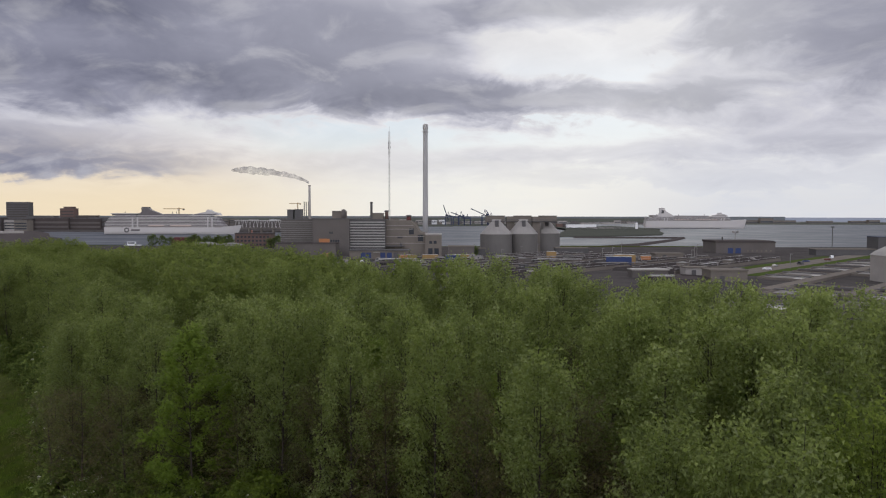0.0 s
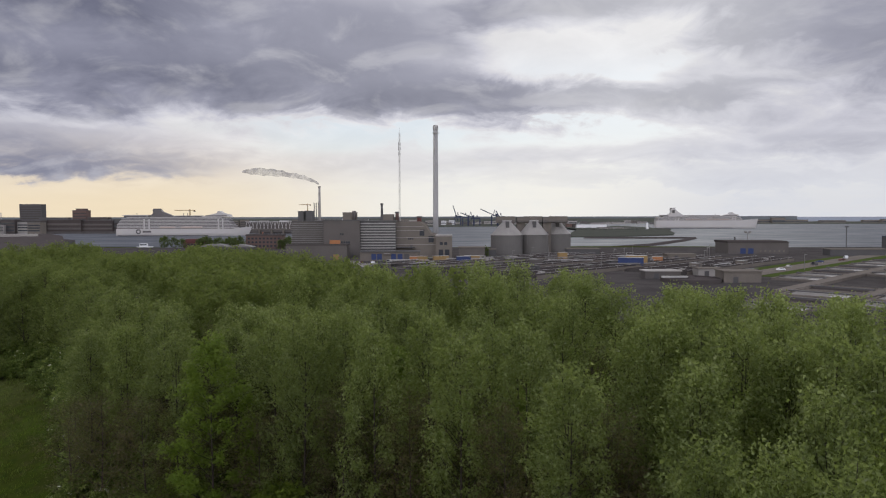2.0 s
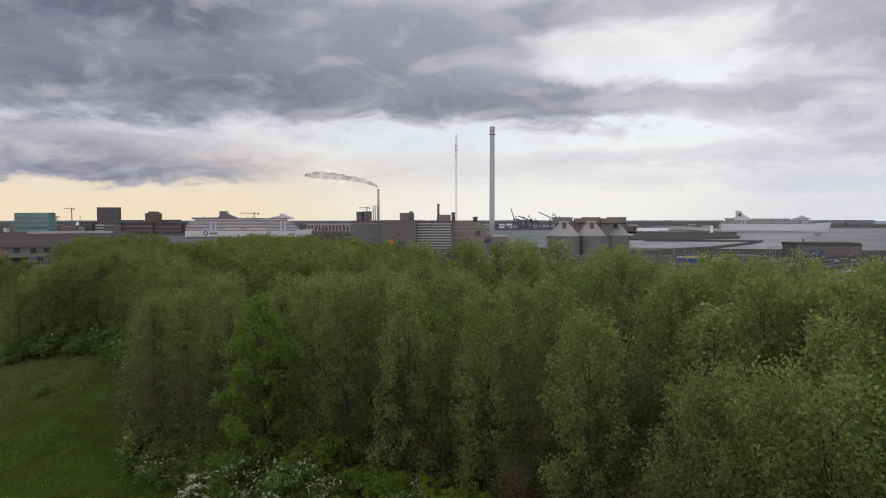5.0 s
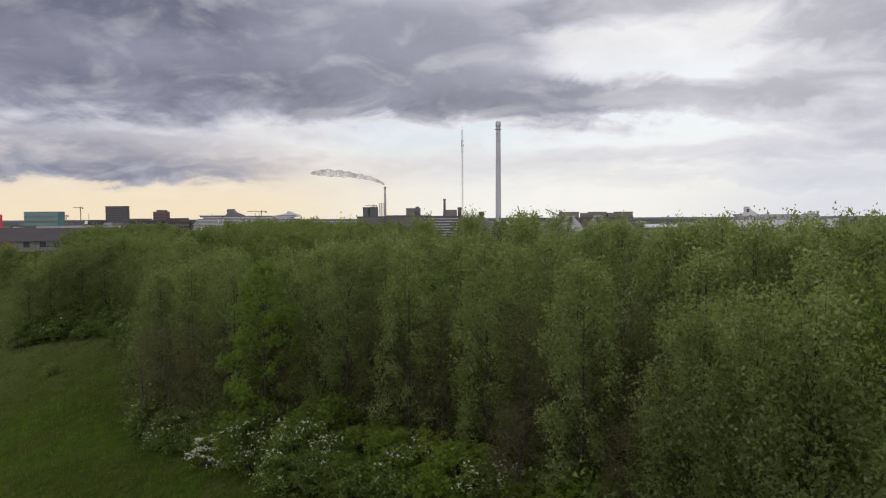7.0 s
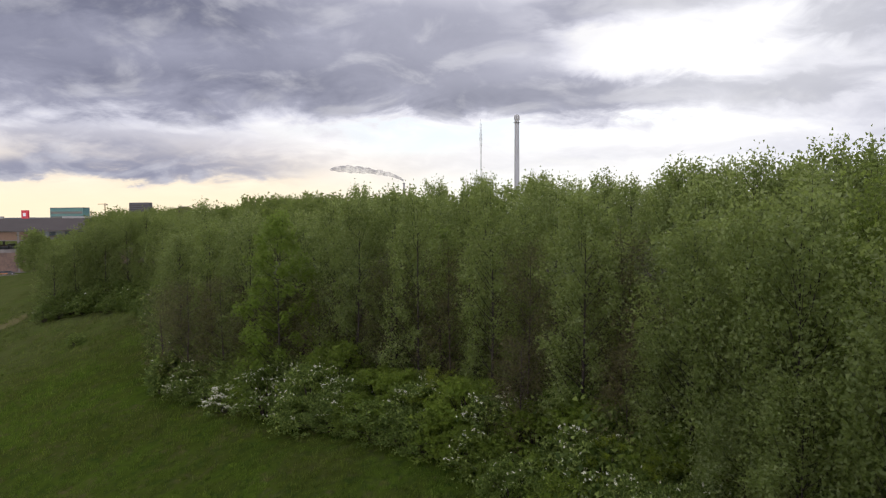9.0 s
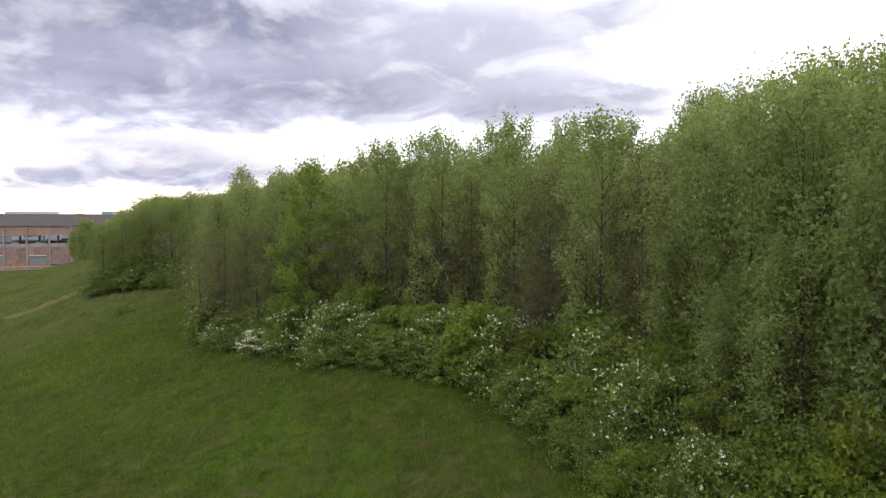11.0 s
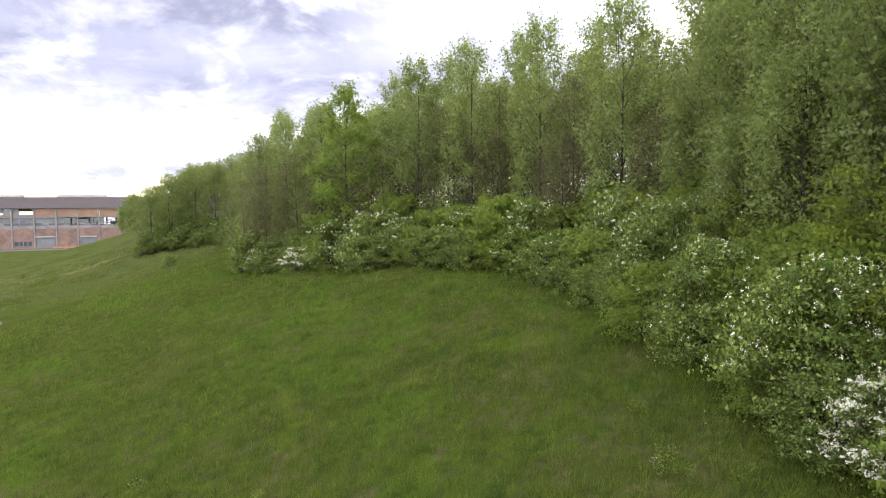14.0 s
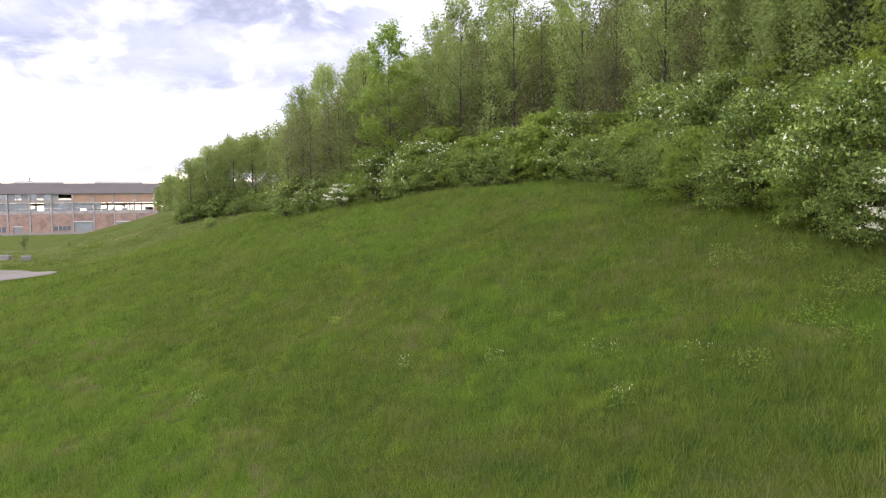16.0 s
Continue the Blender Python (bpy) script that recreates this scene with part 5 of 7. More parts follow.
slab("yard", -330, 420, 395, 628, G + 0.25, ASPHALT, "dark asphalt works yard")
slab("yard", 45, 250, 140, 395, G + 0.18, ASPHALT, "worn concrete yard between settling basins")
slab("yard", -150, 44.9, 240, 395, G + 0.14, ASPHALT, "dark asphalt yard behind the wood")
def grid(u, v):
    """The works' roads and tanks lie on a grid turned by 45 degrees: u along the main road, v across it."""
    return 143 + 0.707 * (u + v), 331 + 0.707 * (u - v)


TANKS = ((-20, 128, -37, 18), (-88, 112, -77, 18), (-92, 108, -117, 18), (-82, 84, -157, 17))


def deck_level(x, y):
    """Height of what one stands on at a place of the works."""
    u, v = 0.707 * (x - 143 + y - 331), 0.707 * (x - 143 - y + 331)
    for u0, u1, vm, half in TANKS:
        if u0 < u < u1 and abs(v - vm) < half:
            return G + 1.3
    return G + 0.15


for name, u0, u1, vm, half, lift, mat, lab in (("road", -5, 250, 0, 6.5, 0.42, CONCRETE, "pale concrete works road"), ("lawn", 0, 240, 11, 4.3, 0.36, LAWN, "mown grass strip beside the works road"),
                                               ("lawn", 12, 200, -10.5, 3.8, 0.36, LAWN, "mown grass strip beside the works road"), ("road", -70, 160, 40.5, 2.6, 1.5, CONCRETE, "pale concrete walkway between the basins"),
                                               ("road", -70, 160, 68.5, 2.0, 1.5, CONCRETE, "pale concrete walkway between the basins")):
    o = part(name, boxes((u0, u1, -half, half, -0.5 if lift < 1 else -1.6, 0)), mat)
    x, y = grid(0, vm)
    o.matrix_basis = pose(x, y, G + lift, 0, 0, 45)
    tagged(o, lab, "pavement", kind="structure")


def covered_tank(x, y, w, d, ribs, turn):
    t = thing("covered_tank", pose(x, y, G, 0, 0, turn), "long flat covered treatment tank with dark ribbed deck", "tank", "covered tanks")
    part("deck", boxes((-w, w, -d, d, -0.5, 1.3)), ASPHALT, t)
    first = None
    for i in range(ribs):
        m = Matrix.Translation((0, -d + 2 * d * (i + 0.5) / ribs, 1.3))
        if first is None:
            first = part("rib", boxes((-w, w, -0.3, 0.3, 0, 0.6)), ROOF, t)
            first.matrix_basis = m
        else:
            share(first, m, t)
    part("kerb", boxes((-w - 0.4, w + 0.4, -d - 0.5, -d, -0.5, 1.9)), CONCRETE, t)
    part("kerb", boxes((-w - 0.4, w + 0.4, d, d + 0.5, -0.5, 1.9)), CONCRETE, t)
    for k in (-d + 0.2, -d / 3, d / 3):
        part("rail", boxes((-w, w, k - 0.06, k + 0.06, 2.75, 2.9)), STEEL, t)
    first = None
    for i in range(30):
        m = Matrix.Translation((-w + 2 * w * (i // 3 + 0.5) / 10, (-d + 0.2, -d / 3, d / 3)[i % 3], 1.3))
        if first is None:
            first = part("rail_post", boxes((-0.07, 0.07, -0.07, 0.07, 0, 1.5)), STEEL, t)
            first.matrix_basis = m
        else:
            share(first, m, t)
    for i in range(5):
        part("hatch", boxes((-w + 2 * w * (i + 0.3) / 5, -w + 2 * w * (i + 0.3) / 5 + 3.2, -d * 0.6 + (i * 7) % 13, -d * 0.6 + (i * 7) % 13 + 2, 1.3, 2.6)), CLAD if i % 2 else PALE, t)


for u0, u1, vm, half in TANKS:
    covered_tank(*grid((u0 + u1) / 2, vm), (u1 - u0) / 2, half - 0.6, 12, 45)
covered_tank(-70, 372, 26, 12, 8, 3)


def basin(x, y, w, d, filled):
    t = thing("settling_basin", pose(x, y, G, 0, 0, 45), "open concrete settling basin " + ("full of pale water" if filled else "with dark water"), "basin", "settling basins")
    part("rim", boxes((-w, w, -d, -d + 0.8, -0.5, 1.3), (-w, w, d - 0.8, d, -0.5, 1.3), (-w, -w + 0.8, -d + 0.8, d - 0.8, -0.5, 1.3), (w - 0.8, w, -d + 0.8, d - 0.8, -0.5, 1.3)), CONCRETE, t)
    part("basin_water", boxes((-w + 0.8, w - 0.8, -d + 0.8, d - 0.8, -0.3, 0.7)), PALEWATER if filled else ROOF, t)
    part("scraper_bridge", boxes((-0.8, 0.8, -d, d, 1.3, 1.8)), DARK, t)
    if filled:
        # a thin white patch over part of the water
        part("froth", boxes((-w * 0.7, w * 0.1, -d + 1.2, -d * 0.35, 0.7, 0.78)), SHIPWHITE, t, "white patch on the water")


k = 0
for row, (vm, half) in enumerate(((27.5, 9.8), (54.5, 11.2), (82.0, 10.8), (107, 11.5))):
    for col in range(13):
        uu = -118 + col * 23 + row * 5
        xx, yy = grid(uu, vm)
        if xx > yy * 0.78 or xx < yy * 0.32 or yy < 120 or math.hypot(xx - 195, yy - 290) < 36 or (row == 0 and uu < -10):
            continue
        k += 1
        basin(xx, yy, 11.2, half, (k * 7 + row) % 5 > 1)
for x, y, w, d, h, mat, lab in ((97.9, 318, 8.4, 4, 3.4, WHITE, "long low shed with a white roof beside the basins"), (126.8, 300, 8.2, 5, 4.8, CONCRETE, "grey concrete pump shed beside the basins"),
                                (124.7, 330, 6.0, 4, 3.6, PALE, "small pale flat-roofed shed beside the basins"),                                 (298.5, 500, 22, 5, 4.4, DARK, "long dark store with a flat roof on the quay"), (12.7, 470, 9, 6, 7.5, CLAD, "low brown store between pump house and silos"), (22.7, 490, 8, 5, 5.0, DARK, "dark flat store beside the silos"), (95.8, 500, 12, 5, 5.0, DARK, "dark flat store beside the silos"), (147.6, 440, 9, 5, 3.2, CONCRETE, "low concrete control hut in the yard")):
    b = thing("works_shed", pose(x, y, deck_level(x, y)), lab, "shed", "small works sheds")
    part("wall", boxes((-w, w, -d, d, -0.5, h)), CLAD if mat is WHITE else mat, b)
    part("roof", boxes((-w - 0.4, w + 0.4, -d - 0.4, d + 0.4, h, h + 0.5)), PALE if mat is WHITE else CONCRETE, b)
    part("door", boxes((-w * 0.5, -w * 0.5 + 2.2, -d - 0.1, -d, 0, 2.6)), DARK, b)
b = thing("barrel_hall", pose(190.1 + 14.5, 276, G), "tall pale works hall with a barrel roof and dark glazing", "building")
part("wall", boxes((-11, 15, 0, 26, -0.5, 11.8)), PALE, b)
bm = bmesh.new()
extrude_xz(bm, [(-11.4, 11.8)] + [(15.4 - 26.8 * k / 12, 11.8 + 4.6 * math.sin(math.pi * k / 12) + (0.3 if 0 < k < 12 else 0)) for k in range(12)], -0.5, 26.5)
part("roof", bm, RIB, b)
window_row(b, -10.5, 14.5, 6, -0.05, 4.0, 6.0, GLASS, 0.06)
part("ladder", boxes((-11.5, -11.0, 2, 3, 0, 11)), STEEL, b)
c = thing("tank_house", pose(331.5, 520, G), "square dark navy tank house on the quay", "building")
part("wall", boxes((7, 26, 0, 14, -0.5, 13.0)), DARK, c)
part("roof", boxes((6.8, 26.2, -0.2, 14.2, 13.0, 13.5)), CRANE, c)
t = thing("round_tank", pose(105.8, 300, G), "round concrete clarifier tank with a dark deck", "tank")
bm = bmesh.new()
lathe(bm, [(13, -0.5), (13, 2.0), (12.4, 2.0), (12.4, 1.4), (2, 1.6), (1.2, 3.0)], 48)
part("shell", bm, ROOF, t)
part("bridge", boxes((-13, 0, -0.7, 0.7, 2.0, 2.7)), STEEL, t)

# yellow and blue skips and cabins in the yard
for i, (px, py, w, h, mat, nm) in enumerate(((-20.6, 434, 3.4, 3.4, YELLOW, "yellow"), (-26.1, 434, 2.4, 3.2, ORANGE, "orange"), (6.1, 420, 4.4, 3.0, BLUE, "blue"),
                                            (11.7, 430, 5.0, 2.8, YELLOW, "yellow"), (71.4, 440, 3.0, 4.2, YELLOW, "yellow"), (100.2, 380, 7.0, 4.6, BLUE, "blue"),
                                            (104.5, 384, 6.0, 5.4, YELLOW, "yellow"), (-8.2, 424, 5.0, 3.0, YELLOW, "yellow"), (127.4, 420, 3.0, 2.6, ORANGE, "orange"))):
    c = thing("container", pose(px, py, deck_level(px, py) + 0.1, 0, 0, i * 17 % 40 - 20), nm + " steel container standing in the works yard", "container", "containers in the yard")
    part("body", boxes((-w, w, -1.3, 1.3, 0.1, h)), mat, c)
    part("lid", boxes((-w - 0.05, w + 0.05, -1.35, 1.35, h, h + 0.15)), STEEL, c)
    for k in (-0.8, 0.8):
        part("skid", boxes((-w, w, k - 0.1, k + 0.1, 0, 0.1)), DARK, c)

# pipe runs, plant boxes and low walls that crowd the works yard
rng = random.Random(31)
for i in range(26):
    px, py, ln = rng.uniform(-60, 150), rng.uniform(352, 452), rng.uniform(6, 17)
    t = thing("pipe_run", pose(px, py, deck_level(px, py), 0, 0, 45 * (i % 2) + rng.uniform(-4, 4)), "raised pipe run on short trestles in the works yard", "pipes", "pipe runs in the yard")
    for k, r in ((0.0, 0.28), (0.8, 0.2)):
        v, f = tube_arrays([(-ln, k, 1.6), (0, k, 1.6), (ln, k, 1.6)], [r, r, r], 8)
        link_mesh("pipe", v, f, (RIB, CLAD, STEEL)[i % 3], t, smooth=True)
    for k in range(4):
        part("trestle", boxes((-ln * 0.9 + k * ln * 0.6 - 0.12, -ln * 0.9 + k * ln * 0.6 + 0.12, -0.4, 1.1, -0.2, 1.35)), DARK, t)
for i in range(34):
    px, py = rng.uniform(-70, 190), rng.uniform(340, 455)
    if math.hypot(px - 62, py - 525) < 40:
        continue
    w, d, h = rng.uniform(1.2, 4.2), rng.uniform(1.0, 2.4), rng.uniform(1.2, 3.4)
    t = thing("plant_box", pose(px, py, deck_level(px, py), 0, 0, 45 + rng.uniform(-6, 6)), "low grey plant housing in the works yard", "plant housing", "plant housings in the yard")
    part("body", boxes((-w, w, -d, d, -0.2, h)), (CLAD, CONCRETE, DARK, PALE)[i % 4], t)
    part("lid", boxes((-w - 0.15, w + 0.15, -d - 0.15, d + 0.15, h, h + 0.18)), (DARK, RIB)[i % 2], t)
    part("door", boxes((-0.5, 0.5, -d - 0.06, -d, 0, min(h - 0.2, 2.0))), DARK, t)

# lamp posts along the works roads
for i in range(12):
    lx, ly = 18 + i * 15.5, 345 + (i * 37) % 130
    p = thing("lamp_post", pose(lx, ly, deck_level(lx, ly)), "grey steel lamp post on the works road", "lamp post", "works lamp posts")
    part("pole", boxes((-0.09, 0.09, -0.09, 0.09, -0.2, 8.5)), RIB, p)
    part("lamp_head", boxes((-0.2, 1.3, -0.25, 0.25, 8.4, 8.7)), RIB, p)


# parked vans and cars on the works yard
for i in range(16):
    vx, vy = (-95 + i * 17.3) if i < 9 else (150 + (i - 9) * 19.0), 432 - (i * 29) % 60
    if i < 9:
        vx, vy = -95 + i * 9.0, 424.0 - (i * 5) % 14
    else:
        vx, vy = grid(15 + (i - 9) * 27, 2.5 - 5 * (i % 2))
    mat = (WHITE, STEEL, DARK, BLUE, REDROOF)[i % 5]
    v = thing("van" if i % 3 == 0 else "car", pose(vx, vy, G + 0.3, 0, 0, i * 53 % 180), ("white", "silver", "black", "blue", "red")[i % 5] + (" van" if i % 3 == 0 else " car") + " parked in the works yard", "vehicle", "parked vehicles")
    hh = 2.1 if i % 3 == 0 else 1.4
    bm = bmesh.new()
    extrude_xz(bm, [(-2.2, 0.35), (2.2, 0.35), (2.2, 0.9), (1.5, 1.0), (0.9, hh), (-1.9 if hh > 2 else -1.4, hh), (-2.2, 0.95)], -0.85, 0.85)
    part("body", bm, mat, v)
    part("windscreen", boxes((0.95, 1.2, -0.7, 0.7, 1.0, hh - 0.25)), GLASS, v)
    part("side_window", boxes((-1.2, 0.8, -0.87, -0.84, 1.0, hh - 0.15)), GLASS, v)
    part("side_window", boxes((-1.2, 0.8, 0.84, 0.87, 1.0, hh - 0.15)), GLASS, v)
    for wx in (-1.4, 1.4):
        for wy in (-0.82, 0.82):
            bm = bmesh.new()
            lathe(bm, [(0.33, -0.1), (0.33, 0.1)], 12)
            o = part("wheel", bm, DARK, v)
            o.matrix_basis = pose(wx, wy, 0.33, 90, 0, 0)
            bm = bmesh.new()
            lathe(bm, [(0.2, -0.115), (0.2, 0.115)], 10)
            part("rim", bm, STEEL, o)


# ---- ships ----
def cruise_ship(x, y, length, turn, decks, top, funnel_x, funnel_h, funnel_mat, label, hull_top=12.0, stern_step=0.4, fore=31.0):
    s = thing("cruise_ship", pose(x, y, 0, 0, 0, turn), label, "ship", "cruise ships")
    L = length / 2
    F = L + 31.0 - fore       # the forward house stands this far ahead
    bm = bmesh.new()
    n = 28
    rows = []
    for i in range(n + 1):
        u = -L + length * i / n
        e = (u + L) / length
        half = 15.5 * min(1.0, 0.72 + e / 0.05 * 0.28) * (1 - max(0, (e - 0.74) / 0.26) ** 2.2)
        half = max(half, 0.15)
        rake = max(0, (e - 0.85) / 0.15) * 8
        sheer = hull_top + max(0, (e - 0.80) / 0.20) ** 2 * 3.6
        rows.append([bm.verts.new(p) for p in ((u, -half * 0.85, -3), (u + rake * 0.4, -half, 4), (u + rake, -half, sheer), (u + rake, half, sheer), (u + rake * 0.4, half, 4), (u, half * 0.85, -3))])
    for a, b in zip(rows, rows[1:]):
        for k in range(6):
            bm.faces.new((a[k], b[k], b[(k + 1) % 6], a[(k + 1) % 6]))
    bm.faces.new(rows[0])
    bm.faces.new(rows[-1][::-1])
    part("hull", bm, SHIPWHITE, s)
    part("boot_line", boxes((-L + 4, L - 62, -15.62, -15.45, -0.4, 1.1)), DARK, s, "dark stripe along the waterline")
    dh = (top - hull_top) / decks
    for i in range(decks):
        z0 = hull_top + i * dh
        a = -L + 1.5 + max(0, i - 2) * stern_step + (7 if i == decks - 1 else 0)
        b = L - fore - i * 2.0 - (i == decks - 1) * 9
        plan = [(a, -12.0), (a + 3, -14.2), (b - 10, -14.2), (b - 3, -9), (b, 0), (b - 3, 9), (b - 10, 14.2), (a + 3, 14.2), (a, 12.0)]
        bm = bmesh.new()
        prism(bm, [(p[0] + 0.8, p[1] * 0.93) for p in plan], z0, z0 + dh * 0.7)
        part("deck_house", bm, BOATDECK if i == 0 else CABIN, s, "shaded row of cabin windows behind balconies")
        bm = bmesh.new()
        prism(bm, plan, z0 + dh * 0.56, z0 + dh)
        part("deck", bm, SHIPWHITE, s)
    # tall white stair towers on the side
    for px in (-L + 46, -L + 54, F - 62, F - 55):
        part("stair_tower", boxes((px, px + 2.2, -14.5, -13, hull_top, top - dh)), SHIPWHITE, s)
    first = None
    for k in range(14):
        if k in (5, 6):
            continue
        m = Matrix.Translation((-L + 76 + k * (length - 150) / 13, -14.9, hull_top + 1.3))
        if first is None:
            bm = bmesh.new()
            extrude_xz(bm, [(-2.1, 0), (2.1, 0), (2.6, 1.3), (2.1, 2.4), (-2.1, 2.4), (-2.6, 1.3)], -1.4, 1.4)
            first = part("lifeboat", bm, BOATPAINT, s)
            first.matrix_basis = m
        else:
            share(first, m, s)
    fx, fh = funnel_x, funnel_h
    bm = bmesh.new()
    extrude_xz(bm, [(fx - 9, top), (fx + 34, top), (fx + 26, top + fh * 0.28), (fx + 13, top + fh * 0.66), (fx + 10, top + fh * 0.9), (fx + 7, top + fh), (fx - 1, top + fh), (fx - 3, top + fh * 0.86), (fx - 2, top + fh * 0.5)], -5, 5)
    f = part("funnel", bm, funnel_mat, s, "tall raked funnel")
    part("funnel_cap", boxes((fx - 2.5, fx + 9.5, -4, 4, top + fh - 0.5, top + fh + 0.8)), DARK, f)
    part("funnel_mark", boxes((fx + 1.5, fx + 8.0, -5.2, -4.9, top + fh * 0.38, top + fh * 0.78)), DARK if funnel_mat is SHIPWHITE else CABIN, f)
    # after deck house, long screens round the pool, and the forward house with its mast
    part("after_house", boxes((-L + 13, fx - 10, -11, 11, top, top + 2.6)), CABIN, s)
    part("after_roof", boxes((-L + 11, fx - 8, -12, 12, top + 2.6, top + 3.6)), SHIPWHITE, s)
    part("pool_screen", boxes((fx + 36, F - 92, -13, 13, top, top + 2.0)), CABIN, s)
    part("pool_rail", boxes((fx + 36, F - 92, -13.2, 13.2, top + 2.0, top + 2.6)), SHIPWHITE, s)
    bm = bmesh.new()
    extrude_xz(bm, [(F - 92, top), (F - 42, top), (F - 45, top + 4.4), (F - 50, top + 5.0), (F - 56, top + 7), (F - 60, top + 10), (F - 63, top + 10), (F - 65, top + 6.4), (F - 78, top + 3.4)], -9, 9)
    part("forward_house", bm, SHIPWHITE, s)
    part("forward_window", boxes((F - 84, F - 48, -9.25, -9.0, top + 1.0, top + 2.8)), CABIN, s)
    for px in (-L + 30, fx + 46, L - 100):
        part("deck_mast", boxes((px, px + 0.7, -0.4, 0.4, top, top + 6.5)), CABIN, s)
    return s


BOATPAINT = surface("lifeboat_paint", (0.44, 0.36, 0.31), (0.38, 0.30, 0.26), 0.5)
# the boat deck's shade is put into this dark colour
BOATDECK = surface("shaded_boat_deck", (0.16, 0.14, 0.13), (0.11, 0.10, 0.095), 0.7)
ship = cruise_ship(-457.5, 1129, 214, 4, 8, 31.5, -46, 13.5, CABIN, "large white cruise ship moored at the quay, dark funnel", 12.0, 1.9, 15.0)
bm = bmesh.new()
for k in range(16):
    a0, a1 = 2 * math.pi * k / 16, 2 * math.pi * (k + 1) / 16
    bm.faces.new([bm.verts.new((-69 + r * math.cos(w), -15.62, 7.2 + r * math.sin(w))) for r, w in ((4.2, a0), (4.2, a1), (2.2, a1), (2.2, a0))])
part("hull_mark", bm, DARK, ship, "dark ring mark on the hull")
part("hull_mark", boxes((-62, -48, -15.66, -15.5, 5.6, 8.6)), CABIN, ship, "plain grey bar on the hull")
cruise_ship(651.8, 1745, 252, -3, 4, 31.0, -86, 21, SHIPWHITE, "white cruise ship moored far across the water", 20.5, 7.0)
s = thing("ferry", pose(-838.2, 1235, 0, 0, 0, 3), "white ferry lying at the quay", "ship")
bm = bmesh.new()
extrude_xz(bm, [(-45, -1), (40, -1), (52, 14), (30, 14), (22, 20), (8, 20), (2, 27), (-6, 27), (-8, 20), (-45, 18)], -9, 9)
part("hull", bm, WHITE, s)
part("deck_window", boxes((-40, 20, -9.2, -9.0, 13, 15)), GLASS, s)
part("mast", boxes((-4, -3, -0.5, 0.5, 27, 40)), STEEL, s)
s = thing("harbour_boat", pose(-309.5, 665, 0, 0, 0, 10), "small white harbour boat at the near quay", "boat")
bm = bmesh.new()
extrude_xz(bm, [(-7, -0.5), (6, -0.5), (8.5, 2.4), (-7, 2.2)], -2.2, 2.2)
part("hull", bm, WHITE, s)
part("cabin", boxes((-4.5, 3, -1.7, 1.7, 2.3, 5.4)), WHITE, s)
part("cabin_window", boxes((-4, 2.6, -1.8, -1.68, 3.6, 4.8)), GLASS, s)


# ---- far shores, city and harbour cranes ----
def shore(x0, x1, y0, y1, z, material, label, seed, bumps=0.0):
    rng = random.Random(seed)
    n = 40
    front = [(x0 + (x1 - x0) * i / n, y0 + rng.uniform(-8, 8)) for i in range(n + 1)]
    bm = bmesh.new()
    a = [bm.verts.new((px, py, -1)) for px, py in front]
    b = [bm.verts.new((px, py + 3, z + rng.uniform(0, bumps))) for px, py in front]
    c = [bm.verts.new((px, y1, z + rng.uniform(0, bumps))) for px, py in front]
    for i in range(n):
        bm.faces.new((a[i], a[i + 1], b[i + 1], b[i]))
        bm.faces.new((b[i], b[i + 1], c[i + 1], c[i]))
    return tagged(part("far_shore", bm, material), label, "shore", kind="structure")


shore(270.4, 485.4, 1490, 1900, 2.2, SHORE, "low green headland across the water", 1, 2.0)
shore(-41.2, 391.7, 2050, 2900, 2.5, SHORE, "dark container quay across the water", 2)
shore(-1274.6, -283.9, 1262, 2400, 2.6, ASPHALT, "long cruise quay of dark stone", 3)
shore(804.1, 2670.7, 2600, 3200, 3.0, SHORE, "low far shore beyond the cruise ship", 4, 3.0)
shore(-513.1, 27.4, 1980, 2900, 2.4, SHORE, "far harbour shore", 5)

bm = bmesh.new()
prism(bm, [(172, 1010), (240, 1026), (300, 1058), (362, 1108), (398, 1210), (430, 1330), (500, 1560), (275, 1500), (232, 1300), (196, 1140)], -1, 1.9)
tagged(part("far_shore", bm, SHORE), "flat green and brown spit of land in the harbour", "shore", kind="structure")

# breakwaters
for pts, lab in (([(150, 655), (214, 725), (290, 850), (338, 945)], "curved dark stone breakwater"), ([(190, 960), (338, 948)], "thin stone mole across the harbour mouth")):
    bm = bmesh.new()
    last = None
    for px, py in pts:
        ringv = [bm.verts.new(p) for p in ((px - 5, py, -1), (px - 2.5, py, 2.4), (px + 2.5, py, 2.4), (px + 5, py, -1))]
        if last:
            for k in range(3):
                bm.faces.new((last[k], ringv[k], ringv[k + 1], last[k + 1]))
        last = ringv
    tagged(part("breakwater", bm, ROOF), lab, "breakwater", kind="structure")


def far_block(px, d, w, z0, z1, mat, label, floors=0, name="city_block"):
    x = round(0.4 + (px - 784) / 1184 * d, 1)
    b = thing(name, pose(x, d, 2.4), label, "building", "city blocks across the harbour")
    part("wall", boxes((-w, w, 0, 18, -1, z1 - 2.4)), mat, b)
    part("roof", boxes((-w - 0.3, w + 0.3, -0.3, 18.3, z1 - 2.4, z1 - 1.6)), DARK, b)
    for i in range(floors):
        z = 4 + (z1 - 8) * i / max(1, floors)
        part("window_band", boxes((-w + 1, w - 1, -0.2, 0.1, z, z + (z1 - 8) / floors * 0.45)), CLAD if mat is QUAYBRICK else ROOF if mat in (OLDRED, DARK) else GLASS, b)
    return b


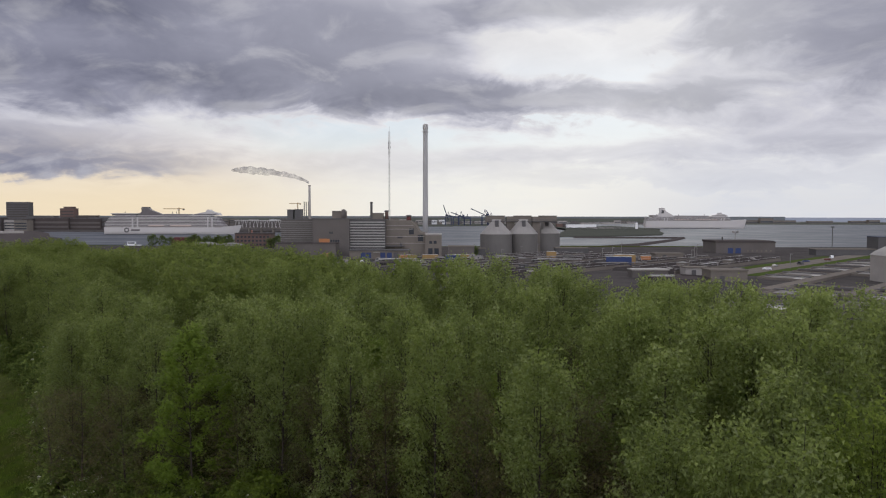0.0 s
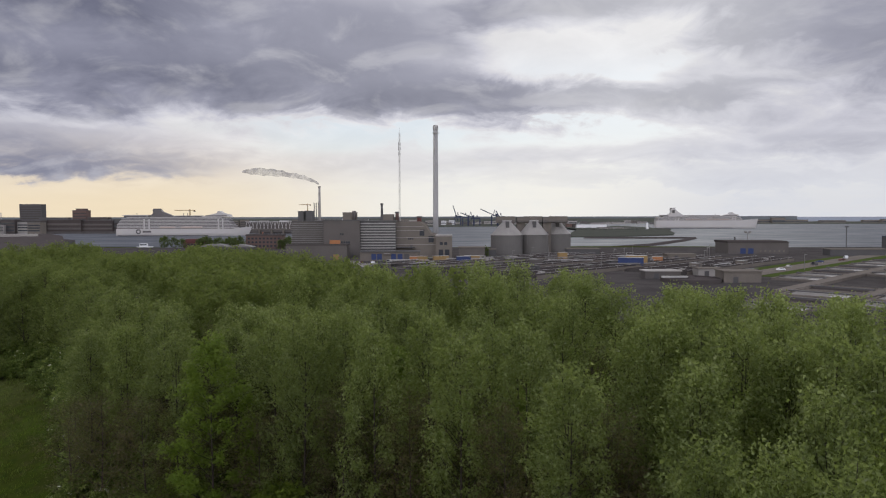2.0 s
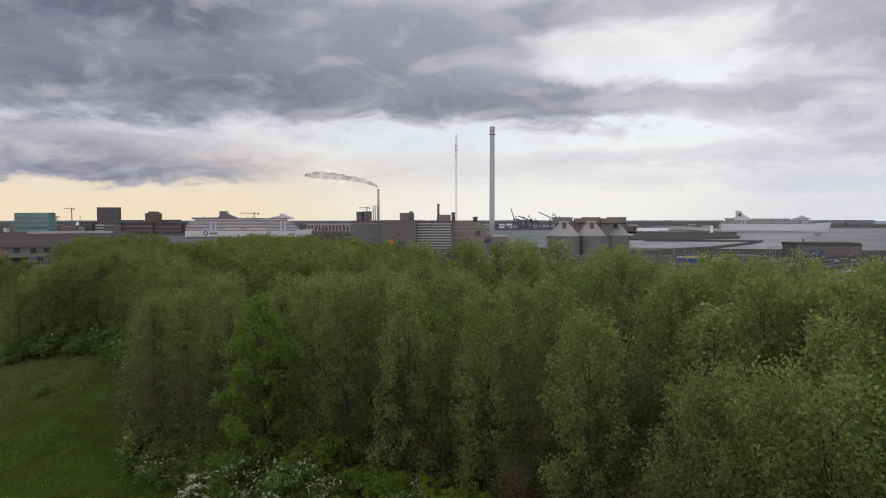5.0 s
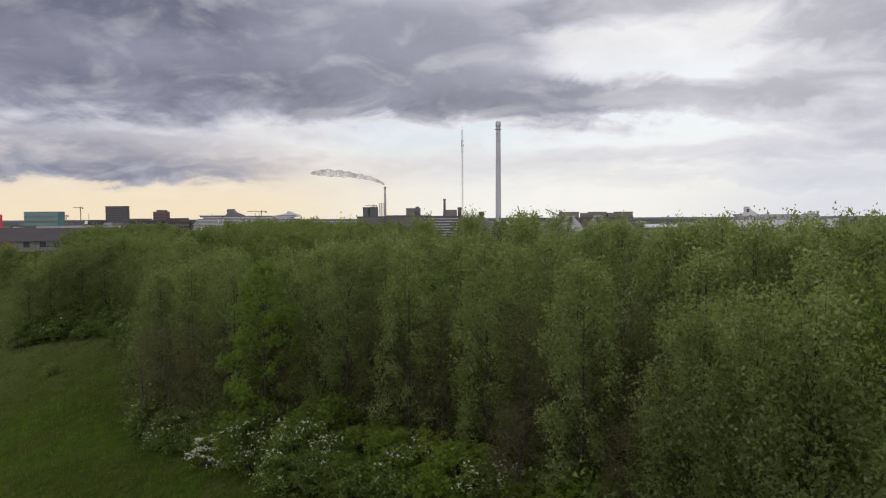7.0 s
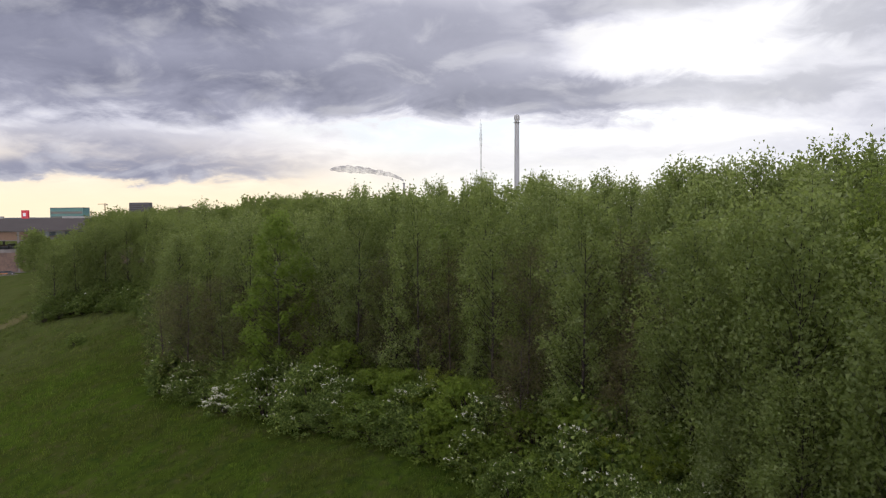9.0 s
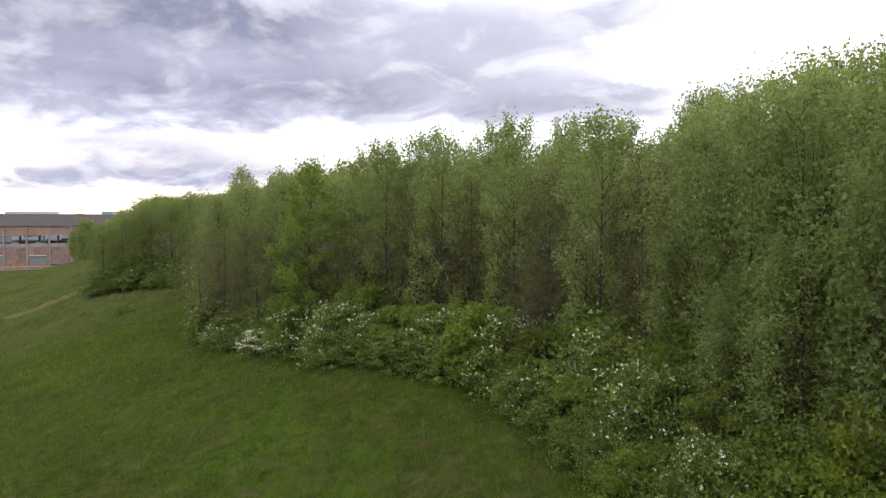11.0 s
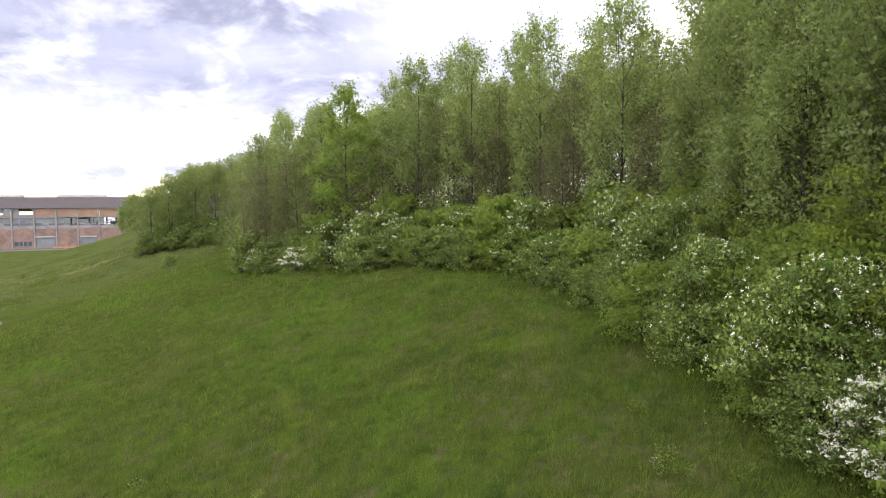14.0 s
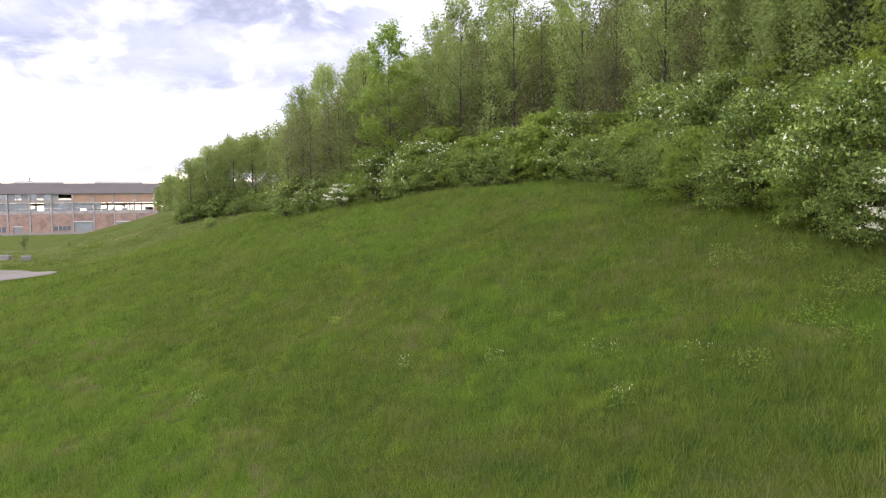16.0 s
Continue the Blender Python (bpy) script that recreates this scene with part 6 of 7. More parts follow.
far_block(30, 1500, 25, 0, 60.2, DARK, "dark slab tower block across the harbour", 10, "tower_block")
far_block(118, 1500, 16, 0, 46.3, OLDRED, "dark stepped apartment block across the harbour", 6, "tower_block")
far_block(119, 1505, 9, 0, 50.1, OLDRED, "dark stepped apartment block across the harbour", 2, "tower_block")
for i, (px, w, top, mat) in enumerate(((20, 42, 389, QUAYBRICK), (85, 40, 388, QUAYBRICK), (140, 42, 389, QUAYBRICK), (176, 24, 387, DARK), (-40, 50, 388, DARK), (70, 30, 384, DARK), (150, 22, 383.5, ROOF))):
    far_block(px, (1340 if top > 385 else 1420) + i * 5, w, 0, round(31.7 - (top - 382.5) / 1184 * 1340, 1), mat, "dark brick quay warehouse across the harbour", 2, "quay_warehouse")
rng = random.Random(21)
for i in range(46):
    px = 395 + i * 8.6
    far_block(px, 2150 + rng.uniform(-60, 250), rng.uniform(8, 17), 0, rng.uniform(9, 24), rng.choice((CONCRETE, PALE, PALE, CONCRETE, CLAD, WHITE)), "far low city block across the harbour", 2)
for i in range(26):
    px = 770 + i * 16 + rng.uniform(-5, 5)
    far_block(px, 2500 + rng.uniform(-100, 300), rng.uniform(10, 30), 0, rng.uniform(6, 15), rng.choice((CONCRETE, PALE, CLAD, PALE)), "far harbour building across the water", 1)
for px, d, w, top, mat in ((1028, 1640, 36, 397, WHITE), (1062, 1560, 30, 402.5, PALE), (1082, 1568, 20, 403.5, PALE), (1010, 1700, 20, 396, ROOF), (1105, 1600, 26, 404, PALE), (1000, 1750, 24, 396, OLDRED)):
    far_block(px, d, w, 0, round(31.7 - (top - 382.5) / 1184 * d, 1), mat, "long pale storage hall on the headland", 0, "storage_hall")
for px, w, top in ((1330, 40, 389.5), (1380, 60, 390), (1355, 26, 386), (1450, 50, 391), (1520, 40, 390.5), (1545, 22, 389)):
    far_block(px, 2650 + w, w, 0, round(31.7 - (top - 382.5) / 1184 * 2650, 1), CONCRETE, "low grey pier building on the far shore", 1, "pier_building")
b = thing("pilot_tower", pose(438.2, 1520, 2.4), "small white light tower on the headland", "tower")
bm = bmesh.new()
lathe(bm, [(3.2, -1), (2.4, 11), (3.2, 11.4), (3.2, 13), (1.2, 14.6)], 16)
part("shaft", bm, WHITE, b)


def harbour_crane(px, d, h, arm, up):
    x = round(0.4 + (px - 784) / 1184 * d, 1)
    c = thing("harbour_crane", pose(x, d, 2.5), "blue gantry crane on the container quay", "crane", "harbour cranes")
    for lx in (-9, 9):
        for ly in (0, 18):
            part("leg", boxes((lx - 1.3, lx + 1.3, ly - 1.3, ly + 1.3, -0.5, h * 0.62)), CRANE, c)
    part("portal", boxes((-10, 10, -1, 1, h * 0.60, h * 0.64), (-10, 10, 17, 19, h * 0.60, h * 0.64), (-10, -8.5, 1, 17, h * 0.60, h * 0.64), (8.5, 10, 1, 17, h * 0.60, h * 0.64)), CRANE, c)
    bm = bmesh.new()
    extrude_xz(bm, [(-9.4, h * 0.2), (-8.6, h * 0.2), (9.4, h * 0.58), (8.6, h * 0.58)], 0.2, 0.8)
    part("brace", bm, CRANE, c)
    bm = bmesh.new()
    extrude_xz(bm, [(-4.5, h * 0.64), (-3.3, h * 0.64), (0.2, h * 0.94), (3.3, h * 0.64), (4.5, h * 0.64), (0.9, h), (-0.5, h)], 7, 9)
    part("apex_frame", bm, CRANE, c)
    o = part("boom", boxes((-arm, 14, -1.4, 1.4, -1.3, 1.3)), CRANE, c)
    o.matrix_basis = pose(-4, 8, h * 0.68, 0, up, 0)
    part("cabin", boxes((4.6, 10, 5, 12, h * 0.64, h * 0.74)), CRANE, c)


for px, h, arm, up in ((792, 42, 36, 72), (815, 44, 30, 20), (826, 34, 16, 0), (857, 50, 44, 24), (868, 40, 22, 60), (806, 40, 30, 8)):
    harbour_crane(px, 2080, h, arm, up)


def tower_crane(px, d, h, jib, label):
    x = round(0.4 + (px - 784) / 1184 * d, 1)
    c = thing("tower_crane", pose(x, d, 2.5), label, "crane", "building cranes")
    part("mast", boxes((-0.9, 0.9, -0.9, 0.9, -0.5, h)), YELLOW, c)
    part("jib", boxes((-jib, jib * 0.35, -0.7, 0.7, h - 3, h - 1.6)), YELLOW, c)
    part("counterweight", boxes((jib * 0.25, jib * 0.35, -1.5, 1.5, h - 5.5, h - 3)), CONCRETE, c)
    part("cab", boxes((-2.4, -0.9, -1.2, 1.2, h - 6, h - 3.2)), WHITE, c)


tower_crane(316, 1480, 46, 34, "thin tower crane behind the moored ship")
tower_crane(526, 1700, 62, 22, "thin tower crane far behind the works")
tower_crane(-40, 1600, 60, 20, "thin tower crane over the city quay")
tower_crane(-70, 1650, 40, 20, "thin tower crane over the city quay")

# green office front and red sign by the quay
b = far_block(-122, 1080, 32, 0, 42.2, TEAL, "green glass office block across the harbour", 4, "office_block")
b = thing("red_sign", pose(-757.5, 900, 2.4), "square red sign tower with a white mark", "sign")
part("board", boxes((-5, 5, 0, 4, -1, 34)), RED, b)
part("mark", boxes((-2.2, 2.2, -0.2, 0, 25, 30)), WHITE, b)
rng = random.Random(4)
for i in range(14):
    far_block(-250 + i * 22 + rng.uniform(-6, 6), 1190 + i * 7 % 30, rng.uniform(10, 18), 0, rng.uniform(14, 27), rng.choice((PALE, WHITE, CONCRETE, ROOF)), "pale low quay building across the harbour", 3, "quay_building")


# wooded ridges on the skyline, and the sea's far edge
def skyline(radius, a0, a1, z0, z1, rough, material, label, seed):
    rng = np.random.default_rng(seed)
    n = 400
    ang = np.radians(np.linspace(a0, a1, n))
    prof = np.zeros(n)
    for f in (3, 7, 15, 31, 63, 120):
        prof += np.sin(np.linspace(0, f * 6.28, n) + rng.uniform(0, 6.28)) / f ** 0.6
    prof = z1 + rough * prof
    px, py = radius * np.sin(ang), radius * np.cos(ang)
    v = np.concatenate((np.stack((px, py, np.full(n, z0)), axis=1), np.stack((px * 1.01, py * 1.01, prof), axis=1)))
    i = np.arange(n - 1)
    f = np.stack((i, i + 1, n + i + 1, n + i), axis=1)
    tagged(link_mesh("backdrop", v, f, material), label, "backdrop", kind="structure")


skyline(4820, -180, 180, -1, 24.5, 0.0, FARSEA, "pale sea meeting the sky", 1)
skyline(4300, -60, 27, -1, 29.0, 1.3, HAZY_RIDGE, "low wooded ridge on the skyline, haze in its colour", 2)
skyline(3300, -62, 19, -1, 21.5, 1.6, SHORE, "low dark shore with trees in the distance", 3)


# ---- the old shipyard hall on the plain ----
HALLFRAME = surface("weathered_frame_concrete", (0.215, 0.195, 0.178), (0.12, 0.104, 0.094), 0.9, patch=0.4, grain=3, spread=0.5, spec=0.05)


def shipyard_hall():
    """Local x runs along the front away from its right end, y points to the meadow, z up from the ground."""
    bay, count, deep = 7.9, 32, 60.0
    L = bay * count
    h = thing("shipyard_hall", pose(-157.9, 269.1, PLAIN, 0, 0, 217.4), "long derelict brick shipyard hall with concrete frame and broken windows", "building")
    part("core", boxes((0.5, L, -deep, -0.9, -1, 8.6)), DARK, h, "dark ground storey of the hall")
    # the upper storey is hollow: daylight comes through from the windows at the back
    part("back_wall", boxes((0.5, L, -deep, -deep + 0.5, 8.6, 9.4), (0.5, L, -deep, -deep + 0.5, 12.6, 13.6), (0.5, L, -deep, -deep + 0.5, 16.0, 16.64)), HALLBRICK, h)
    part("end_wall", boxes((L - 0.5, L, -deep + 0.5, -0.9, 8.6, 16.64)), HALLBRICK, h)
    for i in range(count):
        part("back_pillar", boxes((i * bay + 0.6, i * bay + 1.3, -deep + 0.02, -deep + 0.48, 9.4, 12.6), (i * bay + 0.6, i * bay + 1.3, -deep + 0.02, -deep + 0.48, 13.6, 16.0)), HALLFRAME, h)
        if i % 3 == 0:
            part("crane_beam", boxes((i * bay + 0.6, i * bay + 0.9, -deep + 0.6, -1.0, 12.0, 12.7)), DARK, h)
        part("machine", boxes((i * bay + 1.5, i * bay + 3.0 + 1.6 * (i % 3), -22, -16, 8.6, 9.7 + 0.45 * (i * 5 % 4)), (i * bay + 2.0, i * bay + 2.5, -21, -20, 8.6, 10.9 + 0.6 * (i * 3 % 3))), DARK, h)
    part("plinth", boxes((0, L, -0.9, 0.05, -1, 0.5)), CONCRETE, h)
    for z, t in ((8.1, 0.55), (12.75, 0.35), (16.25, 0.4)):
        part("beam", boxes((0, L, -0.9, 0.12, z, z + t)), HALLFRAME, h)
    first = None
    for i in range(count + 1):
        m = Matrix.Translation((i * bay, 0, 0))
        if first is None:
            first = part("pillar", boxes((-0.30, 0.30, -0.9, 0.22, -0.5, 16.6)), HALLFRAME, h)
            first.matrix_basis = m
        else:
            share(first, m, h)
    low = up = None
    for n in range(count):
        x0, x1 = n * bay + 0.4, (n + 1) * bay - 0.4
        i = n - 7          # bays counted from the one that first shows beside the wood
        # ground storey: brick with gates and low windows
        opening = {1: ("shutter", 0.9, 0.8, 4.4), 3: ("shutter", 0.2, 0.6, 4.6), 4: ("low_window", 0.6, 1.2, 3.0), 6: ("shutter", 2.6, 0.6, 2.9), 7: ("low_window", 0.4, 0.9, 3.0), 10: ("shutter", 0.5, 0.6, 4.6), 13: ("low_window", 0.6, 1.2, 3.0), 16: ("shutter", 0.5, 0.6, 4.6)}.get(i)
        if opening:
            kind, inset, z0, z1 = opening
            a, b = x0 + inset, x1 - inset * 0.6
            part("brick_panel", boxes((x0, a, -0.7, 0, 0.5, 8.1), (b, x1, -0.7, 0, 0.5, 8.1), (a, b, -0.7, 0, z1, 8.1), (a, b, -0.7, 0, 0.5, z0)), HALLLOW, h)
            if kind == "shutter":
                part("shutter", boxes((a, b, -0.5, -0.3, z0, z1)), PANE, h, "pale grey roller shutter")
                part("lintel", boxes((a - 0.3, b + 0.3, -0.3, 0.25, z1, z1 + 0.45)), PALE, h)
            else:
                part("low_window", boxes((a, b, -0.5, -0.3, z0, z1)), GLASS, h)
                for k in range(1, 4):
                    part("mullion", boxes((a + (b - a) * k / 4 - 0.06, a + (b - a) * k / 4 + 0.06, -0.3, -0.18, z0, z1)), PALE, h)
        else:
            part("brick_panel", boxes((x0, x1, -0.7, 0, 0.5, 8.1)), HALLLOW, h)
        # window band: some bays have lost their glass, others keep dusty panes over dark ones
        gone = i in (-2, -1, 0, 1, 2, 5, 9, 14, 19)
        for k in range(3):
            a, b = x0 + (x1 - x0) * k / 3, x0 + (x1 - x0) * (k + 1) / 3
            blank = (i * 3 + k * 5) % 7
            if gone and not (i == 2 and k == 2) and not (i == 5 and k == 0):
                if blank in (1, 4):
                    part("window_pane", boxes((a + 0.08, b - 0.08, -0.58, -0.50, 9.5, 10.1 + 0.2 * k)), PANE, h)
                part("glazing_bar", boxes((a + 0.04, b - 0.04, -0.58, -0.46, 10.5 + 0.3 * (blank % 3), 10.6 + 0.3 * (blank % 3))), HALLFRAME, h)
                if blank in (0, 5):
                    part("mullion", boxes((b - 0.06, b + 0.06, -0.6, -0.4, 9.5, 12.75)), HALLFRAME, h)
                continue
            cut = 10.35 + 0.25 * (blank % 2)
            part("window_pane", boxes((a + 0.04, b - 0.04, -0.55, -0.45, cut, 12.7)), PANE if blank != 3 else GLASS, h)
            if not (i == 3 and k == 1):
                part("window_pane", boxes((a + 0.08, b - 0.08, -0.60, -0.50, 9.5, cut - 0.1)), GLASS, h)
            part("glazing_bar", boxes((a + 0.04, b - 0.04, -0.58, -0.40, cut - 0.08, cut)), HALLFRAME, h)
            part("mullion", boxes((b - 0.05, b + 0.05, -0.6, -0.40, 9.5, 12.75)), HALLFRAME, h)
        if i == 1:
            part("post", boxes((x0 + 1.2, x0 + 1.7, -0.6, -0.1, 9.5, 12.75), (x0 + 2.3, x0 + 2.7, -0.6, -0.1, 9.5, 12.75)), DARK, h)
        part("sill_panel", boxes((x0, x1, -0.6, -0.2, 8.65, 9.5)), HALLFRAME, h)
        # upper panel: orange brick towards this end, glazed further along
        if -2 < i < 4 or i in (11, 12, 18):
            part("brick_panel", boxes((x0, x1, -0.7, -0.05, 13.1, 16.25)), HALLBRICK, h, "orange brick infill panel")
        else:
            part("sill_panel", boxes((x0, x1, -0.6, -0.2, 13.1, 14.1)), CONCRETE, h)
            for k in range(3):
                a, b = x0 + (x1 - x0) * k / 3, x0 + (x1 - x0) * (k + 1) / 3
                if not (i == 4 and k < 2):
                    part("window_pane", boxes((a + 0.08, b - 0.08, -0.55, -0.45, 14.1 + 0.5 * (k == 1), 16.25)), GLASS if (i + k) % 2 else PANE, h)
                part("mullion", boxes((b - 0.06, b + 0.06, -0.6, -0.35, 14.1, 16.25)), HALLFRAME, h)
    part("end_wall", boxes((-0.3, 0.5, -deep, -0.9, -1, 16.6)), HALLBRICK, h)
    bm = bmesh.new()
    v = [bm.verts.new(p) for p in ((-0.8, 0.8, 16.65), (L, 0.8, 16.65), (L, -14, 21.6), (-0.8, -14, 21.6), (-0.8, -deep, 21.6), (L, -deep, 21.6), (-0.8, -deep, 16.65), (L, -deep, 16.65))]
    for f in ((0, 1, 2, 3), (3, 2, 5, 4), (4, 5, 7, 6), (0, 3, 4, 6), (1, 7, 5, 2), (0, 6, 7, 1)):
        bm.faces.new([v[k] for k in f])
    part("roof", bm, ROOF, h, "dark grey pitched roof")
    for a, b in ((8, 40), (61, 80), (93, 111), (125, 155), (170, 205)):
        part("roof_light", boxes((a, b, -20, -14, 21.6, 22.5)), PALE, h, "low glazed ridge vent")
    for a in (105, 116, 118, 124, 143, 175):
        part("vent_pipe", boxes((a, a + 0.4, -16, -15.6, 21.4, 24.2)), DARK, h)
    return h


shipyard_hall()
# second hall roof behind, and things along the foot of the front
DX, DY = -0.794, -0.607       # along the front


def by_hall(a, out):
    return -199.5 + DX * a + 0.607 * out, 237.2 + DY * a - 0.794 * out


x, y = by_hall(40, 14)
o = part("hall_road", boxes((-70, 70, -5, 5, -0.4, 0.06)), GRAVEL)
o.matrix_basis = pose(x, y, PLAIN + 0.1, 0, 0, 37.4)
tagged(o, "pale worn road along the old hall", "road", kind="structure")
for a, ln in ((13, 7.0), (22, 4.5)):
    x, y = by_hall(a, 12)
    t = thing("crash_barrier", pose(x, y, PLAIN + 0.1, 0, 0, 37.4), "orange plastic barrier along the old hall", "barrier", "orange barriers")
    part("rail", boxes((-ln, ln, -0.25, 0.25, 0.5, 0.85)), ORANGE, t)
    for k in (-0.8, 0, 0.8):
        part("foot", boxes((k * ln - 0.4, k * ln + 0.4, -0.5, 0.5, 0, 0.5)), CONCRETE, t)
for i, a in enumerate((6, 8.5, 66, 74)):
    x, y = by_hall(a, 9)
    v = thing("car", pose(x, y, PLAIN + 0.1, 0, 0, 37 + i * 9), "dark car parked against the old hall", "vehicle", "cars by the hall")
    bm = bmesh.new()
    extrude_xz(bm, [(-2.2, 0.35), (2.2, 0.35), (2.2, 0.9), (1.5, 1.0), (0.9, 1.45), (-1.4, 1.45), (-2.2, 0.95)], -0.85, 0.85)
    part("body", bm, DARK, v)
    part("side_window", boxes((-1.3, 0.8, -0.87, -0.84, 0.98, 1.35)), GLASS, v)
    for wx in (-1.4, 1.4):
        for wy in (-0.82, 0.82):
            bm = bmesh.new()
            lathe(bm, [(0.33, -0.1), (0.33, 0.1)], 12)
            o = part("wheel", bm, DARK, v)
            o.matrix_basis = pose(wx, wy, 0.33, 90, 0, 0)
            bm = bmesh.new()
            lathe(bm, [(0.2, -0.115), (0.2, 0.115)], 10)
            part("rim", bm, STEEL, o)


# ---- paving, track and small things on the meadow ----
def lay(name, outline, lift, material, label, category):
    """A sheet that follows the ground inside a rounded outline."""
    pts = []
    k = len(outline)
    for i in range(k):
        for j in range(6):
            u = j / 6
            p0, p1, p2, p3 = (np.array(outline[(i + q) % k], float) for q in (-1, 0, 1, 2))
            pts.append(0.5 * (2 * p1 + (p2 - p0) * u + (2 * p0 - 5 * p1 + 4 * p2 - p3) * u * u + (3 * p1 - p0 - 3 * p2 + p3) * u ** 3))
    pts = np.array(pts)
    c = pts.mean(axis=0)
    rings = [c + (pts - c) * s for s in (1.0, 0.85, 0.65, 0.4, 0.15)]
    v = np.concatenate(rings)
    v = np.column_stack((v, height(v[:, 0], v[:, 1]) + lift))
    n = len(pts)
    f = [(r * n + i, r * n + (i + 1) % n, (r + 1) * n + (i + 1) % n, (r + 1) * n + i) for r in range(4) for i in range(n)]
    f.append(tuple(range(4 * n, 5 * n)))
    return tagged(link_mesh(name, v, f, material), label, category, kind="structure")


lay("pavement", [(-58.6, 49.0), (-62.4, 52.4), (-66.6, 53.6), (-71.2, 56.0), (-80, 57), (-104, 54), (-112, 46), (-96, 36), (-72, 35), (-62.4, 41.0), (-60.4, 45.0)], 0.03, GRAVEL, "pale worn paving at the foot of the meadow", "pavement")


def track(points, width, material, label):
    pts = np.array(points, float)
    fine = []
    for u in np.linspace(0, len(pts) - 1.001, 60):
        k = int(u)
        f = u - k
        p0, p1, p2, p3 = (pts[min(max(k + q, 0), len(pts) - 1)] for q in (-1, 0, 1, 2))
        fine.append(0.5 * (2 * p1 + (p2 - p0) * f + (2 * p0 - 5 * p1 + 4 * p2 - p3) * f * f + (3 * p1 - p0 - 3 * p2 + p3) * f ** 3))
    fine = np.array(fine)
    d = np.gradient(fine, axis=0)
    d /= np.linalg.norm(d, axis=1)[:, None]
    nrm = np.stack((-d[:, 1], d[:, 0]), axis=1)
    w = width * (1 + 0.2 * np.sin(np.arange(60) * 0.5) + 0.08 * np.sin(np.arange(60) * 1.3))
    a, c, b = fine + nrm * w[:, None], fine, fine - nrm * w[:, None]
    v = np.concatenate((a, c, b))
    v = np.column_stack((v, height(v[:, 0], v[:, 1]) + 0.03))
    i = np.arange(59)
    f = np.concatenate((np.stack((i, i + 1, i + 61, i + 60), axis=1), np.stack((i + 60, i + 61, i + 121, i + 120), axis=1)))
    tagged(link_mesh("track", v, f, material), label, "track", kind="structure")


track([(-132, 90), (-118, 92), (-106, 92), (-97, 89), (-89, 86), (-83.5, 87.5), (-82.5, 92), (-86, 99)], 1.9, STRAW, "dry trodden track over the meadow")

for i, (x, y, s) in enumerate(((-92.4, 71.6, 0.72), (-86.8, 70.4, 0.68))):
    z = ground_at(x, y)
    t = thing("concrete_block", pose(x, y, z - 0.1, 0, 0, 20 + i * 25), "grey cast concrete block lying in the grass", "concrete block", "concrete blocks")
    bm = boxes((-1.1 * s, 1.1 * s, -0.7 * s, 0.7 * s, 0, 1.25 * s))
    bmesh.ops.bevel(bm, geom=bm.edges[:], offset=0.08, segments=1, affect="EDGES")
    part("block", bm, CLAD, t)
    part("lifting_eye", boxes((-0.2, 0.2, -0.04, 0.04, 1.25 * s, 1.25 * s + 0.22)), DARK, t)

SAPLING = build_tree("sapling", 201, 4.2, 0.9, "round", DARKLEAF, 14, 5, 700, 0.2, 1.0, "small young tree standing alone on the meadow")
for x, y, s in ((-112, 92, 0.8), (-100.5, 91.6, 0.32)):
    stand(SAPLING, x, y, s, x * 3)
for o in (*SAPLING.children_recursive, SAPLING):
    bpy.data.objects.remove(o)

# trees between the works and the water
CLUMP = [build_tree("harbour_tree", 211 + i, 10.0, 3.6, "round", DARKLEAF, 20, 5, 1000, 0.75, 0.6, "dark rounded tree near the harbour works", 0.7, 0.6) for i in range(2)]
for i, (px, d) in enumerate(((372, 600), (380, 612), (392, 606), (402, 620), (408, 600), (420, 640), (486, 604), (492, 612), (350, 640), (300, 628), (285, 634), (268, 628), (840, 480), (330, 622), (337, 628), (344, 624), (352, 630), (360, 622), (366, 628), (384, 600), (396, 598), (476, 600))):
    stand(CLUMP[i % 2], round(0.4 + (px - 784) / 1184 * d, 1), d, 0.75 + 0.12 * (i % 4), i * 47)
for master in CLUMP:
    for o in (*master.children_recursive, master):
        bpy.data.objects.remove(o)


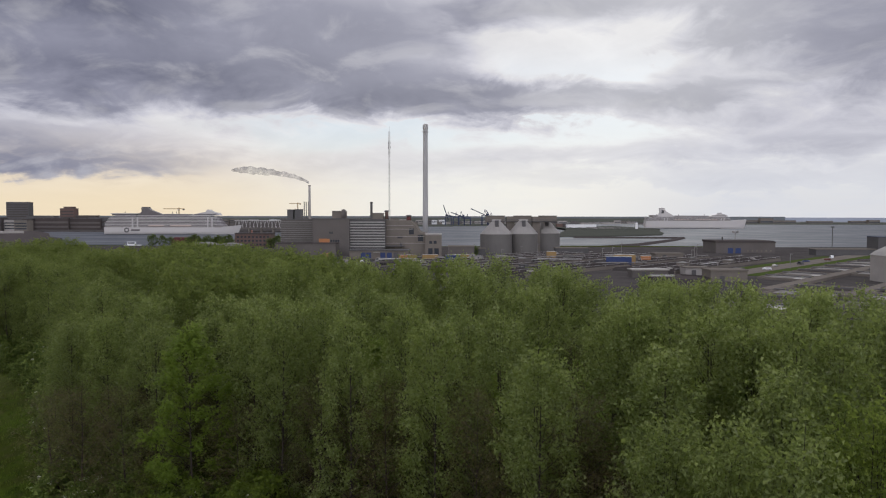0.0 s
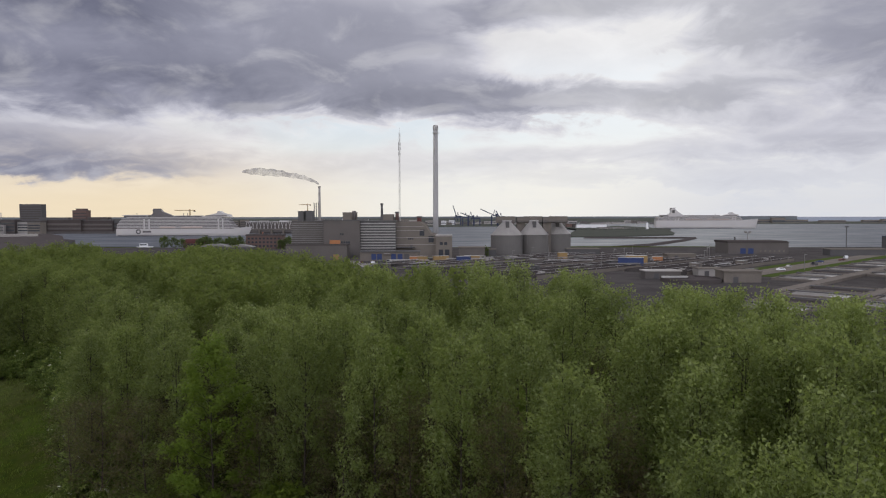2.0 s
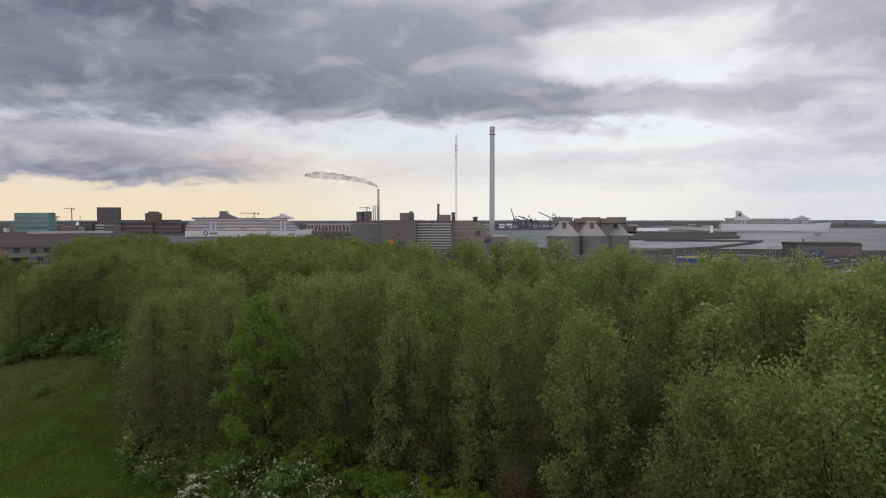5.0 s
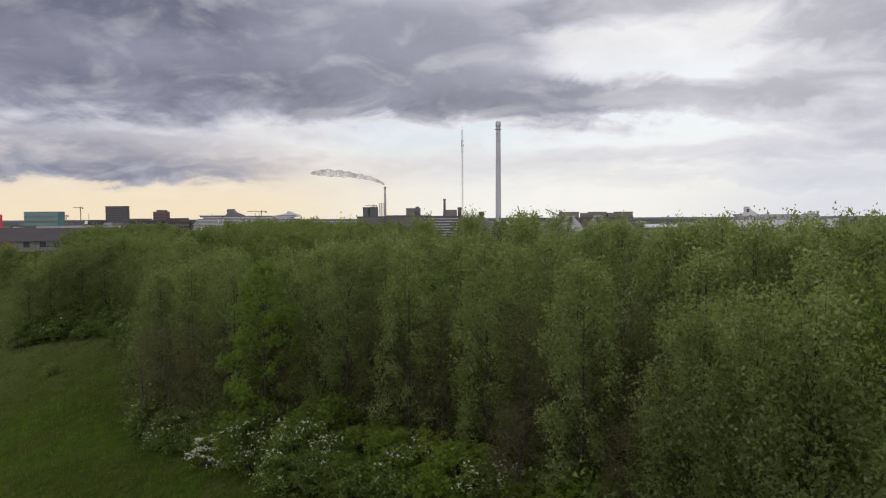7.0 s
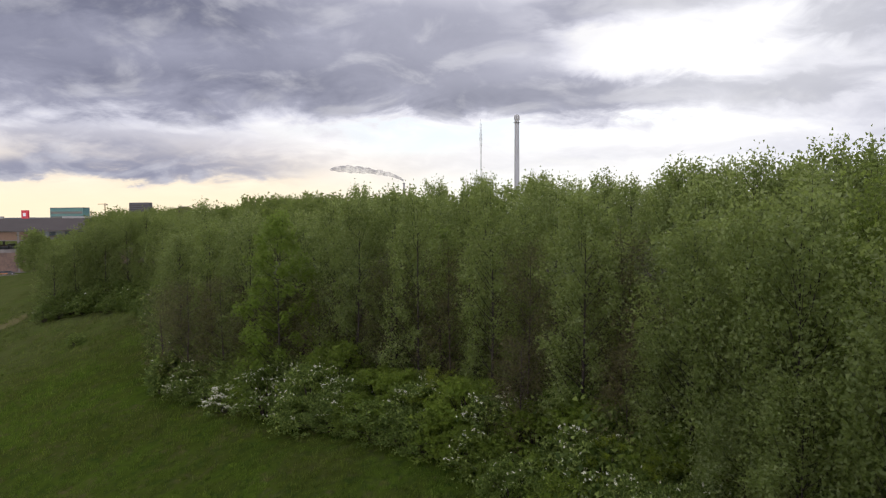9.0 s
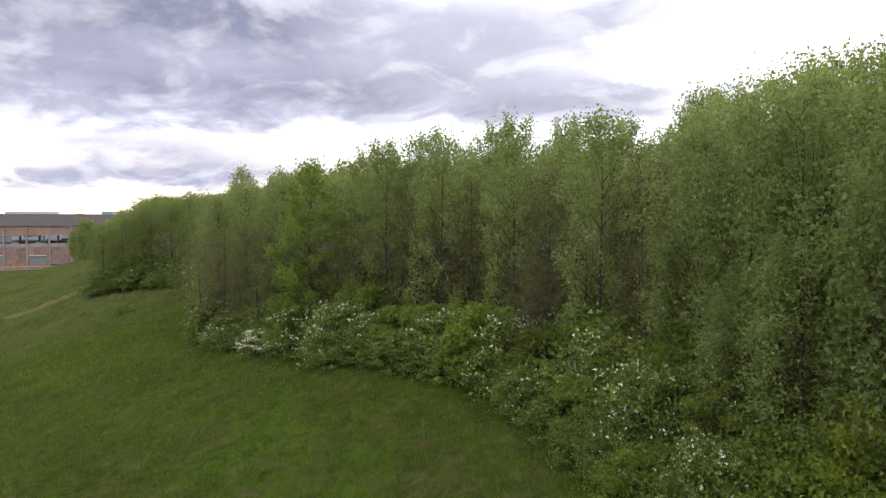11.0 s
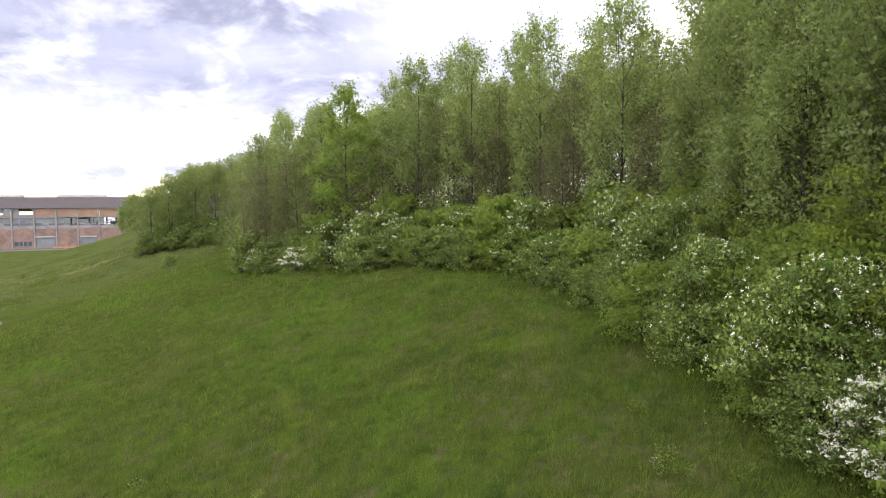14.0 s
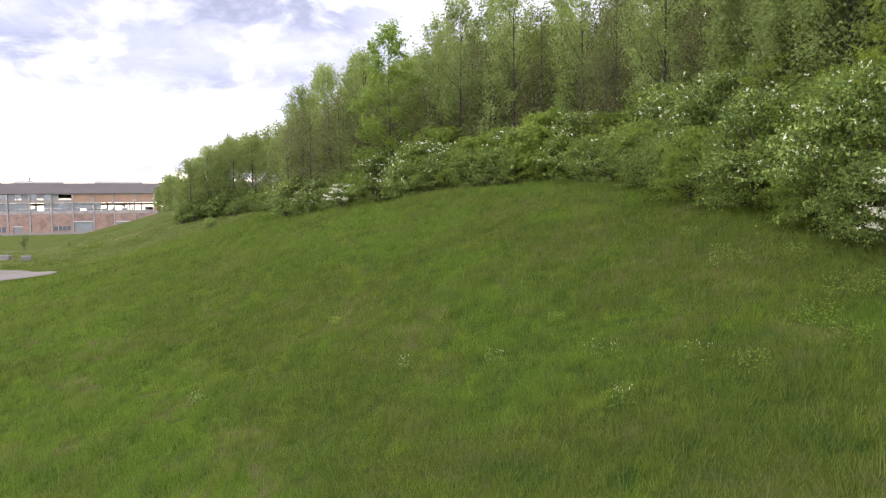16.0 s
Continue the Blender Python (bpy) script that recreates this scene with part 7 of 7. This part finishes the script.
# ---- white umbels and dark weeds in the near grass ----
def meadow_plant(x, y, r, tall, seed, kind):
    """A patch of white flowers (1), a dark dock (0) or a pale leafy weed (2)."""
    rng = np.random.default_rng(seed)
    z = ground_at(x, y)
    name, label, cat = (("dock_plant", "low dark-leaved dock plant in the grass", "plant"), ("meadow_flower", "patch of small white meadow flowers", "flower"), ("leafy_weed", "pale green leafy weed standing in the grass", "plant"))[kind]
    flowers = kind == 1
    t = thing(name, pose(x, y, z), label, cat, "meadow plants")
    r *= 0.75 if kind == 2 else 1.0
    n = 150 if kind == 2 else 90
    a, q = rng.uniform(0, 6.28, n), r * np.sqrt(rng.uniform(0, 1, n))
    c = np.stack((q * np.cos(a), q * np.sin(a), rng.uniform(0.05, tall, n)), axis=1)
    v, f = leaf_arrays(rng, c, 0.060, 0.4, 0.45)
    tagged(link_mesh("leafage", v, f, (DARKLEAF, HAWTHORN, LIME)[kind], t), kind="stuff")
    if flowers:
        n = 22
        a, q = rng.uniform(0, 6.28, n), r * np.sqrt(rng.uniform(0, 1, n))
        c = np.stack((q * np.cos(a), q * np.sin(a), tall + rng.uniform(0.0, 0.15, n)), axis=1)
        v, f = leaf_arrays(rng, c, 0.021, 3.0, 1.0)
        tagged(link_mesh("blossom", v, f, BLOSSOM, t), kind="stuff")


for i, (x, y, r, tl, fl) in enumerate(((3.0, 5.9, 0.50, 0.32, 1), (4.8, 4.9, 0.28, 0.30, 1), (3.4, 3.4, 0.32, 0.32, 1), (-2.1, 7.0, 0.22, 0.25, 1), (0.3, 6.7, 0.28, 0.28, 1), (-7.8, 6.2, 0.25, 0.25, 1),
                                      (-11.3, 12.1, 0.28, 0.30, 1), (5.6, 10.2, 0.25, 0.28, 1), (4.0, 8.0, 0.32, 0.36, 0), (-0.7, 6.3, 0.25, 0.24, 0), (-6.8, 7.6, 0.26, 0.24, 0), (-1.8, 4.5, 0.24, 0.26, 0),
                                      (2.0, 11.9, 0.28, 0.28, 0), (-2.4, 21.6, 0.35, 0.35, 0), (-6.0, 11.0, 0.30, 0.30, 2), (1.6, 8.5, 0.32, 0.34, 2), (6.2, 9.9, 0.40, 0.45, 2), (7.1, 5.8, 0.60, 0.50, 2),
                                      (7.4, 4.8, 0.55, 0.45, 2), (5.7, 4.3, 0.45, 0.40, 2), (5.8, 10.7, 0.40, 0.45, 2), (7.8, 7.0, 0.50, 0.55, 2), (8.4, 6.8, 0.50, 0.55, 2), (7.4, 9.5, 0.45, 0.50, 2), (5.2, 13.2, 0.45, 0.45, 2))):
    meadow_plant(x, y, r, tl, 300 + i, fl)
